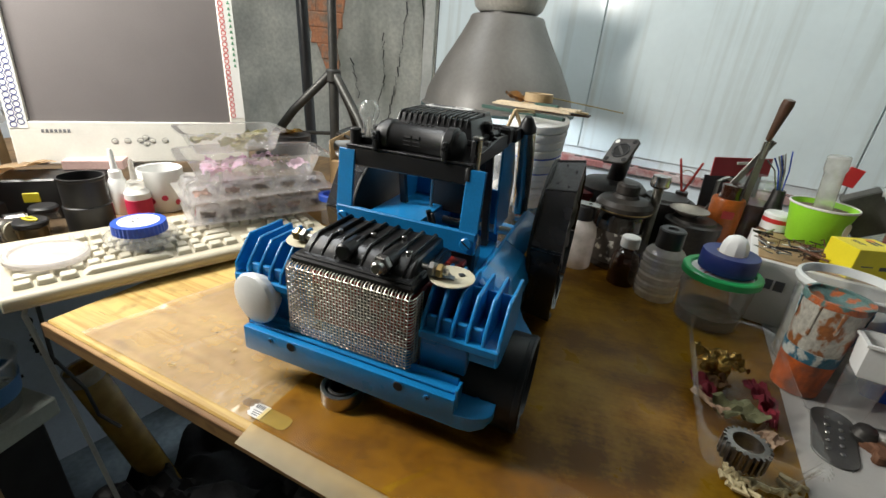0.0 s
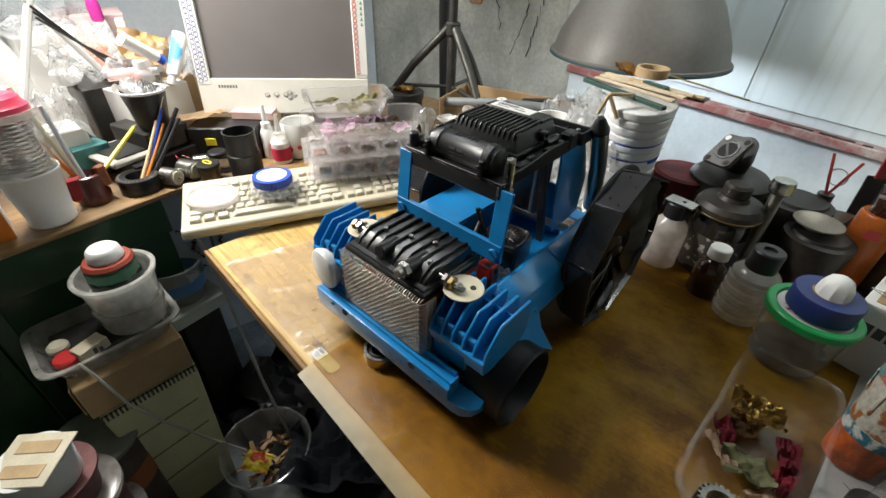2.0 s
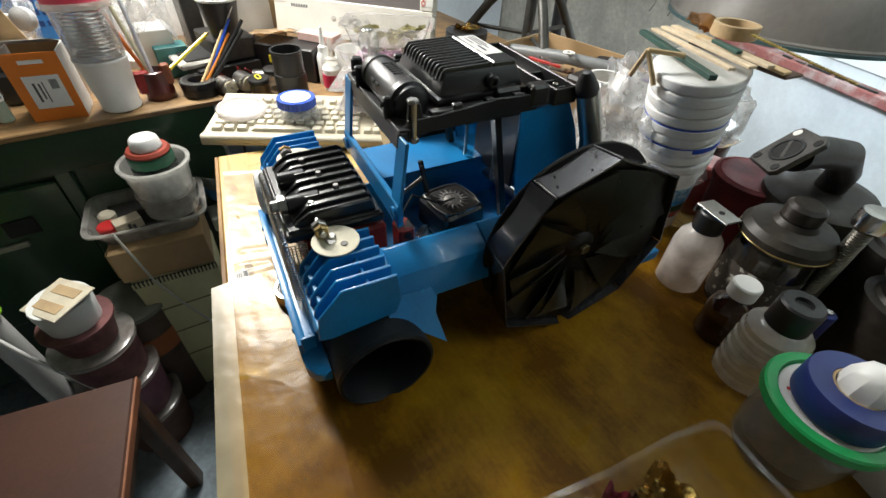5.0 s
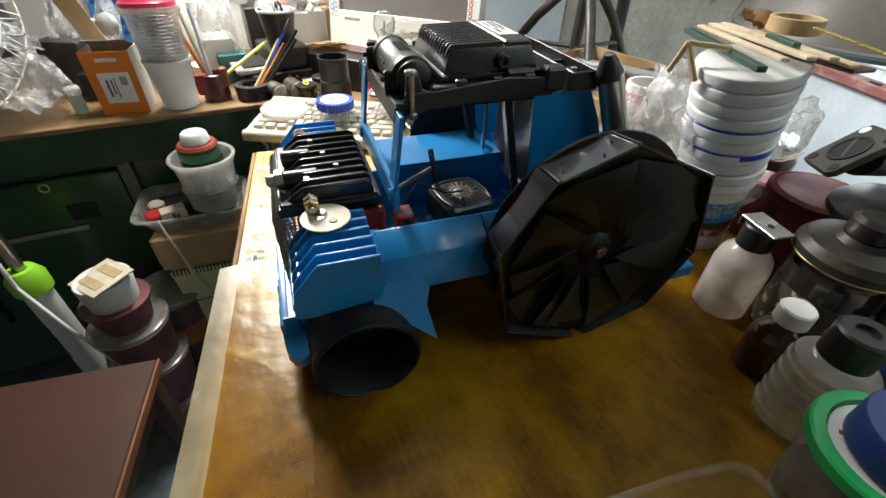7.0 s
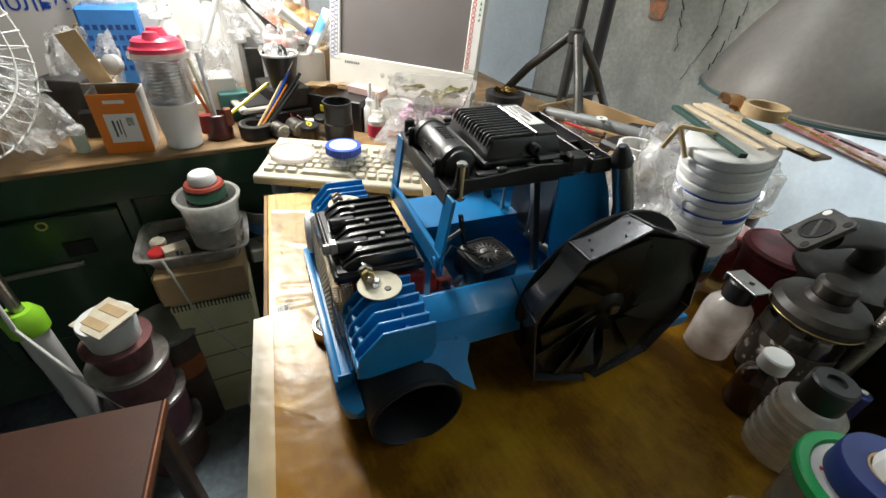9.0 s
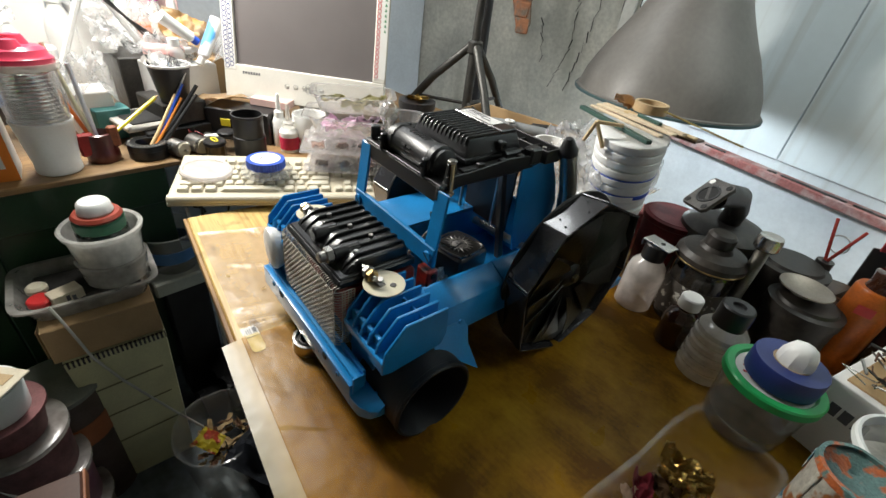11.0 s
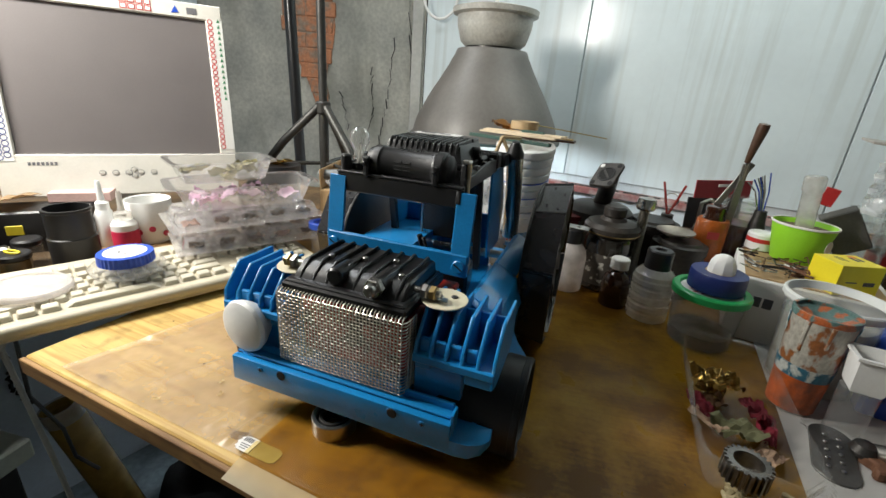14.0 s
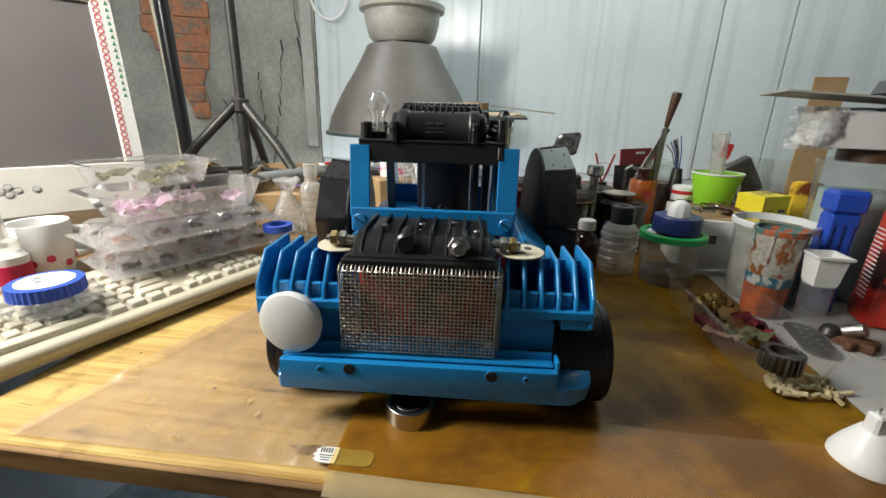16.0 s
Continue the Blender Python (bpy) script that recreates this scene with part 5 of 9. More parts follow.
for k in range(9):
    q, c = 0.865 + 0.0105 * k, (0.0006 * k + random.uniform(-0.001, 0.001), -0.0018 * k, z)
    part("bucket_rim", bm_lathe([(r * q, h) for r, h in ((0.0530, 0), (0.0530, 0.0016), (0.0562, 0.0030), (0.0574, 0.0065), (0.0576, 0.0138), (0.0564, 0.0153), (0.0505, 0.0155), (0.0500, 0), (0.0530, 0))], 48, c, (random.uniform(-1.5, 1.5), random.uniform(-1.5, 1.5), 0)), BUCK, bk)
    if k in (2, 4):
        d = 0.0045 if k == 2 else 0.0015
        part("blue_stripe", bm_lathe([(r * q, h) for r, h in ((0.0566, 0.0125 - d), (0.0574, 0.0125 - d), (0.0576, 0.0150), (0.0570, 0.0155), (0.0566, 0.0125 - d))], 48, c), BLUEP, bk)
    z += 0.0155
TOPZ = 0.262
part("top_lid", bm_cyl(0.0505, 0.003, (0.004, -0.0155, 0.2545), n=44), BUCK, bk)
GREENS = mat("dark_green_paint", (0.03, 0.09, 0.07), 0.5, var=0.3)
PALES = mat("pale_stick_wood", (0.72, 0.58, 0.40), 0.6, var=0.2, grain=160, bump=0.1)


def stick(a, b, w, m, label, h=0.0035):
    a, b = Vector(a), Vector(b)
    d = b - a
    c = (a + b) / 2
    solo("wooden_stick", bm_box(d.length, w, h, bev=0.0006), m, c.x, c.y, c.z, math.degrees(math.atan2(d.y, d.x)), label, "stick", "sticks on the buckets", ry=-math.degrees(math.asin(d.z / d.length)))


PS = "flat pale wooden stick on the bucket stack"
stick((0.272, 1.262, 0.265), (0.424, 1.180, 0.265), 0.010, GREENS, "flat dark green wooden stick on the bucket stack", 0.006)
stick((0.297, 1.268, 0.276), (0.443, 1.217, 0.276), 0.011, PALES, PS)
stick((0.300, 1.286, 0.276), (0.452, 1.238, 0.276), 0.011, PALES, PS)
stick((0.292, 1.254, 0.274), (0.432, 1.196, 0.274), 0.009, PALES, PS)
stick((0.345, 1.272, 0.277), (0.465, 1.252, 0.271), 0.014, OLIVEW, "broad brown wooden stick on the bucket stack")
stick((0.338, 1.286, 0.267), (0.470, 1.262, 0.267), 0.030, DKWOOD, "broad dark wooden slat on the bucket stack")
stick((0.370, 1.262, 0.279), (0.412, 1.244, 0.279), 0.008, GREENS, "short dark green wooden stick on the bucket stack", 0.004)
peg = thing("wire_peg", 0.342, 1.174, 0.268, 0, "bent brown wooden peg hanging over the bucket rim", "peg")
part("leg", bm_tube([(0, 0, 0.004), (0.019, 0.006, -0.032)], 0.0032, 8), OLIVEW, peg)
part("leg", bm_tube([(0, 0, 0.004), (-0.010, -0.004, -0.028)], 0.0032, 8), OLIVEW, peg)
part("arm", bm_tube([(0, 0, 0.004), (0.030, 0.030, 0.002)], 0.0030, 8), OLIVEW, peg)
TAPEB = mat("tan_masking_tape", (0.50, 0.36, 0.20), 0.6, var=0.2)
solo("tape_roll", bm_ring(0.027, 0.0215, 0.015, n=40), TAPEB, 0.372, 1.300, TOPZ + 0.018, 0, "small roll of tan masking tape on wooden sticks", "tape roll")
solo("crumpled_wrapper", bm_crumple(0.045, 0.036, 0.014, 12, 3), mat("orange_brown_wrapper", (0.45, 0.22, 0.06), 0.4, var=0.3), 0.330, 1.306, TOPZ + 0.016, 20, "crumpled orange-brown wrapper on the sticks", "wrapper")
zipm = mat("gold_zip", (0.62, 0.45, 0.12), 0.3, metal=1.0, var=0.4, grain=900)
zp = thing("zip_strip", 0.398, 1.286, TOPZ + 0.022, -12, "gold metal zip strip lying on the buckets", "zip")
part("tape", bm_box(0.130, 0.0040, 0.0010, (0.065, 0, 0), bev=0.0003, rot=(0, 5, 0)), zipm, zp)
for k in range(32):
    part("tooth", bm_box(0.0018, 0.0058, 0.0020, (0.003 + 0.004 * k, 0, 0.0006 + 0.0052 - 0.00035 * k), bev=0.0003), zipm, zp)
bgs = thing("clear_bag", 0.305, 1.225, 0.0044, 0, "crumpled shiny clear plastic bag beside the buckets", "bag", "bags behind the tractor")
part("bag", bm_crumple(0.13, 0.21, 0.045, 26, 160, (0, 0, 0.105), (72, 8, -18)), BAG, bgs)
part("bag_fold", bm_crumple(0.11, 0.18, 0.050, 24, 163, (-0.015, 0.03, 0.095), (66, -10, 12)), BAG, bgs)


def bottle(name, x, y, prof, material, cap, capmat, label, n=36, group=""):
    b = thing(name, x, y, 0.0044, random.uniform(-30, 30), label, "bottle", group)
    part("body", bm_lathe(prof, n), material, b)
    part("cap", bm_lathe(cap, n), capmat, b)
    return b


w = bottle("plastic_bottle", 0.491, 1.193, [(0, 0), (0.031, 0), (0.0335, 0.003), (0.0335, 0.066), (0.030, 0.080), (0.020, 0.090), (0.017, 0.094), (0, 0.094)], clear("milky_bottle_plastic", tint=(0.96, 0.94, 0.92), veil=0.62, veil_col=(0.84, 0.79, 0.75), rough=0.22, wave=0.05), [(0, 0.092), (0.020, 0.092), (0.020, 0.116), (0.018, 0.118), (0, 0.118)], BLACK, "milky plastic bottle with black cap and metal bracket on top")
part("bracket", bm_box(0.052, 0.030, 0.003, (0.004, 0, 0.1200), bev=0.0008), STEEL, w, "grey metal bracket plate")
part("bracket_lip", bm_box(0.003, 0.030, 0.012, (-0.021, 0, 0.1150), bev=0.0008), STEEL, w)
part("bracket_hole", bm_cyl(0.004, 0.0008, (0.008, 0, 0.1213), n=14), DARK, w)
w.scale = (0.88, 0.88, 1.0)
b = bottle("medicine_bottle", 0.571, 1.148, [(0, 0), (0.022, 0), (0.024, 0.003), (0.024, 0.046), (0.020, 0.058), (0.011, 0.065), (0.010, 0.072), (0, 0.072)], AMBER, [(0, 0.070), (0.0155, 0.070), (0.0155, 0.086), (0.014, 0.088), (0, 0.088)], WHITE, "small brown glass medicine bottle with white cap")
ribs = [(0, 0), (0.035, 0), (0.038, 0.003)]
for k in range(5):
    ribs += [(0.0385, 0.006 + 0.0145 * k), (0.0385, 0.013 + 0.0145 * k), (0.0362, 0.0155 + 0.0145 * k), (0.0362, 0.018 + 0.0145 * k)]
ribs += [(0.036, 0.080), (0.028, 0.088), (0.021, 0.091), (0, 0.091)]
r_ = bottle("ribbed_bottle", 0.622, 1.121, ribs, FROST, [(0, 0.089), (0.0235, 0.089), (0.0235, 0.119), (0.021, 0.121), (0.010, 0.121), (0.009, 0.117), (0, 0.117)], BLACK, "ribbed frosted plastic bottle with black cap")
r_.scale = (0.86, 0.86, 1.0)

gc = thing("plastic_tub", 0.687, 1.066, 0.0044, 0, "clear round plastic tub with bright green lid", "tub")
part("body", bm_lathe([(0, 0), (0.047, 0), (0.049, 0.002), (0.055, 0.083), (0.054, 0.083), (0.048, 0.003), (0, 0.003)], 48), HAZY, gc)
lid = part("lid", bm_lathe([(0.0, 0.0845), (0.047, 0.0845), (0.049, 0.089), (0.058, 0.089), (0.060, 0.087), (0.060, 0.078), (0.058, 0.078), (0.0575, 0.085), (0.05, 0.083), (0, 0.083)], 56), GREEN, gc, "bright green lid")
part("lid_label", bm_cyl(0.0465, 0.0008, (0, 0, 0.0848), n=48), PAPER, lid, "white printed paper disc")
bars(lid, mat("red_print", (0.5, 0.05, 0.05), 0.6), [(-0.03, 0.0, 0.018, 0.004), (-0.026, -0.010, 0.014, 0.003), (-0.025, 0.012, 0.02, 0.002)], (0, 0, 0.0858), (0, 0, 30))
gc.scale = (0.88, 0.88, 1.0)
part("filling", bm_lathe([(0, 0.004), (0.0465, 0.004), (0.048, 0.022), (0, 0.028)], 36), mat("grey_brown_filling", (0.13, 0.10, 0.07), 0.7, var=0.4, blot=60), gc)
tp = thing("electrical_tape", 0.690, 1.066, 0.0945, 0, "roll of dark blue electrical tape on a green lid", "tape roll")
part("tape", bm_lathe([(0.022, 0), (0.042, 0), (0.0425, 0.002), (0.0425, 0.026), (0.0415, 0.028), (0.022, 0.028), (0.022, 0)], 56), DKBLUE, tp)
tp.scale = (0.88, 0.88, 0.95)
part("core", bm_ring(0.0218, 0.0190, 0.0275, n=40), TAPEB, tp)
solo("white_stopper", bm_lathe([(0, 0), (0.018, 0), (0.0185, 0.030), (0.0175, 0.038), (0.013, 0.047), (0.006, 0.051), (0, 0.052)], 9), WHITE, 0.692, 1.068, 0.0953, 15, "white faceted plastic stopper inside the tape roll", "stopper")

# ---------------------------------------------------------------- dark jar, engine part, rod
DUSTY = mat("dusty_black_lid", (0.013, 0.011, 0.010), 0.46, var=0.5, grain=120, blot=30, bump=0.2, col2=(0.040, 0.033, 0.026), spec=0.40)
jar = thing("black_jar", 0.560, 1.228, 0.0044, 10, "dark glass jar with paper label and black domed lid", "jar")
part("body", bm_lathe([(0, 0), (0.041, 0), (0.044, 0.004), (0.044, 0.095), (0.040, 0.108), (0.036, 0.112), (0, 0.112)], 40), mat("dark_jar_glass", (0.03, 0.025, 0.02), 0.15, var=0.3, coat=0.5), jar)
part("label", bm_lathe([(0.0446, 0.015), (0.0446, 0.075), (0.0441, 0.075), (0.0441, 0.015), (0.0446, 0.015)], 40), mat("dark_paper_label", (0.07, 0.06, 0.05), 0.6, var=0.4, blot=80, col2=(0.5, 0.48, 0.42), thresh=(0.58, 0.62)), jar)
part("lid", bm_lathe([(0, 0.140), (0.020, 0.140), (0.024, 0.134), (0.044, 0.130), (0.050, 0.122), (0.050, 0.112), (0.046, 0.108), (0, 0.108)], 44), DUSTY, jar)
part("brass_line", bm_ring(0.0506, 0.049, 0.002, (0, 0, 0.112), n=44), BRASS, jar)
part("knob", bm_cyl(0.020, 0.022, (0, 0, 0.138), n=32, bev=0.004), DUSTY, jar)

en = thing("engine_part", 0.548, 1.338, 0.0044, 0, "oily black cast engine part with a flanged elbow", "engine part")
part("pulley", bm_lathe([(0, 0), (0.060, 0), (0.066, 0.006), (0.066, 0.060), (0.060, 0.066), (0.066, 0.072), (0.066, 0.125), (0.056, 0.135), (0.030, 0.140), (0, 0.140)], 48), DUSTY, en)
part("elbow", bm_tube([(0.0, 0, 0.13), (0.004, -0.01, 0.165), (0.0, -0.045, 0.196), (-0.010, -0.100, 0.210), (-0.019, -0.150, 0.217)], 0.017, 24), DUSTY, en)
fl = part("flange", bm_prism([(-0.024, -0.030), (0.020, -0.032), (0.026, -0.026), (0.026, 0.026), (0.020, 0.032), (-0.022, 0.032), (-0.027, 0.026), (-0.027, -0.024)], 0.007, bev=0.001), IRON, en)
fl.matrix_basis = pose(-0.022, -0.160, 0.219, 42, -8, -38) @ Matrix.Scale(0.84, 4)
part("bore", bm_ring(0.0185, 0.0150, 0.0016, (0, 0, 0.0068), n=28), BLACKM, fl)
part("bore_shadow", bm_cyl(0.0150, 0.001, (0, 0, 0.0066), n=24), DARK, fl)
part("bore_web", bm_box(0.0042, 0.030, 0.0016, (0, 0, 0.0076), bev=0.0004, rot=(0, 0, 40)), IRON, fl)
for x in (-0.019, 0.018):
    for y in (-0.023, 0.023):
        part("bolt_hole", bm_cyl(0.0050, 0.0012, (x, y, 0.0066), n=12), PAPER if x < 0 < y else DARK, fl)

rt = thing("red_tin", 0.475, 1.33, 0.0044, 0, "dark red plastic tub with a rounded rim", "tub")
part("body", bm_lathe([(0, 0), (0.042, 0), (0.045, 0.003), (0.052, 0.105), (0.056, 0.108), (0.056, 0.116), (0.050, 0.118), (0.044, 0.010), (0, 0.010)], 44), mat("dark_red_plastic", (0.13, 0.012, 0.016), 0.62, var=0.4, blot=25, spec=0.25), rt)
part("lid", bm_cyl(0.050, 0.006, (0, 0, 0.112), n=40, bev=0.002), mat("dark_red_plastic", (0.16, 0.012, 0.018), 0.35), rt)

jr = thing("red_jar", 0.396, 1.372, 0.0044, 0, "small dusty red jar between the buckets and the red tub", "jar")
part("body", bm_lathe([(0, 0), (0.024, 0), (0.026, 0.003), (0.026, 0.066), (0.022, 0.072), (0, 0.072)], 32), mat("dusty_red_glass", (0.22, 0.03, 0.03), 0.4, var=0.4, blot=40), jr)
part("lid", bm_lathe([(0, 0.088), (0.024, 0.088), (0.0265, 0.085), (0.0265, 0.070), (0.022, 0.070), (0, 0.070)], 32), mat("dusty_pink_lid", (0.36, 0.10, 0.09), 0.5, var=0.3, blot=50), jr)
# added among unclear dark clutter to hide the glare on the table's back
jb = thing("brown_jar", 0.330, 1.480, 0.0044, 0, "dark jar added behind the white buckets to cover the table's glare", "jar")
part("body", bm_lathe([(0, 0), (0.040, 0), (0.043, 0.004), (0.043, 0.074), (0.036, 0.086), (0, 0.086)], 36), AMBER, jb)
part("lid", bm_lathe([(0, 0.104), (0.036, 0.104), (0.039, 0.101), (0.039, 0.086), (0, 0.086)], 36), BLACK, jb)

rod = thing("threaded_rod", 0.612, 1.238, 0.0044, 0, "thick threaded steel bolt standing upright with a round head", "bolt")
pr = [(0, 0)]
for k in range(52):
    pr += [(0.0082, 0.003 * k), (0.0094, 0.003 * k + 0.0015)]
rb = part("thread", bm_lathe(pr + [(0.008, 0.158), (0, 0.158)], 20), mat("grey_thread_steel", (0.34, 0.32, 0.28), 0.35, metal=0.9, var=0.3), rod)
part("head", bm_lathe([(0, 0.157), (0.014, 0.157), (0.0165, 0.160), (0.0165, 0.172), (0.015, 0.178), (0, 0.180)], 24), STEEL, rod)

for x, y, r, h, m, lb in ((0.690, 1.255, 0.046, 0.105, DUSTY, "squat dark oily tin with a closed lid"), (0.655, 1.335, 0.050, 0.120, DUSTY, "dark round tin with worn black lid"), (0.725, 1.345, 0.040, 0.100, IRON, "dark grey round tin full of small parts")):
    tn = thing("dark_tin", x, y, 0.0044, 0, lb, "tin", "dark tins")
    part("body", bm_lathe([(0, 0), (r - 0.002, 0), (r, 0.002), (r, h * 0.8), (r - 0.002, h * 0.82), (0, h * 0.82)], 40), m, tn)
    part("lid", bm_lathe([(0, h), (r * 0.8, h), (r * 0.86, h - 0.004), (r + 0.002, h - 0.006), (r + 0.002, h * 0.80), (0, h * 0.8)], 40), DKWOOD if m is IRON else m, tn)
solo("small_dish", vessel(0.018, 0.034, 0.012), mat("grey_beige_metal", (0.34, 0.30, 0.25), 0.4, metal=0.5, var=0.2), 0.680, 1.262, 0.112, 0, "small shallow beige metal dish on a dark tin", "dish")
bat = thing("battery", 0.640, 1.205, 0.0044, 0, "small dark blue battery standing behind a bottle", "battery")
part("can", bm_cyl(0.009, 0.070, n=24, bev=0.001), DKBLUE, bat)
part("pole", bm_cyl(0.004, 0.003, (0, 0, 0.070), n=14), STEEL, bat)

clip = thing("red_clip", 0.690, 1.372, 0.0044, -30, "red handled wire clip sticking up from the parts", "clip")
part("base", bm_cyl(0.012, 0.125, n=18), IRON, clip)
for a in (-1, 1):
    part("handle", bm_box(0.0045, 0.003, 0.070, (a * 0.011, 0, 0.156), bev=0.001, rot=(0, a * 17, 0)), mat("dark_red_handle", (0.36, 0.035, 0.025), 0.4), clip)
part("spring_ring", bm_tube([(0.014 * math.cos(k * math.pi / 10), 0.003, 0.155 + 0.014 * math.sin(k * math.pi / 10)) for k in range(20)], 0.0012, 6, cyclic=True), STEEL, clip)

# blister card, orange pot, jar with tools
cardm = mat("dark_blister_card", (0.03, 0.03, 0.035), 0.4, var=0.1)
bc = thing("blister_card", 0.800, 1.432, 0.0044, 28, "red and black product card with a hanging slot", "card")
part("card", bm_box(0.150, 0.0025, 0.150, (0, 0, 0.085), bev=0.0006, rot=(-5, 0, 0)), cardm, bc)
part("red_band", bm_box(0.150, 0.0028, 0.038, (0, -0.0052, 0.180), bev=0.0006, rot=(-5, 0, 0)), mat("crimson_card", (0.40, 0.03, 0.04), 0.4), bc, "crimson top band")
part("slot", bm_box(0.034, 0.0032, 0.006, (0, -0.0060, 0.188), bev=0.0005, rot=(-5, 0, 0)), PAPER, bc)
part("wire_key", bm_tube([(-0.045, -0.006, 0.07), (-0.048, -0.006, 0.150), (-0.030, -0.008, 0.158), (-0.010, -0.008, 0.150)], 0.004, 8), STEEL, bc)
bars(bc, PAPER, [(0.02, 0.0, 0.045, 0.008), (0.025, -0.014, 0.035, 0.003)], (0, -0.0045, 0.135), (85, 0, 0))
op = thing("orange_pot", 0.752, 1.300, 0.0044, 0, "orange plastic container with a purple top and print", "container")
part("body", bm_lathe([(0, 0), (0.026, 0), (0.028, 0.003), (0.028, 0.138), (0.026, 0.142), (0, 0.142)], 32), mat("dirty_orange_plastic", (0.50, 0.12, 0.015), 0.35, var=0.35, blot=30), op)
part("neck", bm_lathe([(0, 0.141), (0.020, 0.141), (0.017, 0.150), (0.019, 0.166), (0.016, 0.168), (0, 0.168)], 24), AMBER, op)
part("label_patch", bm_box(0.020, 0.001, 0.014, (-0.004, -0.0285, 0.115), bev=0), RED, op)
pj = thing("tool_jar", 0.810, 1.345, 0.0044, 0, "glass jar with purple contents holding a scraper and tweezers", "jar")
part("glass", bm_lathe([(0, 0), (0.036, 0), (0.038, 0.004), (0.038, 0.135), (0.032, 0.150), (0.034, 0.156), (0.034, 0.180), (0.032, 0.180), (0.030, 0.152), (0.036, 0.134), (0.036, 0.006), (0, 0.006)], 40), GLASS, pj)
part("purple_contents", bm_cyl(0.0355, 0.125, (0, 0, 0.006), n=32), mat("purple_brown_paint", (0.10, 0.03, 0.08), 0.5, var=0.5, blot=40, col2=(0.16, 0.10, 0.03)), pj)
part("thread_ring", bm_ring(0.0355, 0.034, 0.004, (0, 0, 0.163), n=36), GLASS, pj)
sc = thing("scraper", 0.790, 1.325, 0.10, 0, "narrow steel scraper with a dark wooden handle", "scraper")
DULL = mat("dull_tool_steel", (0.24, 0.23, 0.21), 0.42, metal=0.7, var=0.3)
part("blade", bm_box(0.012, 0.002, 0.150, (-0.010, -0.02, 0.080), bev=0.0006, rot=(8, -3, 0)), DULL, sc)
part("shank", bm_cyl(0.0026, 0.040, (-0.016, -0.036, 0.125), (8, -3, 0), 10), STEEL, sc)
part("handle", bm_lathe([(0, 0), (0.0045, 0), (0.0055, 0.010), (0.0095, 0.060), (0.0085, 0.068), (0, 0.070)], 18, (-0.020, -0.043, 0.158), (9, 4, 0)), DKWOOD, sc)
tw = thing("tweezers", 0.790, 1.325, 0.10, 0, "long grey steel tweezers leaning in the jar", "tweezers")
part("arm", bm_box(0.011, 0.0018, 0.175, (-0.034, -0.010, 0.075), bev=0.0006, rot=(4, 24, 0)), DULL, tw)
part("arm", bm_box(0.011, 0.0018, 0.160, (-0.012, -0.014, 0.075), bev=0.0006, rot=(4, 4, 0)), IRON, tw)

pb = bottle("pill_bottle", 0.826, 1.268, [(0, 0), (0.022, 0), (0.024, 0.002), (0.024, 0.098), (0.020, 0.106), (0, 0.106)], mat("brown_bottle_plastic", (0.16, 0.07, 0.03), 0.3), [(0, 0.105), (0.0225, 0.105), (0.0225, 0.132), (0.020, 0.135), (0, 0.135)], WHITE, "brown plastic bottle with a white ribbed cap")
part("red_ring", bm_ring(0.0230, 0.0215, 0.008, (0, 0, 0.118), n=32), RED, pb)

# white printed box carrying the green cup
ib = thing("white_box", 0.850, 1.150, 0.0044, -20, "white cardboard box with dark print full of metal scraps", "box")
part("box", bm_box(0.19, 0.17, 0.102, (0, 0, 0.051), bev=0.001), PAPER, ib)
bars(ib, PRINT, [(-0.045, 0.018, 0.010, 0.016), (-0.032, 0.018, 0.010, 0.016), (-0.018, 0.018, 0.012, 0.016)], (-0.03, -0.0853, 0.050), (90, 0, 0))
part("card_inside", bm_box(0.17, 0.15, 0.003, (0, 0, 0.1035), bev=0.0005), CARD, ib, "brown cardboard inside of the box")
for k in range(44):
    x, y, z = random.uniform(-0.085, -0.005), random.uniform(-0.075, 0.02), 0.105 + random.uniform(0, 0.012)
    pts = [(x + random.uniform(-0.02, 0.02), y + random.uniform(-0.02, 0.02), z + random.uniform(0, 0.010)) for _ in range(3)]
    part("metal_scrap", bm_tube(pts, random.uniform(0.0006, 0.0018), 6), STEEL if k % 3 == 0 else (IRON, RUST)[k % 2], ib)
gcup = thing("green_cup", 0.860, 1.222, 0.1075, 0, "lime green paper cup with white rim holding odds and ends", "cup")
part("cup", vessel(0.036, 0.050, 0.074, 0.001), LIME, gcup)
part("rim", bm_ring(0.0518, 0.0492, 0.004, (0, 0, 0.071), n=40), PAPER, gcup)
gcup.scale = (0.91, 0.91, 0.90)
part("spot", bm_cyl(0.013, 0.0008, (0.030, -0.0350, 0.040), (90, 0, 40), 20), PAPER, gcup)
part("filling", bm_cyl(0.046, 0.004, (0, 0, 0.060), n=30), mat("brown_odds", (0.2, 0.14, 0.09), 0.8, var=0.5, blot=80), gcup)
tt = solo("sample_tube", bm_lathe([(0, 0), (0.012, 0.002), (0.0135, 0.010), (0.0135, 0.070), (0.0155, 0.074), (0.0155, 0.094), (0.013, 0.097), (0, 0.097)], 24), FROST, 0.864, 1.228, 0.156, 0, "frosted plastic sample tube standing in the green cup", "tube", ry=-6)
solo("sanding_block", bm_box(0.052, 0.026, 0.075, bev=0.002), mat("grey_abrasive", (0.11, 0.11, 0.10), 0.9, var=0.2), 0.945, 1.262, 0.160, -20, "dark grey abrasive block leaning beside the cup", "abrasive block", ry=-32, rx=8)
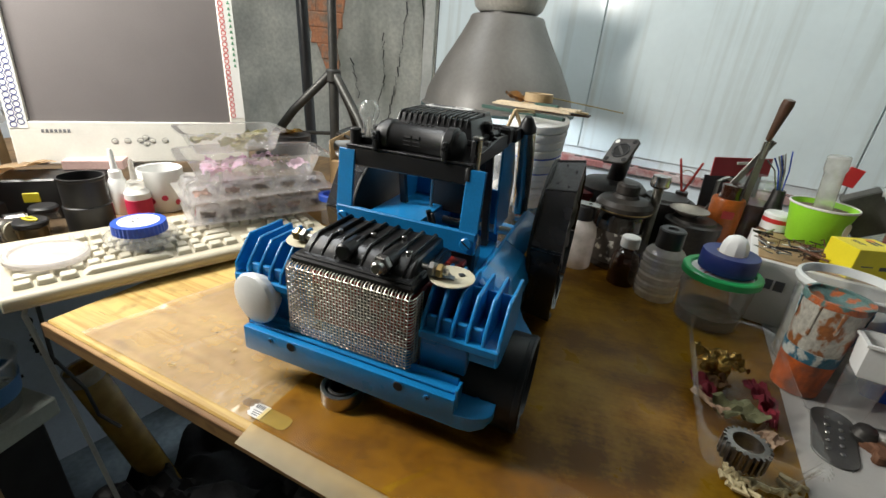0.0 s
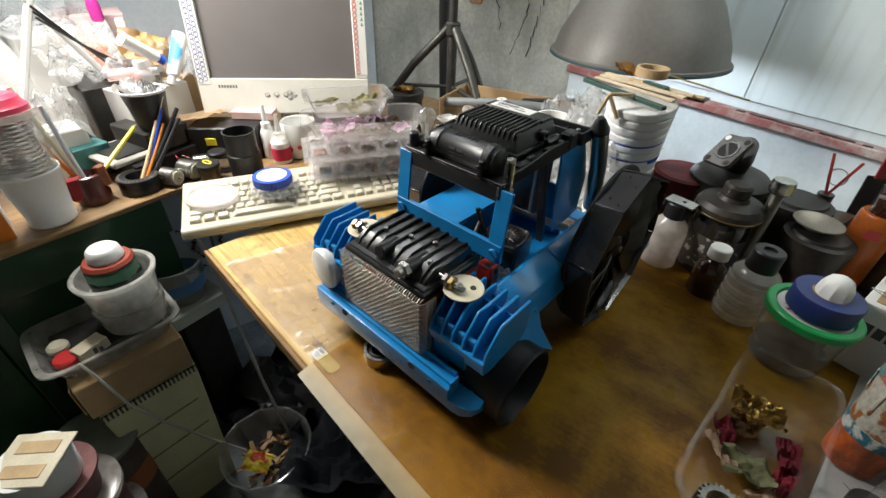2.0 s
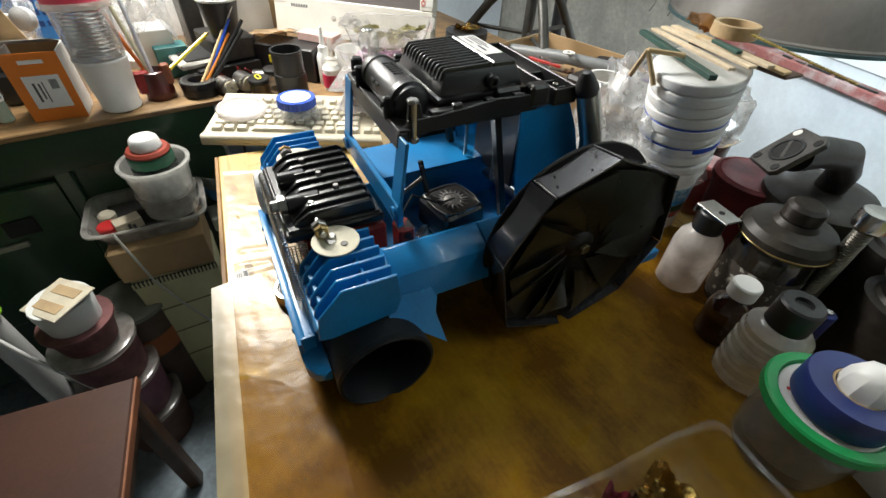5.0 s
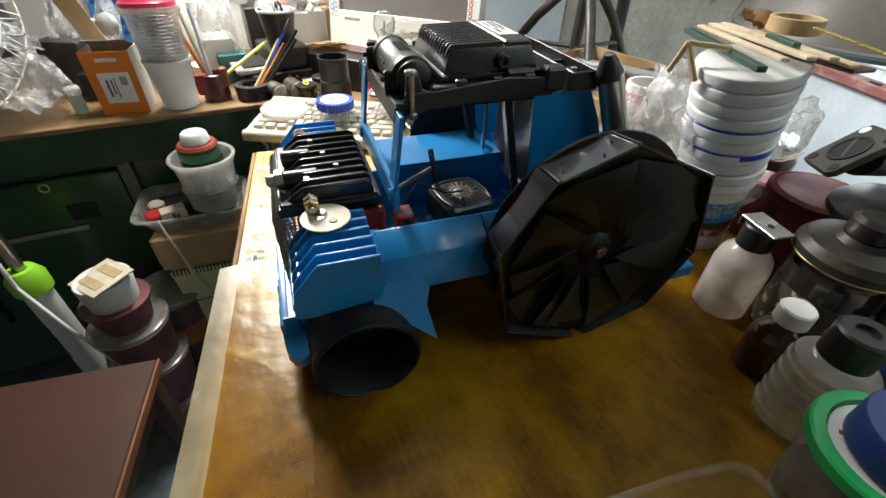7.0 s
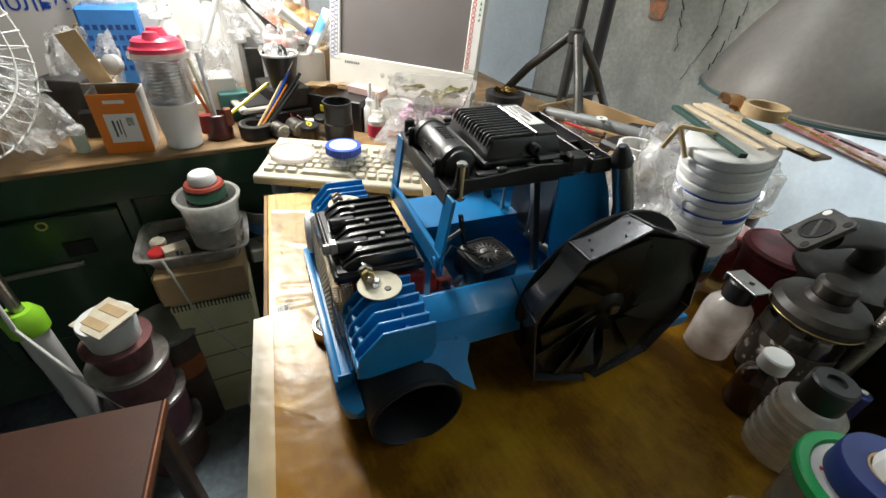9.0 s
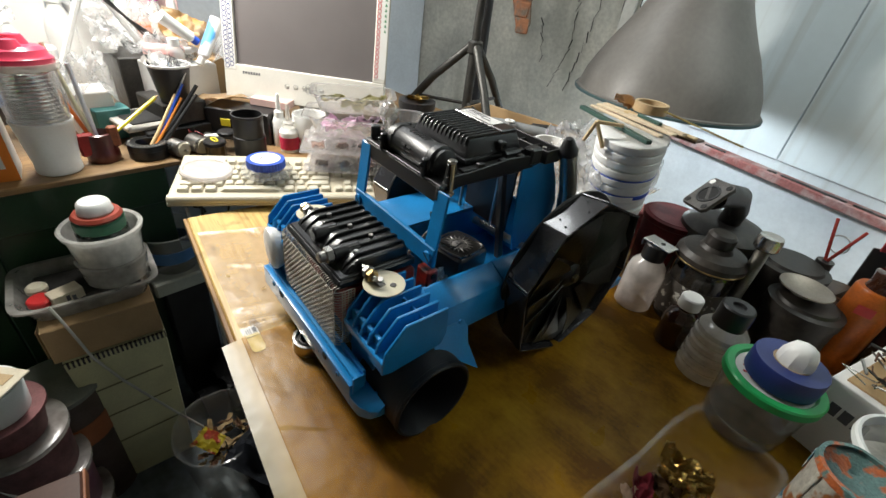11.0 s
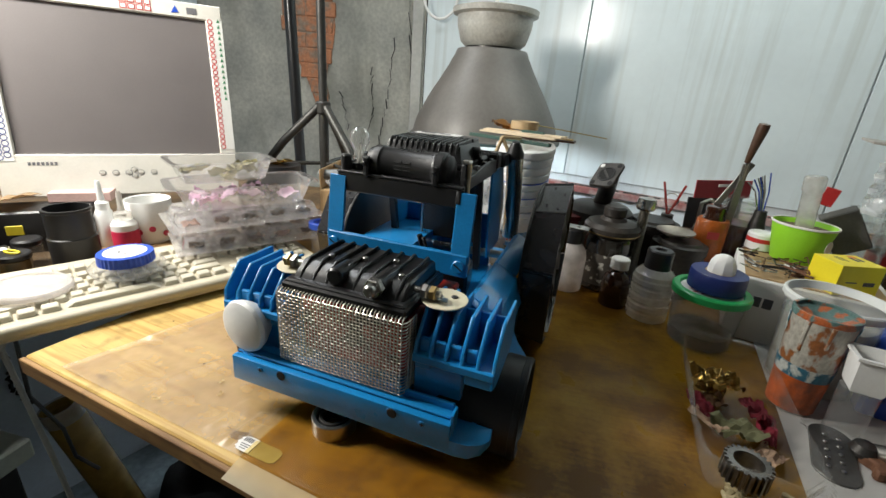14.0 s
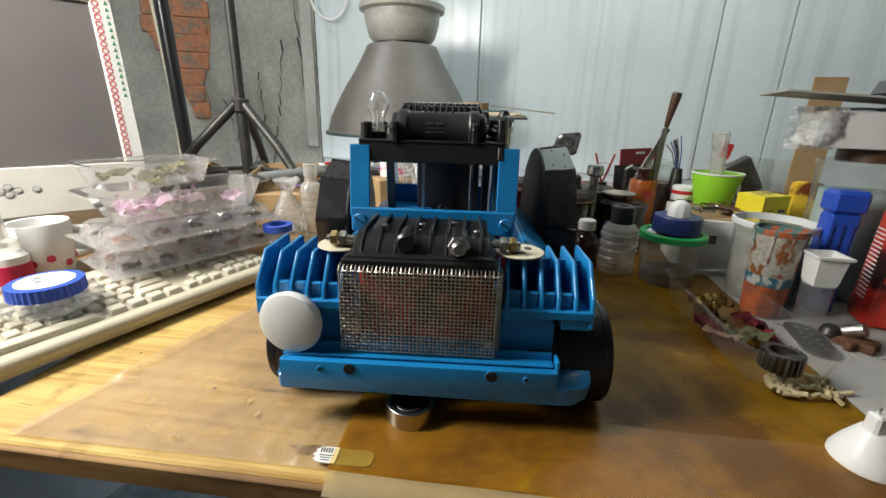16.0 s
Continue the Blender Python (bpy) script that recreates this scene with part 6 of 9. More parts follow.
solo("red_tag", bm_box(0.022, 0.004, 0.032, bev=0.001), RED, 0.917, 1.288, 0.212, -15, "small red plastic tag in the clutter", "tag", ry=12)
wr = thing("wire_bundle", 0.832, 1.312, 0.1, 0, "frayed bundle of blue and bare wires", "wire")
for k in range(7):
    a = random.uniform(-1, 1)
    part("wire", bm_tube([(0, 0, 0), (0.004 * a, 0, 0.06), (-0.010 + 0.014 * a, 0.004 * a, 0.105), (-0.022 + 0.022 * a, 0.01 * a, 0.130 + 0.01 * a)], 0.0013, 6), BLUEP if k % 2 else STEEL, wr)
part("clamp", bm_lathe([(0, 0), (0.016, 0), (0.018, 0.02), (0.012, 0.05), (0.010, 0.07), (0, 0.07)], 16), IRON, wr)

yb = thing("yellow_box", 0.862, 1.098, 0.1095, 14, "small bright yellow carton with dark print lying on a box", "box")
yb.scale = (0.82, 0.82, 0.82)
part("carton", bm_box(0.078, 0.060, 0.054, (0, 0, 0.027), bev=0.0008), YELLOW, yb)
bars(yb, PRINT, [(0.012, 0.004, 0.006, 0.020), (0.022, 0.004, 0.006, 0.016), (-0.008, 0.006, 0.003, 0.024), (-0.014, 0.006, 0.002, 0.020)], (0, 0, 0.0542), (0, 0, 0))
part("badge", bm_cyl(0.007, 0.0004, (0.020, 0.018, 0.0542), n=20), mat("orange_print", (0.7, 0.22, 0.02), 0.5), yb)
bars(yb, PRINT, [(0.018, 0.0, 0.020, 0.007), (-0.014, 0.002, 0.02, 0.002)], (0, -0.0302, 0.022), (90, 0, 0))

tub = thing("round_tub", 0.802, 0.997, 0.0058, 0, "wide shallow clear plastic tub with milky rim", "tub")
part("body", bm_lathe([(0, 0), (0.060, 0), (0.062, 0.003), (0.070, 0.118), (0.068, 0.118), (0.060, 0.004), (0, 0.004)], 52), HAZY, tub)
part("rim", bm_lathe([(0.0695, 0.118), (0.0745, 0.118), (0.0770, 0.121), (0.0770, 0.127), (0.0750, 0.129), (0.0715, 0.129), (0.0695, 0.118)], 56), MILK, tub)
tub.scale = (0.74, 0.74, 0.98)
part("filling", bm_cyl(0.0625, 0.095, (0, 0, 0.005), n=36), mat("greasy_white_filling", (0.46, 0.45, 0.41), 0.5, var=0.3, blot=30), tub)

# paint-smeared cup
PAINTC = mat("paint_smears", (0.46, 0.44, 0.38), 0.35, var=0.6, blot=38, grain=160, bump=0.6, col2=(0.30, 0.11, 0.035), thresh=(0.49, 0.56))
PAINTB = mat("orange_paint", (0.58, 0.115, 0.02), 0.4, var=0.4, blot=30, grain=150, bump=0.5, col2=(0.17, 0.06, 0.035), thresh=(0.45, 0.72))
PAINTT = mat("teal_paint", (0.03, 0.13, 0.19), 0.35, var=0.4, blot=55, bump=0.6, col2=(0.50, 0.52, 0.48), thresh=(0.52, 0.6))
PAINTG = mat("mixed_paint", (0.10, 0.19, 0.18), 0.35, var=0.7, blot=42, bump=0.8, col2=(0.45, 0.12, 0.04), thresh=(0.5, 0.56))
pc = thing("paint_cup", 0.752, 0.931, 0.0092, 0, "plastic cup smeared with orange, blue and white paint", "cup")
part("cup", bm_lathe([(0, 0), (0.035, 0), (0.037, 0.002), (0.0475, 0.128), (0.0490, 0.130), (0.0490, 0.133), (0.0460, 0.133), (0.036, 0.006), (0, 0.006)], 48), PAINTC, pc)
part("orange_band", bm_lathe([(0.0380, 0.002), (0.0418, 0.047), (0.0420, 0.050), (0.0404, 0.050), (0.0370, 0.002), (0.0376, 0.002)], 48, wob=0.0004), PAINTB, pc)
part("blue_band", bm_lathe([(0.0420, 0.050), (0.0435, 0.064), (0.0436, 0.066), (0.0425, 0.066), (0.0412, 0.050), (0.0420, 0.050)], 48, wob=0.0008), PAINTT, pc)
part("paint_crust", bm_lathe([(0.0486, 0.128), (0.0500, 0.131), (0.0496, 0.136), (0.044, 0.136), (0.046, 0.128), (0.0486, 0.128)], 48, wob=0.0016), PAINTG, pc)
bm = bm_lathe([(0, 0.1265), (0.015, 0.1240), (0.030, 0.1285), (0.0450, 0.1320), (0.0455, 0.1200), (0, 0.1200)], 40, wob=0.0022)
part("paint_skin", bm, PAINTG, pc)
for k in range(7):
    a = 360 / 7 * k + random.uniform(-12, 12)
    h = random.uniform(0.016, 0.05)
    part("drip", bm_lathe([(0, 0), (0.003, 0.003), (0.0026, h * 0.6), (0.004, h), (0, h)], 10, squash=(1, 0.4, 1)), (PAINTC, PAINTT, PAINTC, PAINTG)[k % 4], pc).matrix_basis = pose(0, 0, 0, 0, 0, a) @ pose(0, -0.0470 + 0.115 * (h - 0.02) * 0.9, 0.128 - h, 6.5)

pc.scale = (0.645, 0.645, 0.94)

wc = thing("white_pot", 0.780, 0.884, 0.0062, 0, "small square white plastic pot with dark contents", "pot")
part("stand", bm_lathe([(0, 0), (0.026, 0), (0.028, 0.003), (0.031, 0.068), (0, 0.068)], 32), HAZY, wc)
part("pot", bm_lathe([(0, 0.068), (0.030, 0.068), (0.034, 0.072), (0.041, 0.106), (0.050, 0.108), (0.050, 0.111), (0.040, 0.111), (0.033, 0.075), (0, 0.075)], 4, rot=(0, 0, 30)), WHITE, wc)
part("filling", bm_cyl(0.024, 0.006, (0, 0, 0.085), n=20), DARK, wc)
wc.scale = (0.58, 0.58, 0.98)

# ---------------------------------------------------------------- clear tray with petals and foil
tray = thing("clear_tray", 0.661, 0.868, 0.0105, -11, "clear plastic food tray with petals, foil and a gear", "tray")
bm = bmesh.new()
rings = []
for (w, d, z, cr) in ((0.074, 0.225, 0.0, 0.012), (0.076, 0.227, 0.002, 0.012), (0.094, 0.246, 0.042, 0.014), (0.104, 0.256, 0.043, 0.018), (0.105, 0.257, 0.041, 0.018)):
    ring = []
    for k in range(64):
        a = 2 * math.pi * k / 64
        ca, sa = math.cos(a), math.sin(a)
        e = 0.22
        x, y = w / 2 * math.copysign(abs(ca) ** e, ca), d / 2 * math.copysign(abs(sa) ** e, sa)
        fl_ = 0.0012 * (1 if k % 2 else -1) if 0.001 < z < 0.0465 else 0
        ring.append(bm.verts.new((x * (1 + fl_ / 0.05), y * (1 + fl_ / 0.12), z)))
    rings.append(ring)
bm.faces.new(rings[0][::-1])
for a, b in zip(rings[:3], rings[1:3]):
    for k in range(64):
        bm.faces.new((a[k], a[(k + 1) % 64], b[(k + 1) % 64], b[k]))
rim = bmesh.new()
rr = [[rim.verts.new(v.co) for v in ring] for ring in rings[2:]]
for a, b in zip(rr, rr[1:]):
    for k in range(64):
        rim.faces.new((a[k], a[(k + 1) % 64], b[(k + 1) % 64], b[k]))
bmesh.ops.delete(bm, geom=[v for ring in rings[3:] for v in ring], context="VERTS")
part("rim", rim, clear("tray_rim_plastic", tint=(0.98, 0.98, 0.97), veil=0.06, rough=0.12, gloss=0.7), tray)
part("tray", bm, clear("clear_tray_plastic", tint=(0.985, 0.98, 0.97), veil=0.05, veil_col=(0.8, 0.8, 0.78), rough=0.12, wave=0.3, wave_scale=90, gloss=0.55), tray)
GOLD = mat("crumpled_gold_foil", (0.55, 0.36, 0.10), 0.25, metal=0.9, var=0.35, blot=50)
REDP = mat("dried_red_petal", (0.26, 0.012, 0.03), 0.7, var=0.3)
OLIVE = mat("dried_leaf", (0.20, 0.20, 0.10), 0.8, var=0.3)
PALE = mat("pale_dry_petal", (0.55, 0.38, 0.26), 0.8, var=0.25)


def inlay(name, w, d, h, seed, m, x, y, z, rz, label, cat):
    solo(name, bm_crumple(w, d, h, 16, seed), m, x, y, z, rz, label, cat, "things in the clear tray")


inlay("gold_foil", 0.050, 0.042, 0.020, 1, GOLD, 0.657, 0.915, 0.024, 15, "crumpled gold foil in a clear tray", "foil")
inlay("gold_foil", 0.034, 0.030, 0.012, 7, GOLD, 0.655, 0.912, 0.014, 60, "smaller crumpled gold foil in a clear tray", "foil")
inlay("petal", 0.040, 0.022, 0.012, 2, REDP, 0.693, 0.880, 0.016, 95, "dried dark red petal in a clear tray", "petal")
inlay("petal", 0.038, 0.020, 0.012, 4, REDP, 0.632, 0.872, 0.016, 110, "dried dark red petal in a clear tray", "petal")
inlay("petal", 0.046, 0.018, 0.010, 5, REDP, 0.690, 0.850, 0.014, 70, "dried dark red petal in a clear tray", "petal")
inlay("leaf", 0.046, 0.034, 0.014, 6, OLIVE, 0.655, 0.838, 0.018, 10, "crumpled grey-green dried leaf in a clear tray", "leaf")
inlay("petal", 0.044, 0.018, 0.010, 8, PALE, 0.632, 0.846, 0.016, 120, "pale dried petal in a clear tray", "petal")
inlay("petal", 0.036, 0.024, 0.010, 9, PALE, 0.675, 0.812, 0.014, 40, "pale dried petal in a clear tray", "petal")
inlay("petal", 0.030, 0.024, 0.010, 10, mat("brown_leaf", (0.16, 0.08, 0.03), 0.8, var=0.3), 0.648, 0.892, 0.014, 10, "brown curled petal in a clear tray", "petal")

gear = thing("gear", 0.632, 0.764, 0.028, 12, "oily dark steel gear wheel with a wide bore", "gear")
teeth = []
for k in range(22):
    a = 2 * math.pi * k / 22
    for da, r in ((-0.085, 0.0225), (-0.05, 0.0262), (0.05, 0.0262), (0.085, 0.0225)):
        teeth.append((r * math.cos(a + da), r * math.sin(a + da)))
bm = bmesh.new()
lo = [bm.verts.new((x, y, 0)) for x, y in teeth]
hi = [bm.verts.new((x, y, 0.026)) for x, y in teeth]
n_ = len(teeth)
il = [bm.verts.new((0.0165 * x / math.hypot(x, y), 0.0165 * y / math.hypot(x, y), 0)) for x, y in teeth]
ih = [bm.verts.new((0.0165 * x / math.hypot(x, y), 0.0165 * y / math.hypot(x, y), 0.026)) for x, y in teeth]
for k in range(n_):
    j = (k + 1) % n_
    for q in ((lo[k], lo[j], hi[j], hi[k]), (hi[k], hi[j], ih[j], ih[k]), (ih[k], ih[j], il[j], il[k]), (il[k], il[j], lo[j], lo[k])):
        bm.faces.new(q)
gear.scale = (0.76, 0.76, 0.76)
part("toothed_ring", bm, mat("oily_gear_steel", (0.20, 0.19, 0.18), 0.30, metal=0.9, var=0.4, grain=200), gear)
rs = thing("rubber_strips", 0.646, 0.750, 0.005, -4, "tangle of yellowed latex rubber strips on the table", "rubber strips")
LATEX = mat("yellowed_latex", (0.62, 0.52, 0.30), 0.6, var=0.2)
for k in range(6):
    p = Vector((random.uniform(-0.04, 0.03), random.uniform(-0.01, 0.014), 0.004))
    pts = []
    for q in range(14):
        p = p + Vector((random.uniform(-0.012, 0.014), random.uniform(-0.010, 0.010), 0))
        pts.append((p.x, max(-0.022, min(0.024, p.y)), 0.004 + 0.005 * abs(math.sin(q * 1.3 + k))))
    part("strip", bm_tube(pts, 0.0026, 6), LATEX, rs)

ov = thing("grater_plate", 0.757, 0.850, 0.0078, 66, "oval dark steel plate with raised studs on paper", "plate")
op_ = [(math.copysign(0.030, math.cos(a)) + 0.020 * math.cos(a), 0.020 * math.sin(a)) for a in [2 * math.pi * k / 36 for k in range(36)]]
part("plate", bm_prism(op_, 0.003, bev=0.0006), mat("dull_grey_steel", (0.16, 0.16, 0.15), 0.45, metal=0.8, var=0.2), ov)
for k in range(5):
    for j in (-1, 1):
        part("stud", bm_cyl(0.0024, 0.0018, (-0.028 + 0.014 * k, 0.006 * j, 0.0028), n=8), STEEL, ov)

va = thing("rusty_valve", 0.800, 0.835, 0.0078, 30, "rusty old tap valve with a steel knob", "valve")
vp = [((0.021 + 0.005 * math.cos(6 * a)) * math.cos(a), (0.021 + 0.005 * math.cos(6 * a)) * math.sin(a)) for a in [2 * math.pi * k / 48 for k in range(48)]]
part("handwheel", bm_prism(vp, 0.012, (0, 0, 0), bev=0.002), RUST, va)
part("stem", bm_cyl(0.009, 0.030, (0.004, 0.020, 0.010), (60, 0, 0), 16), STEEL, va)
part("cap", bm_lathe([(0, 0), (0.010, 0), (0.012, 0.005), (0.009, 0.013), (0.004, 0.016), (0, 0.016)], 24, (-0.006, 0.024, 0.006)), IRON, va)

sp = thing("spot_bulb", 0.625, 0.660, 0.0044, 0, "white plastic spotlight bulb lying face down", "bulb")
part("reflector", bm_lathe([(0, 0), (0.0235, 0), (0.026, 0.002), (0.0255, 0.006), (0.021, 0.016), (0.014, 0.028), (0.011, 0.033), (0, 0.034)], 44), WHITE, sp)
part("base", bm_box(0.018, 0.012, 0.018, (0, 0, 0.040), bev=0.002), WHITE, sp)
for x in (-0.004, 0.004):
    part("pin", bm_cyl(0.0009, 0.007, (x, 0, 0.048), n=8), STEEL, sp)

bo = thing("wing_bolt", 0.708, 0.690, 0.0078, -35, "black wing bolt with threaded shank on paper", "bolt")
part("shank", bm_cyl(0.0036, 0.055, (0.0, 0, 0.006), (0, 90, 0), 12), IRON, bo)
part("wing", bm_box(0.010, 0.034, 0.006, (-0.004, 0, 0.006), bev=0.002), BLACKM, bo)
part("head", bm_cyl(0.008, 0.012, (-0.012, 0, 0.007), (0, 90, 0), 14), BLACKM, bo)

# ---------------------------------------------------------------- far end of the table
bl = thing("clipper_case", 0.850, 0.946, 0.0062, -20, "blue plastic tool case standing upright", "tool case")
part("body", bm_box(0.038, 0.030, 0.150, (0, 0, 0.075), bev=0.004), BLUEP, bl)
part("head", bm_box(0.044, 0.036, 0.032, (0, 0, 0.166), bev=0.005), BLUEP, bl)
for x in (-0.012, 0, 0.012):
    part("groove", bm_box(0.003, 0.002, 0.11, (x, -0.0154, 0.080), bev=0.0005), mat("navy_plastic", (0.01, 0.03, 0.2), 0.4), bl)
co = thing("coffee_pack", 0.922, 0.884, 0.0092, -28, "red and black foil coffee pack standing upright", "packet")
part("pack", bm_box(0.105, 0.060, 0.165, (0, 0, 0.0825), bev=0.010, seg=2, taper=0.92), mat("black_red_foil", (0.03, 0.012, 0.01), 0.3, var=0.4, blot=9, col2=(0.62, 0.04, 0.02), thresh=(0.48, 0.54)), co)
part("red_face", bm_box(0.090, 0.001, 0.080, (0.0, -0.0292, 0.105), bev=0, rot=(-1, 0, 0)), mat("red_foil", (0.62, 0.03, 0.02), 0.3, var=0.2), co)
part("dark_round", bm_cyl(0.030, 0.001, (0.018, -0.0300, 0.088), (90, 0, 0), 36), DARK, co)
part("cup_picture", bm_cyl(0.014, 0.001, (0.026, -0.0312, 0.070), (90, 0, 0), 28), PAPER, co)
for k in range(5):
    part("orange_petal", bm_box(0.018, 0.001, 0.007, (-0.018 + 0.008 * k, -0.0305, 0.052 + 0.004 * (k % 2)), bev=0, rot=(0, 20 * k, 0)), ORANGE, co)
bars(co, PAPER, [(0, 0.006 * k, 0.026, 0.002) for k in range(-8, 9)], (-0.0525, 0.0, 0.085), (90, 0, -90))
for x, y, r, h, lb in ((0.987, 1.282, 0.034, 0.195, "tall empty clear glass jar"), (1.060, 1.300, 0.036, 0.190, "clear glass jar with a red label")):
    gj = thing("glass_jar", x, y, 0.0044, 0, lb, "jar", "glass jars")
    part("glass", bm_lathe([(0, 0), (r, 0), (r + 0.002, 0.004), (r + 0.002, h * 0.72), (r - 0.004, h * 0.82), (r - 0.002, h * 0.86), (r - 0.002, h), (r - 0.004, h), (r - 0.006, h * 0.82), (r, h * 0.72), (r, 0.006), (0, 0.006)], 36), GLASS, gj)
    part("filling", bm_cyl(r - 0.001, h * 0.45, (0, 0, 0.006), n=28), mat("brown_odds", (0.2, 0.14, 0.09), 0.8), gj)
    if x > 1:
        part("label", bm_ring(r + 0.0026, r + 0.002, 0.020, (0, 0, h * 0.5), n=36), RED, gj)
pn = thing("snack_packet", 0.990, 1.150, 0.0044, -15, "crumpled brown and yellow snack packet", "packet")
part("packet", bm_box(0.055, 0.026, 0.165, (0, 0, 0.0825), bev=0.010, seg=2, taper=0.9), mat("brown_yellow_foil", (0.20, 0.05, 0.02), 0.3, var=0.2, blot=14, col2=(0.75, 0.50, 0.04), thresh=(0.5, 0.56)), pn)
cb = thing("white_carton", 0.945, 1.010, 0.0062, -26, "white carton wrapped in clear film on plastic tubs", "carton")
part("lower_tub", bm_lathe([(0, 0), (0.054, 0), (0.057, 0.004), (0.064, 0.205), (0.067, 0.208), (0.067, 0.216), (0, 0.216)], 40), HAZY, cb)
part("blue_filling", bm_cyl(0.053, 0.165, (0, 0, 0.005), n=30), mat("teal_powder", (0.25, 0.42, 0.42), 0.8, var=0.3, blot=12, col2=(0.6, 0.6, 0.55)), cb)
part("dark_lid", bm_cyl(0.045, 0.018, (0, 0, 0.216), n=36), DKWOOD, cb)
part("carton", bm_box(0.22, 0.11, 0.050, (0.02, 0, 0.260), bev=0.001), PAPER, cb)
part("wrap", bm_crumple(0.24, 0.12, 0.008, 22, 11, (0.02, 0, 0.286)), BAG, cb)
part("side_wrap", bm_crumple(0.07, 0.06, 0.02, 18, 12, (-0.105, -0.05, 0.262), (90, 0, 10)), BAG, cb)
part("board", bm_box(0.20, 0.14, 0.003, (-0.05, 0.0, 0.306), bev=0.0005, rot=(0, 4, 0)), mat("grey_board", (0.42, 0.40, 0.36), 0.7), cb)
part("grey_cap", bm_lathe([(0, 0.030), (0.060, 0.028), (0.090, 0.018), (0.096, 0.0), (0, 0)], 40, (0.07, -0.01, 0.312)), mat("grey_rubber", (0.10, 0.11, 0.11), 0.7), cb)
solo("cardboard_strip", bm_box(0.054, 0.004, 0.355, (0, 0, 0.1775), bev=0.0005), CARD, 1.050, 1.225, 0.0044, -24, "brown corrugated cardboard strip standing among jars", "cardboard")

# ---------------------------------------------------------------- left desk
DT = 0.006
DESKW = wood_mat("desk_wood", (0.27, 0.16, 0.065), (0.17, 0.095, 0.038), (0.06, 0.042, 0.024), (0, 1, 0), 0.5, (0.42, 0.62), coat=0.05)
GREENP = mat("dark_green_gloss_paint", (0.010, 0.046, 0.016), 0.35, var=0.3, grain=160, blot=6, bump=0.15, coat=0.2)
desk = thing("old_desk", -0.405, 0.0, FLOOR, 0, "old dark green painted desk with a worn wooden top", "desk")
H = DT - FLOOR
part("desktop", bm_prism([(-0.020, -0.50), (-0.012, 0.80), (0.004, 0.86), (0.20, 0.90), (0.36, 1.02), (0.36, 1.70), (-0.82, 1.70), (-0.82, -0.50)], 0.012, (0, 0, H - 0.012), bev=0.002), DESKW, desk)
part("carcass", bm_box(0.74, 1.24, 0.60, (-0.42, 0.16, 0.42), bev=0.003), GREENP, desk)
part("apron", bm_box(0.02, 1.24, 0.084, (-0.033, 0.16, H - 0.055), bev=0.002), GREENP, desk)
dr = part("drawer", bm_box(0.016, 0.30, 0.34, (-0.044, 0.29, 0.47), bev=0.004), GREENP, desk, "green door with a ring and a bar handle")
for y in (0.125, 0.455):
    part("stile", bm_box(0.022, 0.030, 0.40, (-0.040, y, 0.46), bev=0.003), GREENP, desk)
part("ring", bm_ring(0.011, 0.007, 0.003, (-0.036, 0.296, 0.625), (0, 90, 0), 24), BRASS, dr)
part("bar_handle", bm_box(0.010, 0.16, 0.012, (-0.032, 0.255, 0.515), bev=0.002), mat("dull_alloy", (0.30, 0.28, 0.24), 0.5, metal=0.7), dr)
part("lock_plate", bm_box(0.004, 0.055, 0.040, (-0.034, 0.340, 0.555), bev=0.001), DARK, dr)
part("door", bm_box(0.016, 0.24, 0.36, (-0.044, -0.04, 0.46), bev=0.004), GREENP, desk)
part("back_leg", bm_box(0.04, 0.04, H - 0.028, (0.30, 1.64, (H - 0.028) / 2), bev=0.003), GREENP, desk)

# ---------------------------------------------------------------- monitor
BEZ = mat("aged_white_bezel", (0.66, 0.64, 0.58), 0.45, var=0.06, grain=300, bump=0.04)
SCREEN = mat("grey_matt_screen", (0.155, 0.140, 0.138), 0.40, var=0.10, grain=500, blot=6, bump=0.01)
mon = thing("monitor", -0.545, 1.014, DT, 41, "old white computer monitor with dark screen and sticker strips", "monitor")
scr = new("display")
scr.parent = mon
scr.matrix_basis = pose(0.0, 0.0, 0.084, -9, 0, 0)
SW, SH = 0.346, 0.276
for nm, w, h, x, z in (("bezel_bottom", SW + 0.062, 0.082, SW / 2, 0.041), ("bezel_top", SW + 0.062, 0.030, SW / 2, 0.082 + SH + 0.015), ("bezel_left", 0.031, SH, -0.0155, 0.082 + SH / 2), ("bezel_right", 0.031, SH, SW + 0.0155, 0.082 + SH / 2)):
    part(nm, bm_box(w, 0.022, h, (x, 0.011, z), bev=0.002), BEZ, mon).matrix_basis = scr.matrix_basis
part("back_shell", bm_box(SW + 0.05, 0.050, SH + 0.10, (SW / 2, 0.047, 0.195), bev=0.012, seg=2), BEZ, mon).matrix_basis = scr.matrix_basis
part("screen", bm_box(SW, 0.004, SH, (SW / 2, 0.008, 0.082 + SH / 2), bev=0), SCREEN, mon).matrix_basis = scr.matrix_basis
part("neck", bm_box(0.08, 0.03, 0.17, (SW / 2, 0.085, 0.085), bev=0.006), BEZ, mon)
part("foot", bm_lathe([(0, 0), (0.100, 0), (0.102, 0.004), (0.090, 0.012), (0, 0.016)], 40, (SW / 2, 0.065, 0), squash=(1.1, 0.8, 1)), BEZ, mon)
M = scr.matrix_basis.copy()
bpy.data.objects.remove(scr)


def on_mon(name, bm, m, label=""):
    part(name, bm, m, mon, label).matrix_basis = M


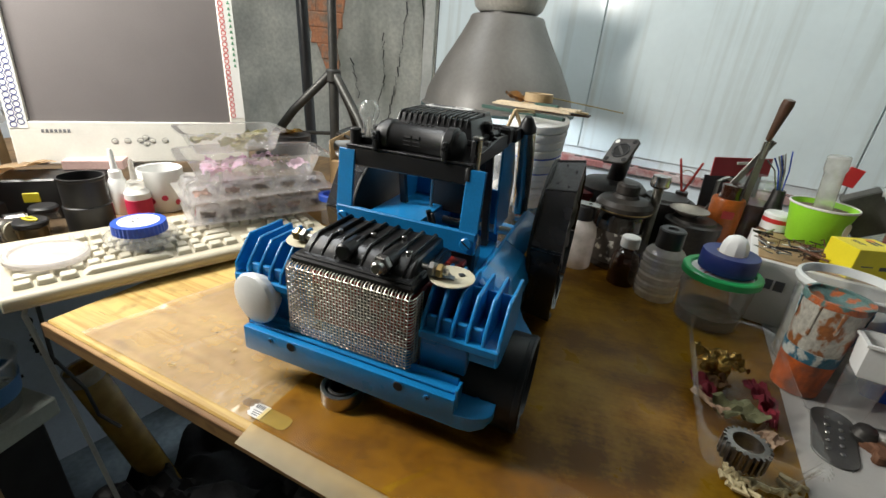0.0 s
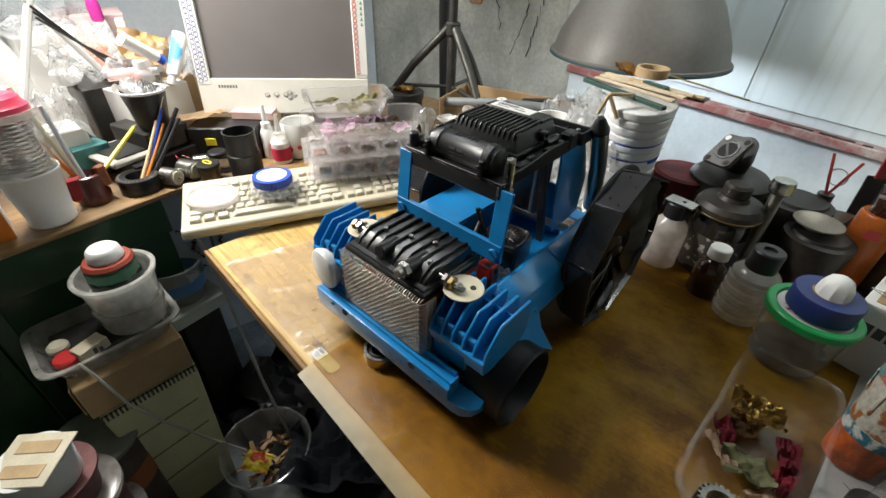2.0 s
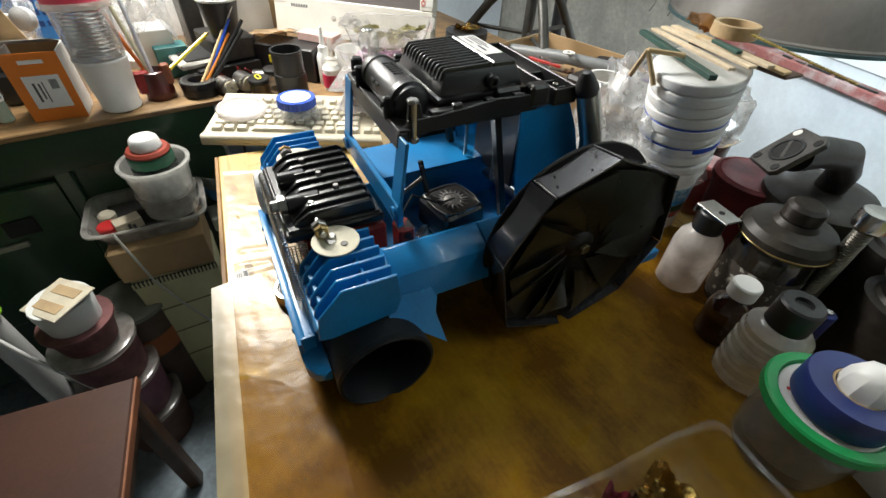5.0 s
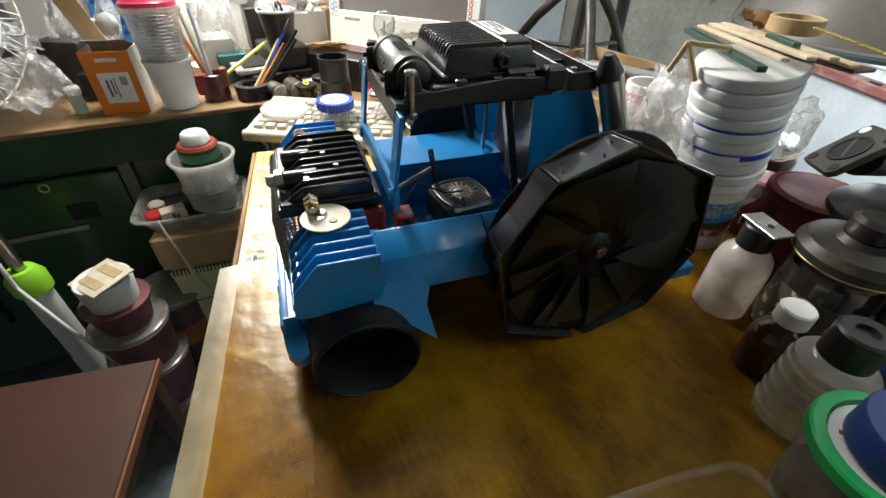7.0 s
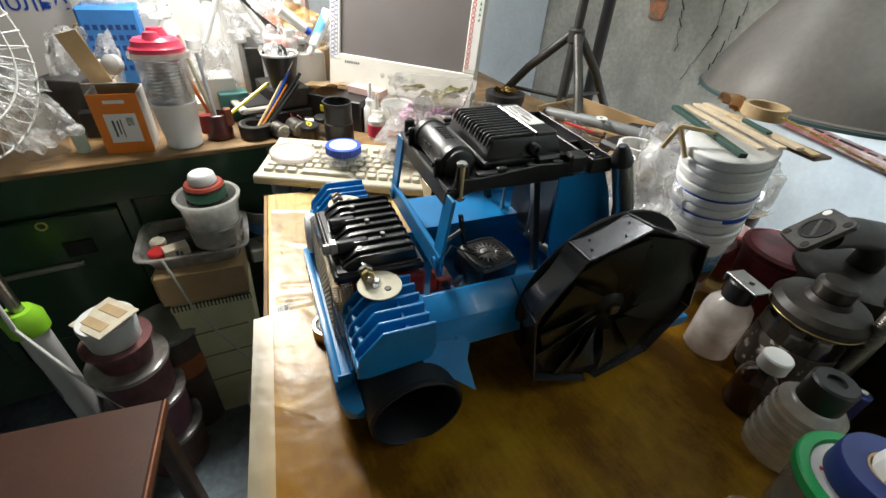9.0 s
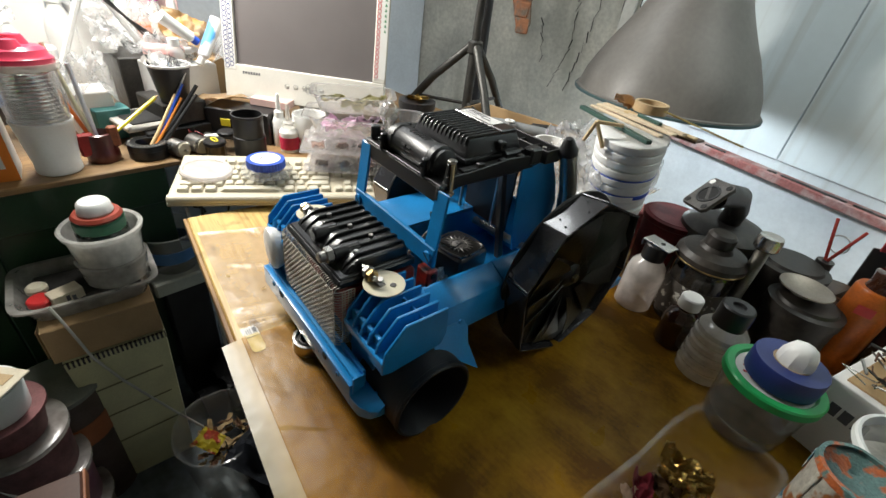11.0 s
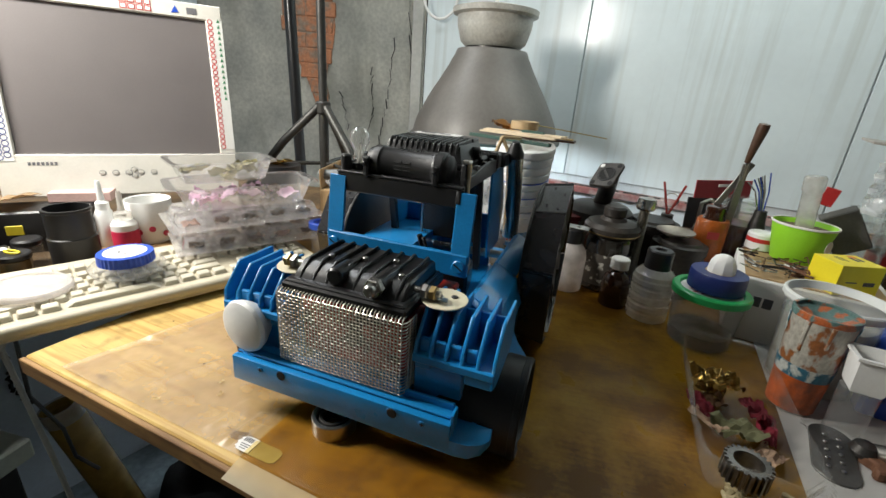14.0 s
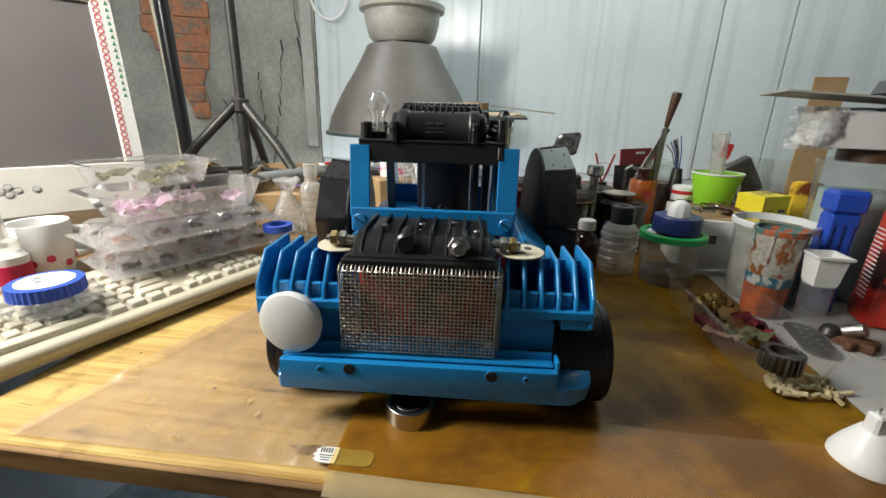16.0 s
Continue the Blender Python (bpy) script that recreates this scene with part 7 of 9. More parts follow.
GREYP = mat("grey_brand_print", (0.16, 0.16, 0.17), 0.5)
for k in range(7):
    on_mon("brand_bar", bm_box(0.0042, 0.0006, 0.0062, (0.018 + 0.0066 * k, -0.0002, 0.064), bev=0), GREYP)
for x, z, w in ((0.128, 0.044, 0.011), (0.150, 0.044, 0.011), (0.172, 0.044, 0.010), (0.182, 0.050, 0.010), (0.182, 0.038, 0.010), (0.193, 0.044, 0.010), (0.216, 0.044, 0.011)):
    on_mon("button", bm_lathe([(0, 0.0016), (0.004, 0.0014), (0.0052, 0.0), (0.0052, -0.001), (0, -0.001)], 18, (x, 0, z), (90, 0, 0), squash=(1.0, 0.7, 1)), mat("button_plastic", (0.50, 0.48, 0.43), 0.4))
    on_mon("button_ring", bm_ring(0.0060, 0.0052, 0.0006, (x, 0.0002, z), (90, 0, 0), 20), GREYP)
STRIP = mat("white_sticker_strip", (0.74, 0.73, 0.70), 0.35, var=0.04)
REDI, BLUEI, GRNI = mat("red_ink", (0.60, 0.03, 0.03), 0.5), mat("navy_ink", (0.04, 0.06, 0.22), 0.5), mat("green_ink", (0.06, 0.26, 0.12), 0.5)
on_mon("sticker_strip", bm_box(0.028, 0.0008, 0.268, (SW + 0.0165, -0.0004, 0.226), bev=0), STRIP, "white strip with red rings and green marks")
on_mon("sticker_strip", bm_box(0.028, 0.0008, 0.290, (-0.0155, -0.0004, 0.214), bev=0), STRIP, "white strip with blue and red rings")
for k in range(24):
    z = 0.098 + 0.0112 * k
    on_mon("red_ring", bm_ring(0.0052, 0.0036, 0.0005, (SW + 0.008, -0.0008, z), (90, 0, 0), 14), REDI)
    if k > 8:
        on_mon("green_mark", bm_prism([(-0.003, 0), (0.003, 0), (0, 0.007)], 0.0005, (SW + 0.0235, -0.0008, z), (90, 0, 0), bev=0), GRNI)
for k in range(26):
    for j in (0, 1):
        on_mon("ink_ring", bm_ring(0.0056, 0.0042, 0.0005, (-0.0215 + 0.0115 * j, -0.0008, 0.076 + 0.0106 * k + 0.005 * j), (90, 0, 0), 14), REDI if (k > 18 and j) else BLUEI)
for k in range(4):
    for j in range(2):
        on_mon("red_square", bm_box(0.0115, 0.0005, 0.0095, (0.205 + 0.0135 * k, -0.0006, 0.367 + 0.0115 * j), bev=0), REDI)
        on_mon("square_centre", bm_box(0.0085, 0.0005, 0.0065, (0.205 + 0.0135 * k, -0.0010, 0.367 + 0.0115 * j), bev=0), STRIP)
on_mon("blue_mark", bm_prism([(0, 0), (0.014, 0.002), (0.008, 0.014)], 0.0006, (0.285, -0.0004, 0.365), (90, 0, 0), bev=0), BLUEP)
on_mon("grey_mark", bm_box(0.018, 0.0006, 0.012, (0.322, -0.0004, 0.372), bev=0), GREYP)

# ---------------------------------------------------------------- keyboard
KB = mat("yellowed_keyboard_case", (0.50, 0.45, 0.34), 0.45, var=0.08, grain=300, bump=0.04)
KEY = mat("cream_key", (0.54, 0.50, 0.40), 0.42, var=0.07, grain=300, bump=0.03)
kb = thing("keyboard", -0.213, 0.716, 0.008, 58.3, "yellowed cream computer keyboard lying across the table edge", "keyboard")
cs = [(0, 0), (0.172, 0), (0.172, 0.030), (0.165, 0.034), (0.150, 0.031), (0.020, 0.017), (0.012, 0.019), (0.003, 0.014)]
part("case", bm_prism(cs, 0.455, (0, 0, 0), (90, 0, 90), bev=0.0015), KB, kb)
part("front_roll", bm_tube([(0.002, 0.007, 0.011), (0.453, 0.007, 0.011)], 0.0090, 14), KB, kb)


def key_bm(w):
    return bm_box(w, 0.0165, 0.0085, (0, 0, 0.00425), bev=0.0012, taper=0.80)


keys = {}
SL = math.degrees(math.atan2(0.014, 0.13))
rows_ = [[1.25, 1.25, 1.25, 6.25, 1.25, 1.25, 1.25, 1.25], [2.25] + [1] * 10 + [2.75], [1.75] + [1] * 11 + [2.25], [1.5] + [1] * 12 + [1.5], [1] * 13 + [2], [1, -1, 1, 1, 1, 1, -0.5, 1, 1, 1, 1, -0.5, 1, 1, 1, 1]]
for j, row in enumerate(rows_):
    x = 0.012
    y = 0.033 + 0.0192 * j + (0.008 if j == 5 else 0)
    z = 0.0155 + (y - 0.02) * 0.108
    full = list(row) + ([-0.25, 1, 1, 1] if j in (0, 3, 4) else [-1.25, 1, -1] if j == 1 else [-3.25] if j == 2 else []) + ([-0.25, 1, 1, 1, 1] if j < 5 else [])
    for u in full:
        if u < 0:
            x -= u * 0.019
            continue
        if x + u * 0.019 > 0.450:
            break
        w = round(u * 0.019 - 0.0022, 4)
        mtx = pose(x + u * 0.0095, y, z, SL, 0, random.uniform(-0.6, 0.6))
        if w not in keys:
            keys[w] = part("key", key_bm(w), KEY, kb)
            keys[w].matrix_basis = mtx
        else:
            same("key", keys[w], kb, mtx)
        x += u * 0.019
part("badge", bm_box(0.05, 0.010, 0.0006, (0.38, 0.158, 0.0325), bev=0, rot=(5, 0, 0)), GREYP, kb)

# lid, blue-capped dish and clamshells on the keyboard
solo("milky_disc", bm_lathe([(0, 0.005), (0.040, 0.005), (0.042, 0.008), (0.046, 0.008), (0.049, 0.005), (0.049, 0.0), (0.047, 0.0), (0.045, 0.005), (0.041, 0.003), (0, 0.0035)], 48), clear("milky_lid_plastic", tint=(0.95, 0.94, 0.93), veil=0.55, veil_col=(0.90, 0.86, 0.84), rough=0.22), -0.262, 0.812, 0.038, 0, "round milky plastic lid lying on the keyboard", "lid", rx=-3, ry=3)
bd = thing("round_dish", -0.192, 0.903, 0.036, 20, "clear round dish with a ribbed blue screw cap on top", "dish")
part("dish", bm_lathe([(0, 0), (0.034, 0), (0.046, 0.006), (0.050, 0.012), (0.051, 0.016), (0.046, 0.021), (0.036, 0.022), (0, 0.022)], 48), HAZY, bd)
cap = [(0.0365 + (0.0012 if k % 2 else 0)) for k in range(72)]
bm = bmesh.new()
lo = [bm.verts.new((cap[k] * math.cos(2 * math.pi * k / 72), cap[k] * math.sin(2 * math.pi * k / 72), 0.022)) for k in range(72)]
hi = [bm.verts.new((cap[k] * 0.985 * math.cos(2 * math.pi * k / 72), cap[k] * 0.985 * math.sin(2 * math.pi * k / 72), 0.037)) for k in range(72)]
for k in range(72):
    bm.faces.new((lo[k], lo[(k + 1) % 72], hi[(k + 1) % 72], hi[k]))
bm.faces.new(hi)
bm.faces.new(lo[::-1])
cp = part("cap", bm, BLUEP, bd, "ribbed blue screw cap")
part("cap_label", bm_cyl(0.0285, 0.0008, (0, 0, 0.0370), n=36), PAPER, cp, "white round paper label with ink scribbles")
for k in range(9):
    a, b = random.uniform(-0.016, 0.008), random.uniform(-0.012, 0.012)
    part("scribble", bm_tube([(a + 0.004 * q, b + random.uniform(-0.004, 0.004), 0.0380) for q in range(4)], 0.0005, 4), PRINT, cp)

PACKP = clear("packing_plastic", tint=(1.0, 0.995, 0.995), veil=0.17, veil_col=(1.0, 0.98, 0.98), rough=0.05, gloss=1.6)
PINK = mat("lilac_petals", (0.86, 0.58, 0.78), 0.7, var=0.25, col2=(0.90, 0.80, 0.86))
BROWNB = mat("brown_dry_bits", (0.20, 0.13, 0.09), 0.85, var=0.5, blot=60)
KHAKI = mat("dry_olive_leaves", (0.36, 0.33, 0.15), 0.85, var=0.35)


def clamshell(w, d, h, cols, rows, m):
    """A clear hinged pack of domed cells."""
    nx, ny = cols * 8, rows * 8
    f = lambda x, y: h * (0.35 + 0.65 * min(1, 1.7 * abs(math.sin(math.pi * cols * (x / w + 0.5))) ** 0.5 * abs(math.sin(math.pi * rows * (y / d + 0.5))) ** 0.5))
    top = bm_sheet(w, d, nx, ny, f, thick=0.0)
    bot = bm_sheet(w, d, nx, ny, lambda x, y: 0.02 - 0.8 * (f(x, y) - 0.35 * h) * 0.4, thick=0.0, bm=top)
    return bm_box(w + 0.02, d + 0.02, 0.0016, (0, 0, 0.35 * h), bev=0.0005, bm=bot)


def tray_bm(w, d, h):
    bm = bmesh.new()
    rings = []
    for s, z in ((0.80, 0.0), (0.82, 0.002), (0.96, h), (1.06, h + 0.001), (1.07, h - 0.003)):
        ring = []
        for k in range(72):
            a = 2 * math.pi * k / 72
            ca, sa = math.cos(a), math.sin(a)
            e = 0.30
            rib = 0.985 if k % 2 and 0.001 < z < h else 1.0
            ring.append(bm.verts.new((w / 2 * s * rib * math.copysign(abs(ca) ** e, ca), d / 2 * s * rib * math.copysign(abs(sa) ** e, sa), z)))
        rings.append(ring)
    bm.faces.new(rings[0][::-1])
    for a, b in zip(rings, rings[1:]):
        for k in range(72):
            bm.faces.new((a[k], a[(k + 1) % 72], b[(k + 1) % 72], b[k]))
    return bm


CX, CY, CR = -0.128, 1.105, 50
for i, (z, dx, dr_) in enumerate(((0.036, 0.006, 0), (0.077, 0.000, 3))):
    cl = thing("clamshell_pack", CX + dx, CY + 0.6 * dx, z, CR + dr_, "clear clamshell pack of dry scraps on the keyboard", "plastic pack", "clamshell stack")
    part("shell", clamshell(0.250, 0.120, 0.034, 5, 2, CLEARP), PACKP, cl)
    for a in range(5):
        for b in range(2):
            q = random.random()
            part("scrap", bm_crumple(0.026, 0.024, 0.008, 8, i * 20 + a * 2 + b, (-0.10 + 0.05 * a, -0.03 + 0.06 * b, 0.012), (0, 0, random.uniform(0, 90))), BROWNB if q < 0.55 else mat("pinkish_scrap", (0.62, 0.42, 0.34), 0.7, var=0.4), cl)
pt = thing("petal_tray", CX + 0.002, CY, 0.116, CR, "clear tray of pale lilac petals on the packs", "tray")
part("tray", tray_bm(0.245, 0.115, 0.040), PACKP, pt)
for k in range(18):
    part("petal", bm_crumple(0.034, 0.026, 0.012, 8, 60 + k, (random.uniform(-0.085, 0.085), random.uniform(-0.035, 0.035), 0.006 + 0.008 * random.random()), (random.uniform(-40, 40), random.uniform(-40, 40), random.uniform(0, 180))), PINK if k % 4 else BROWNB, pt)
ht = thing("herb_tray", CX - 0.040, CY - 0.004, 0.157, CR + 4, "clear tray of dried olive-green leaves", "tray")
part("tray", tray_bm(0.170, 0.105, 0.036), PACKP, ht)
for k in range(9):
    part("dry_leaf", bm_crumple(0.050, 0.020, 0.012, 8, 90 + k, (random.uniform(-0.05, 0.05), random.uniform(-0.03, 0.03), 0.004 + 0.014 * random.random()), (random.uniform(-25, 25), random.uniform(-25, 25), random.uniform(-30, 30))), KHAKI, ht)

# black cylinders, glue bottles, mug, motors
lt = thing("lens_tube", -0.347, 0.944, DT, 0, "matt black plastic tube in two stacked sections", "tube")
part("lower_section", bm_lathe([(0, 0), (0.033, 0), (0.0345, 0.002), (0.0345, 0.058), (0.0325, 0.060), (0.0325, 0.063), (0, 0.063)], 44), BLACK, lt)
part("upper_section", bm_lathe([(0.0325, 0.062), (0.0325, 0.102), (0.0340, 0.104), (0.0340, 0.108), (0.0310, 0.108), (0.0300, 0.070), (0, 0.070), (0, 0.062), (0.0325, 0.062)], 44), BLACK, lt)
for x, y, r, h, col, lb in ((-0.400, 1.046, 0.016, 0.072, None, "white glue bottle with a thin pointed nozzle"), (-0.356, 1.046, 0.021, 0.058, RED, "white glue bottle with a red label")):
    g = thing("glue_bottle", x, y, DT, 0, lb, "glue bottle", "glue bottles")
    part("body", bm_lathe([(0, 0), (r, 0), (r + 0.001, 0.002), (r + 0.001, h * 0.85), (r * 0.75, h), (0, h)], 28), WHITE, g)
    part("nozzle", bm_lathe([(r * 0.72, h - 0.001), (r * 0.70, h + 0.014), (0.006, h + 0.018), (0.0045, h + 0.050), (0.0030, h + 0.056), (0, h + 0.056)], 20), FROST if col else WHITE, g)
    if col:
        part("label", bm_ring(r + 0.0018, r + 0.001, 0.030, (0, 0, 0.008), n=32), mat("crimson_label", (0.52, 0.02, 0.07), 0.45), g)
mug = thing("white_mug", -0.350, 1.100, DT, 40, "white china mug with small red flowers", "mug")
part("bowl", bm_lathe([(0, 0), (0.030, 0), (0.033, 0.003), (0.038, 0.03), (0.041, 0.085), (0.040, 0.088), (0.038, 0.086), (0.035, 0.03), (0.029, 0.006), (0, 0.006)], 40), WHITE, mug)
part("handle", bm_tube([(0.038, 0, 0.072), (0.056, 0, 0.070), (0.064, 0, 0.050), (0.056, 0, 0.028), (0.036, 0, 0.024)], 0.0048, 10), WHITE, mug)
for k in range(5):
    part("flower", bm_cyl(0.006, 0.0008, (0, -0.0385, 0.022 + 0.006 * (k % 3)), (90, 0, 0), 10), mat("crimson_print", (0.5, 0.03, 0.08), 0.4), mug).matrix_basis = pose(0, 0, 0, 0, 0, -60 + 34 * k)
for x, y, r, l, rz, lb in ((-0.440, 0.820, 0.019, 0.035, 20, "small silver electric motor lying on the desk"), (-0.440, 0.862, 0.021, 0.042, 15, "small silver electric motor with red wire"), (-0.470, 0.905, 0.016, 0.03, 60, "tiny grey electric motor")):
    mo = thing("small_motor", x, y, DT + r, rz, lb, "motor", "small motors")
    part("can", bm_cyl(r, l, (-l / 2, 0, 0), (0, 90, 0), 28, 0.002), STEEL, mo)
    part("end_cap", bm_cyl(r * 0.8, 0.003, (l / 2 - 0.0005, 0, 0), (0, 90, 0), 24, 0.001), CREAM, mo)
    part("shaft", bm_cyl(0.0018, 0.012, (l / 2, 0, 0), (0, 90, 0), 10), STEEL, mo)
    part("wire", bm_tube([(-l / 2, 0, r * 0.5), (-l / 2 - 0.02, 0.01, r), (-l / 2 - 0.03, 0.03, 0)], 0.0012, 6), RED, mo)
jl = thing("small_black_jar", -0.400, 0.885, DT, 0, "small dark jar with a yellow key on its lid", "jar")
part("body", bm_cyl(0.022, 0.030, n=30, bev=0.002), mat("dark_amber_glass", (0.10, 0.06, 0.02), 0.15, coat=0.5), jl)
part("lid", bm_cyl(0.0235, 0.010, (0, 0, 0.029), n=32, bev=0.002), BLACK, jl)
part("key", bm_tube([(0.014 * math.cos(k * math.pi / 6), 0.005 * math.sin(k * math.pi / 6), 0.041) for k in range(12)], 0.0018, 6, cyclic=True), YELLOW, jl)
cj = thing("clear_pot", -0.425, 0.925, DT, 0, "small clear plastic pot with dark lid", "pot")
part("body", bm_cyl(0.020, 0.036, n=28, bev=0.002), HAZY, cj)
part("lid", bm_cyl(0.021, 0.012, (0, 0, 0.036), n=28, bev=0.003), BLACK, cj)
solo("match_box", bm_box(0.10, 0.05, 0.018, (0, 0, 0.009), bev=0.001), mat("pink_carton", (0.62, 0.42, 0.38), 0.7), -0.470, 1.070, 0.085, 35, "flat pale pink carton below the monitor", "box")
db = thing("dark_box", -0.490, 1.000, DT, 40, "low black box with a yellow tab below the monitor", "box")
part("box", bm_box(0.16, 0.08, 0.078, (0, 0, 0.039), bev=0.003), BLACK, db)
part("tab", bm_box(0.024, 0.003, 0.018, (-0.03, -0.041, 0.045), bev=0.001), YELLOW, db)
solo("torn_card", bm_crumple(0.13, 0.09, 0.012, 12, 33, thick=0.002), mat("tan_card", (0.48, 0.34, 0.20), 0.8), -0.560, 0.965, 0.085, 20, "torn piece of tan card on a black box", "cardboard", ry=-12)

# ---------------------------------------------------------------- cup, spring can, orange box, pens
cup = thing("plastic_cup", -0.474, 0.611, DT, 0, "white ribbed plastic cup standing near the desk edge", "cup")
part("cup", bm_lathe([(0, 0), (0.030, 0), (0.032, 0.002), (0.0325, 0.012), (0.0315, 0.015), (0.040, 0.098), (0.0415, 0.100), (0.0415, 0.104), (0.0400, 0.104), (0.031, 0.015), (0, 0.004)], 44), WHITE, cup)
cup.scale = (1.16, 1.16, 1.0)
can = thing("spring_jar", -0.474, 0.611, DT + 0.098, 0, "clear plastic jar with a steel spring and raspberry lid", "jar")
part("jar", bm_lathe([(0, 0), (0.036, 0), (0.037, 0.003), (0.040, 0.088), (0.0385, 0.088), (0.0355, 0.004), (0, 0.004)], 44), CLEARP, can)
part("spring", bm_tube([(0.030 * math.cos(k * math.pi / 10), 0.030 * math.sin(k * math.pi / 10), 0.006 + 0.00031 * k) for k in range(240)], 0.0024, 6), CHROME, can, "coiled bright steel spring")
part("rim", bm_lathe([(0.040, 0.082), (0.046, 0.083), (0.047, 0.088), (0.046, 0.093), (0.039, 0.093), (0.040, 0.082)], 44), FROST, can)
ld = part("lid", bm_lathe([(0, 0.118), (0.030, 0.117), (0.036, 0.112), (0.038, 0.104), (0.042, 0.100), (0.042, 0.090), (0, 0.090)], 44), PINKRED, can, "raspberry red plastic lid")
part("lid_spout", bm_lathe([(0, 0.018), (0.012, 0.016), (0.016, 0.006), (0.018, 0), (0, 0)], 24, (-0.014, 0.004, 0.115)), PINKRED, ld)
part("lid_spout", bm_lathe([(0, 0.014), (0.010, 0.012), (0.013, 0.004), (0.015, 0), (0, 0)], 24, (0.018, -0.004, 0.115)), PINKRED, ld)

can.scale = (1.24, 1.24, 1.12)
can.matrix_basis = can.matrix_basis @ pose(0, 0, 0, 0, -4, 0)
ob = thing("orange_box", -0.4605, 0.504, DT, 81, "orange and white carton with a label and open flaps", "box")
OR2 = mat("orange_carton", (0.72, 0.20, 0.02), 0.5, var=0.05)
part("front_panel", bm_box(0.090, 0.002, 0.128, (0, 0.001, 0.064), bev=0.0004), OR2, ob)
for x in (-0.044, 0.044):
    part("side_panel", bm_box(0.002, 0.070, 0.128, (x, 0.037, 0.064), bev=0.0004), PAPER, ob)
part("back_panel", bm_box(0.090, 0.002, 0.128, (0, 0.073, 0.064), bev=0.0004), CARD, ob)
part("grey_flap", bm_box(0.088, 0.060, 0.0016, (0, 0.034, 0.139), bev=0.0003, rot=(-18, 0, 0)), mat("grey_card", (0.45, 0.44, 0.42), 0.7), ob)
part("tall_flap", bm_box(0.040, 0.002, 0.110, (-0.040, 0.070, 0.180), bev=0.0004, rot=(8, -14, 0)), CARD, ob)
part("label", bm_box(0.058, 0.0008, 0.062, (0.002, -0.0005, 0.056), bev=0), PAPER, ob, "white printed label")
bars(ob, PRINT, [(-0.016, 0.0, 0.004, 0.036), (-0.008, 0.002, 0.003, 0.030), (-0.002, 0, 0.002, 0.04)] + [(0.010 + 0.0022 * k, 0.014, 0.0012, 0.018) for k in range(6)], (0.002, -0.0010, 0.056), (90, 0, 0))
bars(ob, PAPER, [(0, 0, 0.038, 0.007)], (0, -0.0003, 0.112), (90, 0, 0))
rj = thing("pen_jar", -0.490, 0.690, DT, 0, "dark red jar holding coloured plastic sticks", "jar")
part("body", bm_lathe([(0, 0), (0.028, 0), (0.030, 0.003), (0.030, 0.020), (0.028, 0.024), (0.026, 0.058), (0.022, 0.060), (0.020, 0.010), (0, 0.010)], 36), mat("dark_red_brown", (0.10, 0.015, 0.012), 0.3, var=0.3, coat=0.4), rj)
part("red_side", bm_box(0.012, 0.030, 0.048, (0.012, -0.024, 0.040), bev=0.004), mat("deep_red", (0.28, 0.015, 0.015), 0.35), rj)
part("brown_side", bm_box(0.010, 0.020, 0.046, (0.014, 0.024, 0.052), bev=0.005), mat("rust_red", (0.30, 0.09, 0.04), 0.5, var=0.4), rj)
for k, (dx, dy, h, m, lb) in enumerate(((-0.040, -0.052, 0.195, ORANGE, "orange plastic stick"), (-0.032, -0.034, 0.225, mat("pale_yellow_plastic", (0.62, 0.60, 0.42), 0.4), "pale yellow plastic stick"), (-0.022, -0.008, 0.190, mat("bluish_white_plastic", (0.62, 0.65, 0.72), 0.4), "bluish white plastic stick"))):
    part("stick", bm_tube([(0, 0, 0.012), (dx * 0.5, dy * 0.5, h * 0.5), (dx, dy, h)], 0.0042, 10), m, rj, lb)
tr2 = thing("tape_rolls", -0.472, 0.770, DT, 0, "two black tape rolls holding pens and pencils", "tape rolls")
part("roll", bm_ring(0.039, 0.024, 0.019, n=44), BLACK, tr2)
part("roll", bm_ring(0.040, 0.022, 0.013, (0.001, 0, 0.0195), n=44), BLACKM, tr2)
for k in range(30):
    a = 2 * math.pi * k / 30
    part("stitch", bm_box(0.0045, 0.0016, 0.0012, (0.0345 * math.cos(a), 0.0345 * math.sin(a), 0.0328), bev=0.0003, rot=(0, 0, math.degrees(a) + 45)), mat("grey_thread", (0.3, 0.3, 0.28), 0.7), tr2)
for k, (x0, y0, x1, y1, z1, r, m, lb) in enumerate(((0.010, -0.010, -0.030, 0.085, 0.118, 0.0042, OLIVEW, "wooden pencil"), (0.014, -0.004, -0.026, 0.095, 0.110, 0.0040, mat("orange_lacquer", (0.62, 0.22, 0.03), 0.35), "orange lacquered brush"), (0.006, 0.002, -0.034, 0.105, 0.138, 0.0046, BLUEP, "blue pen"), (0.000, 0.008, -0.014, 0.128, 0.138, 0.0058, BLACK, "black pen"), (0.012, 0.006, -0.006, 0.122, 0.120, 0.0052, BLACK, "black marker"), (0.004, 0.002, -0.040, 0.118, 0.160, 0.0030, STEEL, "steel needle file"))):
    part("pen", bm_tube([(x0, y0, 0.004), ((x0 + x1) / 2, (y0 + y1) / 2, z1 * 0.5), (x1, y1, z1)], r, 10, r_end=r * 0.7), m, tr2, lb)
ypn = thing("yellow_pencil", -0.510, 0.720, DT + 0.060, 0, "bright yellow pencil lying across the jars", "pencil")
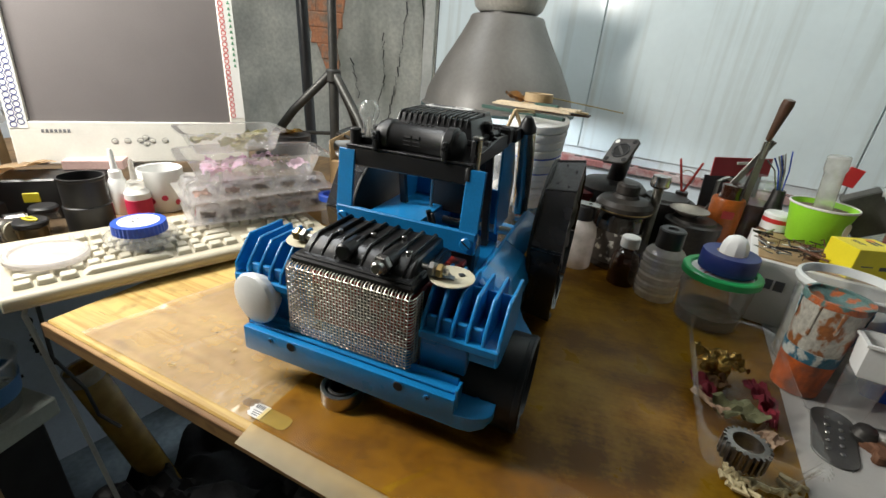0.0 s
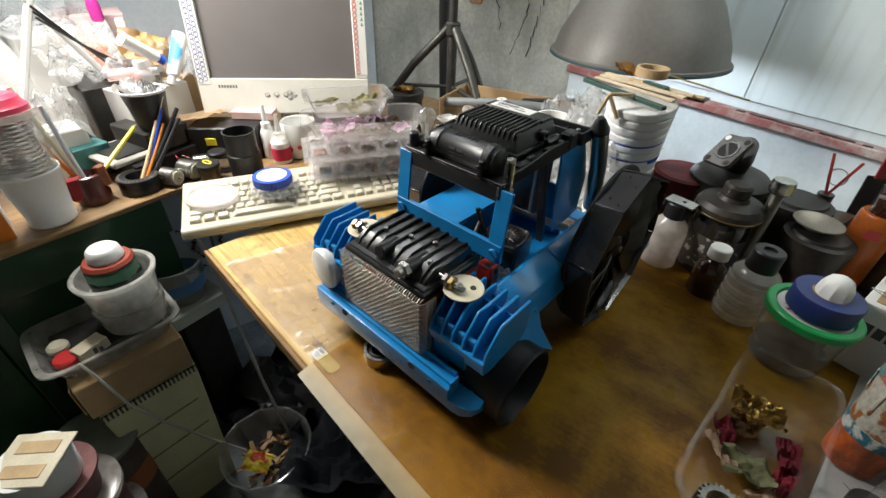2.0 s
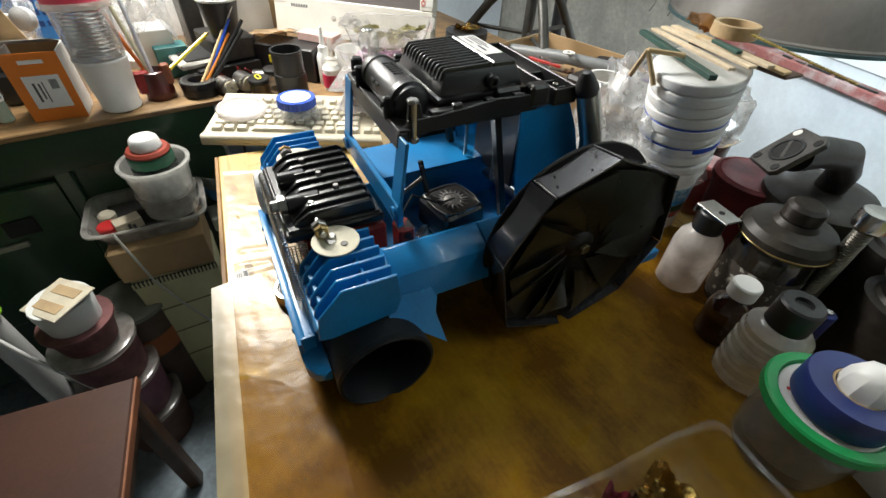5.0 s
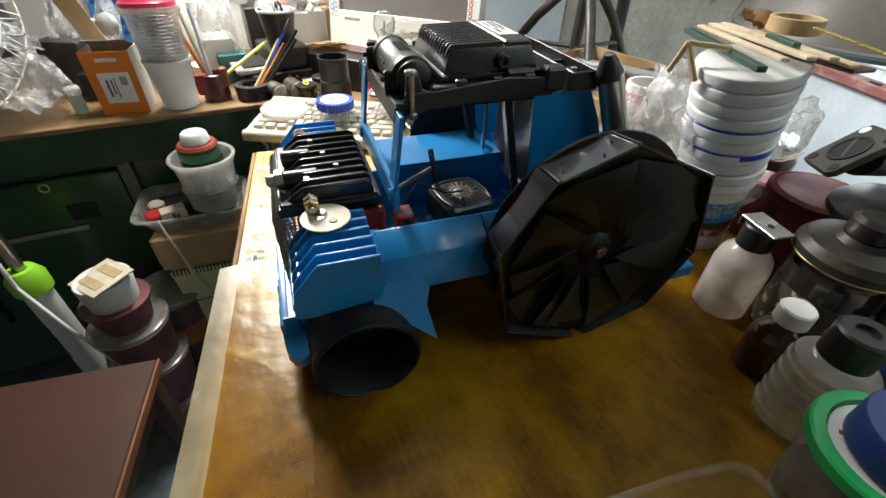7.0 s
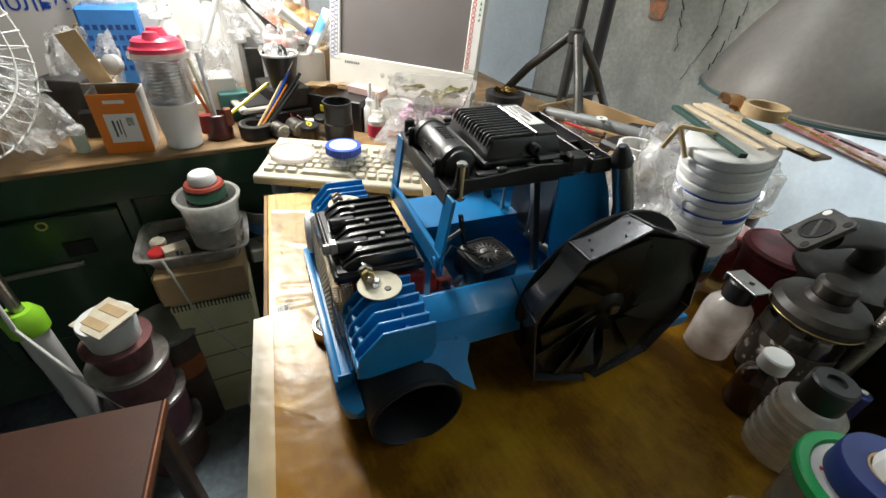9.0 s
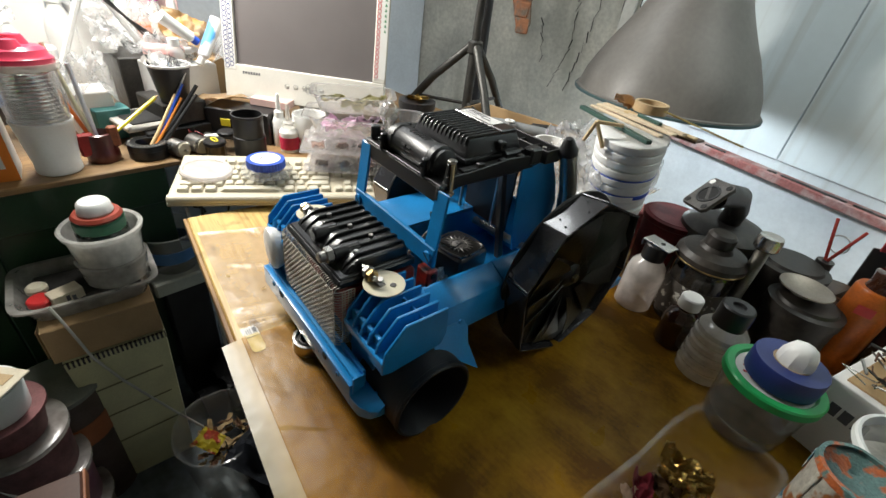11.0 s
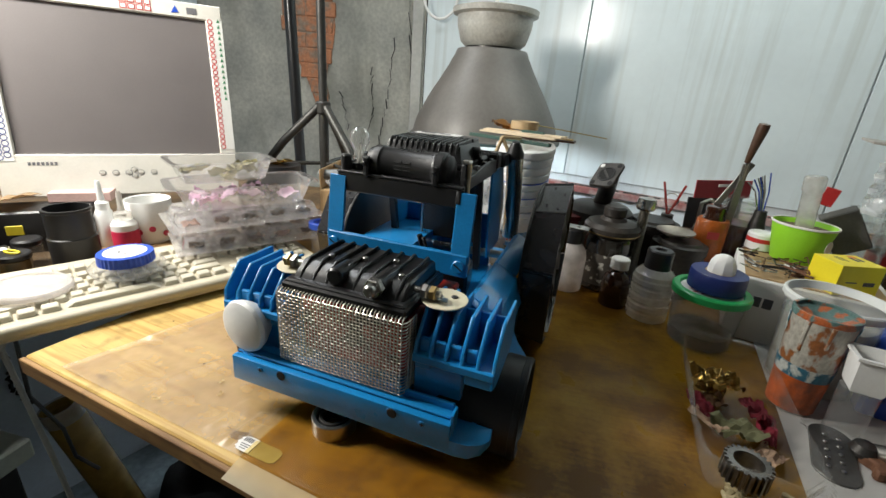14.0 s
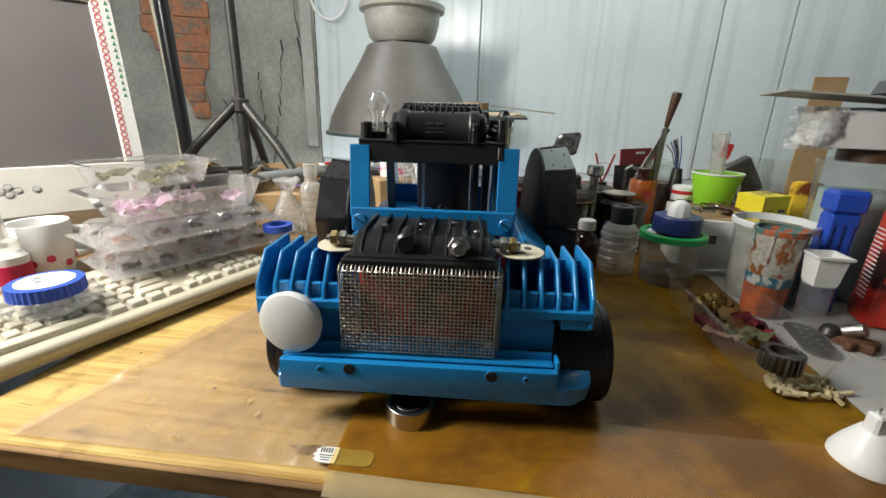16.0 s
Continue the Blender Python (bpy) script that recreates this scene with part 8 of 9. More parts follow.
part("shaft", bm_tube([(0.020, -0.006, -0.010), (-0.040, 0.105, 0.040)], 0.0042, 8), mat("bright_yellow_lacquer", (0.80, 0.68, 0.02), 0.3), ypn)
part("tip", bm_tube([(-0.040, 0.105, 0.040), (-0.044, 0.113, 0.0435)], 0.0042, 8, r_end=0.0008), OLIVEW, ypn)

bx = thing("device_box", -0.585, 0.842, DT, 8, "dark flat electronic device stack with a grey tray", "device")
part("lower", bm_box(0.16, 0.15, 0.040, (0, 0, 0.020), bev=0.003), BLACK, bx)
part("tray", bm_box(0.13, 0.11, 0.012, (0.0, -0.05, 0.047), bev=0.003), mat("grey_beige_plastic", (0.48, 0.46, 0.42), 0.4), bx)
part("tray_well", bm_box(0.10, 0.075, 0.003, (0.0, -0.05, 0.0545), bev=0.001), DARK, bx)
part("upper", bm_box(0.13, 0.10, 0.050, (0.0, 0.028, 0.066), bev=0.003), IRON, bx)
bc2 = thing("black_cup", -0.545, 0.866, DT + 0.0925, 0, "black paper cup with white rim full of wires", "cup")
part("cup", vessel(0.030, 0.043, 0.080, 0.0012), BLACK, bc2)
part("rim", bm_ring(0.0452, 0.0424, 0.005, (0, 0, 0.078), n=40), PAPER, bc2)
part("filling", bm_crumple(0.07, 0.07, 0.03, 12, 41, (0, 0, 0.068)), BAG, bc2)
for k in range(4):
    part("wire", bm_tube([(0.01 * k - 0.02, 0, 0.06), (0.012 * k - 0.02, 0.004, 0.092), (0.014 * k - 0.01, 0.01, 0.098), (0.014 * k, 0.012, 0.07)], 0.0013, 6), BLACK, bc2)

# ---------------------------------------------------------------- packaging and bottles at the back of the desk
WB = thing("printed_carton", -0.97, 0.335, DT, 80, "white carton with blue lettering at the back of the desk", "box")
part("carton", bm_box(0.20, 0.12, 0.29, (0, 0.06, 0.145), bev=0.002), PAPER, WB)
text("полье", 0.060, BLUEP, WB, pose(0.01, -0.001, 0.225, 90, 0, 0))
bk_ = thing("blue_basket", -0.83, 0.520, DT, 85, "blue perforated plastic basket", "basket")
part("basket", bm_box(0.13, 0.09, 0.20, (0, 0, 0.14), bev=0.006), mat("sky_blue_plastic", (0.04, 0.22, 0.60), 0.4), bk_)
for k in range(7):
    for j in range(5):
        part("hole", bm_box(0.010, 0.001, 0.012, (-0.048 + 0.016 * k, -0.0452, 0.10 + 0.024 * j), bev=0), mat("deep_blue_recess", (0.01, 0.05, 0.2), 0.6), bk_)
part("foot", bm_box(0.12, 0.08, 0.044, (0, 0, 0.022), bev=0.003), IRON, bk_)
for x, y, r, h, m, lb in ((-0.76, 0.800, 0.046, 0.19, CLEARP, "large clear plastic bottle lying open"), (-0.86, 0.880, 0.030, 0.26, WHITE, "white plastic bottle with ridged cap"), (-0.80, 0.935, 0.026, 0.22, FROST, "frosted plastic bottle"), (-0.90, 0.640, 0.034, 0.24, WHITE, "white spray bottle"), (-0.78, 0.690, 0.038, 0.17, CLEARP, "clear plastic jar"), (-0.98, 0.760, 0.036, 0.28, WHITE, "tall white plastic bottle"), (-0.95, 0.980, 0.030, 0.30, WHITE, "tall white bottle with a pink spout"), (-0.90, 1.010, 0.024, 0.26, FROST, "frosted narrow bottle"), (-0.68, 0.920, 0.022, 0.14, FROST, "small frosted bottle"), (-0.70, 0.610, 0.030, 0.15, CLEARP, "clear jar with odds and ends")):
    v = thing("desk_bottle", x, y, DT, random.uniform(0, 90), lb + " on the cluttered desk", "bottle", "bottles on the desk")
    part("body", bm_lathe([(0, 0), (r * 0.95, 0), (r, 0.004), (r, h * 0.62), (r * 0.85, h * 0.70), (r * 0.45, h * 0.80), (r * 0.42, h * 0.84), (0, h * 0.84)], 32), m, v)
    part("cap", bm_lathe([(0, h * 0.84), (r * 0.5, h * 0.84), (r * 0.5, h * 0.97), (r * 0.4, h), (0, h)], 24), mat("magenta_plastic", (0.55, 0.03, 0.30), 0.4) if "pink" in lb else WHITE, v)
solo("small_carton", bm_box(0.10, 0.15, 0.150, (0, 0, 0.075), bev=0.002), PAPER, -0.672, 0.925, DT, 4, "white carton under tubes among the desk clutter", "box", "cartons on the desk")


def tube(a, b, r, m, cap, label):
    """A squeezed paste tube with a screw cap, from its flat end a to its cap b."""
    a, b = Vector(a), Vector(b)
    d = b - a
    t = thing("paste_tube", a.x, a.y, a.z, 0, label, "tube", "tubes in the clutter")
    t.matrix_basis = Matrix.Translation(a) @ d.to_track_quat("Z", "Y").to_matrix().to_4x4()
    h = d.length
    part("body", bm_lathe([(0, 0), (r * 1.15, 0), (r * 1.1, 0.004), (r, h * 0.5), (r * 0.95, h * 0.80), (r * 0.5, h * 0.86), (0, h * 0.86)], 24, squash=(1, 0.75, 1)), m, t)
    part("cap", bm_cyl(r * 0.55, h * 0.15, (0, 0, h * 0.85), n=18, bev=0.001), cap, t)


TUBEM = mat("white_blue_tube", (0.75, 0.77, 0.80), 0.3, blot=12, col2=(0.10, 0.35, 0.70), thresh=(0.55, 0.6))
tube((-0.635, 1.026, 0.258), (-0.615, 0.958, 0.158), 0.017, TUBEM, WHITE, "white and blue paste tube leaning in the clutter")
tube((-0.645, 0.900, 0.262), (-0.640, 0.972, 0.205), 0.018, WHITE, BLUEP, "white paste tube lying over other packs")
tube((-0.690, 0.860, 0.185), (-0.660, 0.960, 0.182), 0.016, mat("pale_pink_tube", (0.75, 0.52, 0.50), 0.35, var=0.1), WHITE, "pale pink paste tube on a white carton")
tube((-0.720, 0.985, 0.176), (-0.640, 0.900, 0.178), 0.014, TUBEM, RED, "white paste tube with a red cap on a carton")
bb = thing("white_bulb", -0.628, 0.912, 0.158, 0, "white round lamp bulb lying on tubes", "bulb")
part("globe", bm_lathe([(0, 0), (0.010, 0.002), (0.018, 0.010), (0.021, 0.022), (0.018, 0.034), (0.012, 0.042), (0, 0.042)], 28), FROST, bb)
part("cap", bm_cyl(0.0125, 0.020, (0, 0, 0.041), n=22, bev=0.002), WHITE, bb)
solo("amber_packet", bm_crumple(0.10, 0.075, 0.022, 16, 212, (0, 0, 0), (55, 20, 10)), mat("amber_foil_packet", (0.62, 0.33, 0.06), 0.35, var=0.25, blot=20, col2=(0.70, 0.62, 0.50)), -0.715, 0.965, 0.220, 60, "crumpled amber foil packet behind the tubes", "packet")
solo("tissue", bm_crumple(0.06, 0.05, 0.026, 14, 215), PAPER, -0.562, 0.856, DT + 0.160, 20, "crumpled white tissue stuffed in a black cup", "tissue")
for k, (x, y, z, w, d, h, s) in enumerate(((-0.75, 0.44, 0.10, 0.16, 0.14, 0.10, 1), (-0.66, 0.72, 0.11, 0.10, 0.10, 0.08, 2), (-0.78, 0.87, 0.16, 0.18, 0.16, 0.09, 3), (-0.90, 0.55, 0.24, 0.20, 0.18, 0.08, 4), (-0.72, 1.00, 0.16, 0.12, 0.12, 0.07, 5), (-1.02, 0.88, 0.24, 0.20, 0.24, 0.08, 6))):
    bg = thing("plastic_bag", x, y, DT, 0, "crumpled clear plastic bag heaped on boxes", "bag", "bags on the desk")
    part("bag", bm_crumple(w, d, h, 22, 70 + s, (0, 0, z - DT), (random.uniform(-15, 15), random.uniform(20, 40), 0)), BAG, bg)
    part("box_below", bm_box(w * 0.8, d * 0.8, z - DT, (0, 0, (z - DT) / 2), bev=0.003), (CARD, PAPER, IRON, PAPER, CARD, WHITE)[k], bg)
la = thing("desk_lamp", -0.74, 0.690, DT, 0, "white hinged desk lamp arm with black cables", "desk lamp")
part("arm", bm_box(0.020, 0.012, 0.30, (0, 0.045, 0.20), bev=0.003, rot=(-26, 0, 0)), WHITE, la)
part("arm", bm_box(0.018, 0.012, 0.26, (0, 0.160, 0.22), bev=0.003, rot=(28, 0, 0)), WHITE, la)
part("base", bm_cyl(0.05, 0.02, (0, 0, 0), n=32), WHITE, la)
for k in range(3):
    part("cable", bm_tube([(0.02, 0.10, 0.30 + 0.01 * k), (0.02, 0.16, 0.24), (0.03, 0.22 + 0.02 * k, 0.16), (0.04, 0.26, 0.11)], 0.0026, 8), BLACK if k else IRON, la)
for k, (x, y, w, d, h, m, lb) in enumerate(((-0.66, 0.415, 0.10, 0.09, 0.12, IRON, "dark metal scrap box"), (-0.60, 0.455, 0.07, 0.06, 0.06, BLACKM, "small black tin box"), (-0.98, 0.50, 0.14, 0.12, 0.18, CARD, "brown carton"), (-0.96, 0.95, 0.12, 0.10, 0.20, ORANGE, "orange carton"), (-1.05, 0.66, 0.16, 0.14, 0.30, PAPER, "tall white carton"), (-1.07, 1.00, 0.16, 0.16, 0.26, mat("pale_pink_carton", (0.68, 0.48, 0.47), 0.6), "pale pink carton"), (-0.62, 0.745, 0.07, 0.05, 0.07, mat("teal_box", (0.05, 0.20, 0.20), 0.5), "small teal box"))):
    solo("small_carton", bm_box(w, d, h, (0, 0, h / 2), bev=0.002), m, x, y, DT, random.uniform(-18, 18) + 80, lb + " among the desk clutter", "box", "cartons on the desk")
gcn = thing("green_cutter", -0.585, 0.520, 0.178, 60, "grey plastic tape dispenser on an open box", "dispenser")
part("body", bm_lathe([(0, 0), (0.018, 0.0), (0.022, 0.008), (0.020, 0.020), (0.010, 0.026), (0, 0.026)], 24, rot=(70, 0, 0)), mat("grey_plastic", (0.40, 0.40, 0.40), 0.35), gcn)
part("arm", bm_tube([(0, 0, 0), (-0.04, 0.0, 0.006), (-0.08, 0, -0.008)], 0.005, 8), WHITE, gcn)
gcn.location.z = 0.160
vb = thing("vial", -0.500, 0.415, DT, 0, "pale green plastic vial with ridged cap", "vial")
part("body", bm_cyl(0.013, 0.040, n=20, bev=0.002), mat("pale_green_plastic", (0.45, 0.55, 0.45), 0.4), vb)
part("cap", bm_cyl(0.015, 0.016, (0, 0, 0.040), n=20, bev=0.002), WHITE, vb)
pk = thing("clear_packaging", -0.535, 0.335, DT, 30, "torn clear plastic packaging on the desk edge", "packaging")
part("box", tray_bm(0.13, 0.10, 0.10), HAZY, pk)
part("film", bm_crumple(0.17, 0.13, 0.05, 22, 55, (0.01, 0, 0.05), (10, 20, 0)), BAG, pk)
part("lump", bm_crumple(0.10, 0.08, 0.05, 18, 56, (0.02, 0.0, 0.14), (0, 40, 0)), BAG, pk)

# ---------------------------------------------------------------- floor fan
fan = thing("floor_fan", -0.283, 0.242, FLOOR, 40, "white floor fan with a wire cage and green collar", "fan")
part("pole", bm_cyl(0.026, 0.50, (0, 0, 0), n=28), WHITE, fan)
part("collar", bm_lathe([(0.026, 0.475), (0.034, 0.48), (0.035, 0.515), (0.024, 0.535), (0.012, 0.535), (0.012, 0.475)], 28), LIME, fan, "lime green collar")
part("inner_pole", bm_cyl(0.011, 0.24, (0, 0, 0.53), n=20), STEEL, fan)
part("control_box", bm_box(0.060, 0.055, 0.14, (0, 0, 0.77), bev=0.012, seg=2), WHITE, fan)
for k in range(5):
    part("vent", bm_box(0.044, 0.001, 0.003, (0, -0.0278, 0.720 + 0.006 * k), bev=0), GREYP, fan)
for k in range(4):
    part("scratch", bm_tube([(-0.004 + 0.003 * k, -0.0262, 0.40 - 0.03 * k), (0.004, -0.0262, 0.37 - 0.03 * k)], 0.0012, 5), BLACK, fan)
hd = part("motor", bm_lathe([(0, -0.05), (0.045, -0.05), (0.055, -0.03), (0.055, 0.02), (0, 0.03)], 32), WHITE, fan)
hm = pose(-0.02, 0.05, 1.00, 78, 0, 100)
hd.matrix_basis = hm
for s in (-1, 1):
    for k in range(40):
        a = 2 * math.pi * k / 40
        pts = [(r * math.cos(a), r * math.sin(a), s * 0.05 * math.sqrt(max(0, 1 - (r / 0.175) ** 2)) + 0.04) for r in (0.04, 0.08, 0.12, 0.15, 0.168, 0.175)]
        part("cage_wire", bm_tube(pts, 0.0011, 5), WHITE, fan).matrix_basis = hm
for r, zz in ((0.175, 0.04), (0.12, 0.077), (0.12, 0.003)):
    part("cage_ring", bm_tube([(r * math.cos(k * math.pi / 24), r * math.sin(k * math.pi / 24), zz) for k in range(48)], 0.0018, 6, cyclic=True), WHITE, fan).matrix_basis = hm
part("badge", bm_cyl(0.042, 0.008, (0, 0, 0.086), n=32), LIME, fan).matrix_basis = hm
for k in range(3):
    part("fan_blade", bm_prism([(0.03, -0.03), (0.14, -0.05), (0.15, 0.03), (0.05, 0.04)], 0.002, (0, 0, 0.04), (0, 14, 120 * k), bev=0.0004), HAZY, fan).matrix_basis = hm
part("cord", bm_tube([(0, -0.02, 0.70), (0.04, -0.03, 0.62), (0.03, -0.03, 0.52), (0.10, -0.02, 0.42), (0.18, 0.0, 0.30)], 0.004, 8), WHITE, fan)

# ---------------------------------------------------------------- stacks below the desk edge
bin_ = thing("cream_bin", -0.330, 0.580, FLOOR, -97, "tall cream plastic bin with a ribbed rim", "bin")
BINM = mat("olive_cream_plastic", (0.66, 0.64, 0.38), 0.45, var=0.15, grain=300, blot=10, bump=0.05)
bm = bm_box(0.180, 0.150, 0.452, (0, 0, 0.226), bev=0.012, seg=2)
for v in bm.verts:
    k = 0.78 + 0.22 * max(0, v.co.z) / 0.452
    v.co.x *= k
    v.co.y *= k
part("bin", bm, BINM, bin_)
part("rim_shadow_gap", bm_box(0.176, 0.006, 0.016, (0, 0.0735, 0.443), bev=0.001), IRON, bin_)
for k in range(22):
    part("rim_rib", bm_box(0.0040, 0.012, 0.016, (-0.084 + 0.008 * k, 0.0735, 0.443), bev=0.001), BINM, bin_)
for z in (0.16, 0.26, 0.35):
    part("groove", bm_box(0.130, 0.004, 0.005, (0, 0.0752 * (0.78 + 0.22 * z / 0.452) - 0.001, z), bev=0.001, rot=(0, 3, 0)), mat("olive_seam", (0.22, 0.20, 0.10), 0.6), bin_)
part("paper", bm_crumple(0.15, 0.12, 0.012, 14, 21, (0, 0, 0.440)), PAPER, bin_)
bx2 = thing("cardboard_box", -0.330, 0.575, FLOOR + 0.454, -97, "brown cardboard box on the cream bin", "box")
part("box", bm_box(0.185, 0.140, 0.083, (0, 0, 0.0415), bev=0.002), CARD, bx2)
part("flap", bm_box(0.060, 0.002, 0.07, (0.092, 0.03, 0.045), bev=0.0005, rot=(0, 0, 80)), CARD, bx2)
tb = thing("grey_tub", -0.355, 0.575, FLOOR + 0.538, -97, "clear rectangular tub of odds and ends on a carton", "tub")
part("tub", tray_bm(0.225, 0.165, 0.042), FROST, tb)
part("dark_metal_lump", bm_box(0.17, 0.11, 0.026, (0, 0, 0.016), bev=0.004), IRON, tb)
part("red_cap", bm_cyl(0.020, 0.014, (0.072, 0.050, 0.032), n=28, bev=0.003), RED, tb, "red bottle cap")
part("cream_cap", bm_cyl(0.017, 0.018, (0.075, 0.010, 0.032), n=24, bev=0.005), CREAM, tb)
cbx = part("small_carton", bm_box(0.050, 0.030, 0.022, (0.035, 0.052, 0.041), bev=0.001, rot=(0, 0, 20)), mat("cream_carton", (0.55, 0.48, 0.36), 0.7), tb)
for k in range(4):
    part("print_bar", bm_box(0.006, 0.0006, 0.012, (0.022 + 0.009 * k, 0.0672 - 0.0033 * k + 0.003, 0.041), bev=0, rot=(0, 0, 20)), PRINT, tb)
SEMI = clear("milky_tub_plastic", tint=(0.95, 0.95, 0.93), veil=0.66, veil_col=(0.82, 0.81, 0.77), rough=0.25)
wt = thing("white_tub", -0.330, 0.625, FLOOR + 0.574, 0, "round milky plastic tub stacked on a clear tub", "tub")
part("lower_tub", bm_lathe([(0, 0), (0.062, 0), (0.065, 0.003), (0.072, 0.050), (0.070, 0.052), (0, 0.052)], 44), FROST, wt)
part("upper_tub", bm_lathe([(0, 0.050), (0.064, 0.050), (0.067, 0.054), (0.074, 0.108), (0.080, 0.110), (0.082, 0.118), (0.078, 0.121), (0.072, 0.118), (0.064, 0.058), (0, 0.056)], 48), SEMI, wt)
part("cotton", bm_crumple(0.10, 0.10, 0.02, 14, 23, (0, 0, 0.060)), WHITE, wt)
wt.scale = (0.84, 0.84, 1.0)
gj2 = thing("green_jar", -0.325, 0.625, FLOOR + 0.632, 0, "dark jar with green lid, red rim and white cap", "jar")
part("glass", bm_lathe([(0, 0), (0.040, 0), (0.043, 0.004), (0.043, 0.055), (0.038, 0.060), (0, 0.060)], 36), mat("black_green_glass", (0.01, 0.018, 0.015), 0.15, coat=0.5), gj2)
part("green_lid", bm_cyl(0.042, 0.024, (0, 0, 0.058), n=12, bev=0.003), mat("bottle_green", (0.01, 0.13, 0.06), 0.4), gj2)
part("red_rim", bm_lathe([(0, 0.082), (0.038, 0.082), (0.041, 0.087), (0.037, 0.093), (0, 0.093)], 36), mat("brick_red_plastic", (0.30, 0.05, 0.03), 0.4), gj2)
part("white_cap", bm_lathe([(0, 0.092), (0.027, 0.092), (0.029, 0.096), (0.026, 0.112), (0.022, 0.116), (0, 0.117)], 32), WHITE, gj2)
solo("thin_cable", bm_tube([(-0.275, 0.505, FLOOR + 0.585), (-0.262, 0.512, FLOOR + 0.56), (-0.255, 0.53, FLOOR + 0.45), (-0.25, 0.56, FLOOR + 0.36), (-0.235, 0.62, FLOOR + 0.22), (-0.20, 0.70, FLOOR + 0.06), (-0.12, 0.76, FLOOR + 0.004)], 0.0028, 8), mat("grubby_white_cord", (0.55, 0.55, 0.50), 0.5), 0, 0, 0, 0, "thin white cable hanging down from the tub", "cable")
pl_ = thing("clear_pail", -0.452, 0.756, FLOOR, 0, "small clear plastic pail with a blue label on a crate", "pail")
part("pail", vessel(0.050, 0.066, 0.11, 0.0015, 0.004, at=(0, 0, 0.47)), HAZY, pl_)
part("label", bm_lathe([(0.0575, 0.505), (0.0620, 0.540), (0.0612, 0.540), (0.0568, 0.505), (0.0575, 0.505)], 40), mat("blue_label", (0.08, 0.22, 0.48), 0.4), pl_)
part("stand", bm_box(0.09, 0.10, 0.43, (0, 0, 0.215), bev=0.004), mat("black_crate", (0.02, 0.02, 0.022), 0.6), pl_)
part("crate", bm_box(0.13, 0.14, 0.04, (0, 0, 0.45), bev=0.004), mat("pale_green_grey_paint", (0.50, 0.54, 0.50), 0.5, var=0.15), pl_)

st = thing("bucket_pile", -0.205, 0.385, FLOOR, 15, "pile of round plastic buckets with pink contents", "buckets")
PINKC = mat("dusty_pink_contents", (0.20, 0.075, 0.075), 0.6, var=0.35, blot=30)
z = 0.0
for r, h, m in ((0.080, 0.13, mat("brown_bucket", (0.16, 0.08, 0.06), 0.5, var=0.3)), (0.076, 0.12, mat("purple_bucket", (0.22, 0.08, 0.12), 0.4, var=0.3)), (0.072, 0.10, PINKC)):
    part("bucket", bm_lathe([(0, z), (r * 0.88, z), (r * 0.9, z + 0.003), (r, z + h), (0, z + h)], 44), m, st)
    part("lid", bm_lathe([(0, z + h), (r + 0.004, z + h), (r + 0.007, z + h + 0.004), (r + 0.007, z + h + 0.014), (r, z + h + 0.017), (0, z + h + 0.014)], 44), FROST, st)
    z += h + 0.016
part("white_label", bm_box(0.040, 0.0012, 0.018, (0.030, -0.073, z - 0.175), bev=0, rot=(0, 0, 22)), PAPER, st)
part("top_pot", bm_lathe([(0, z), (0.050, z), (0.060, z + 0.055), (0.066, z + 0.058), (0.066, z + 0.064), (0, z + 0.060)], 40), PINKC, st)
part("white_pot", bm_lathe([(0, z + 0.060), (0.046, z + 0.060), (0.052, z + 0.120), (0.050, z + 0.124), (0, z + 0.122)], 40), MILK, st)
pp = part("cream_plate", bm_box(0.105, 0.085, 0.004, (0.004, 0, z + 0.128), bev=0.0012, rot=(6, -8, 20)), mat("cream_plastic_plate", (0.66, 0.60, 0.46), 0.45), st)
for y in (-0.019, 0.019):
    q = part("tan_slot", bm_box(0.070, 0.020, 0.0012, (0.002, y, 0.0028), bev=0.0004), mat("tan_insert", (0.50, 0.36, 0.20), 0.6), pp)
    q.matrix_basis = pose(0.004, 0, z + 0.128, 6, -8, 20)
for x, y, r, h, lb in ((-0.315, 0.455, 0.075, 0.36, "large bucket with dark lid behind the pile"), (-0.330, 0.330, 0.070, 0.22, "brown bucket in the shade under the desk")):
    q = thing("large_bucket", x, y, FLOOR, 0, lb, "bucket", "floor buckets")
    part("bucket", bm_lathe([(0, 0), (r * 0.85, 0), (r, h), (0, h)], 40), mat("dark_brown_bucket", (0.09, 0.06, 0.045), 0.5, var=0.3), q)
    part("lid", bm_lathe([(0, h), (r + 0.004, h), (r + 0.006, h + 0.012), (r - 0.004, h + 0.016), (0, h + 0.012)], 40), mat("grey_green_lid", (0.20, 0.21, 0.18), 0.5, var=0.2), q)
    part("orange_band", bm_lathe([(r * 0.955, h * 0.62), (r * 0.985, h * 0.80), (r * 0.975, h * 0.80), (r * 0.945, h * 0.62), (r * 0.955, h * 0.62)], 40), mat("rust_orange_band", (0.34, 0.10, 0.03), 0.5), q)

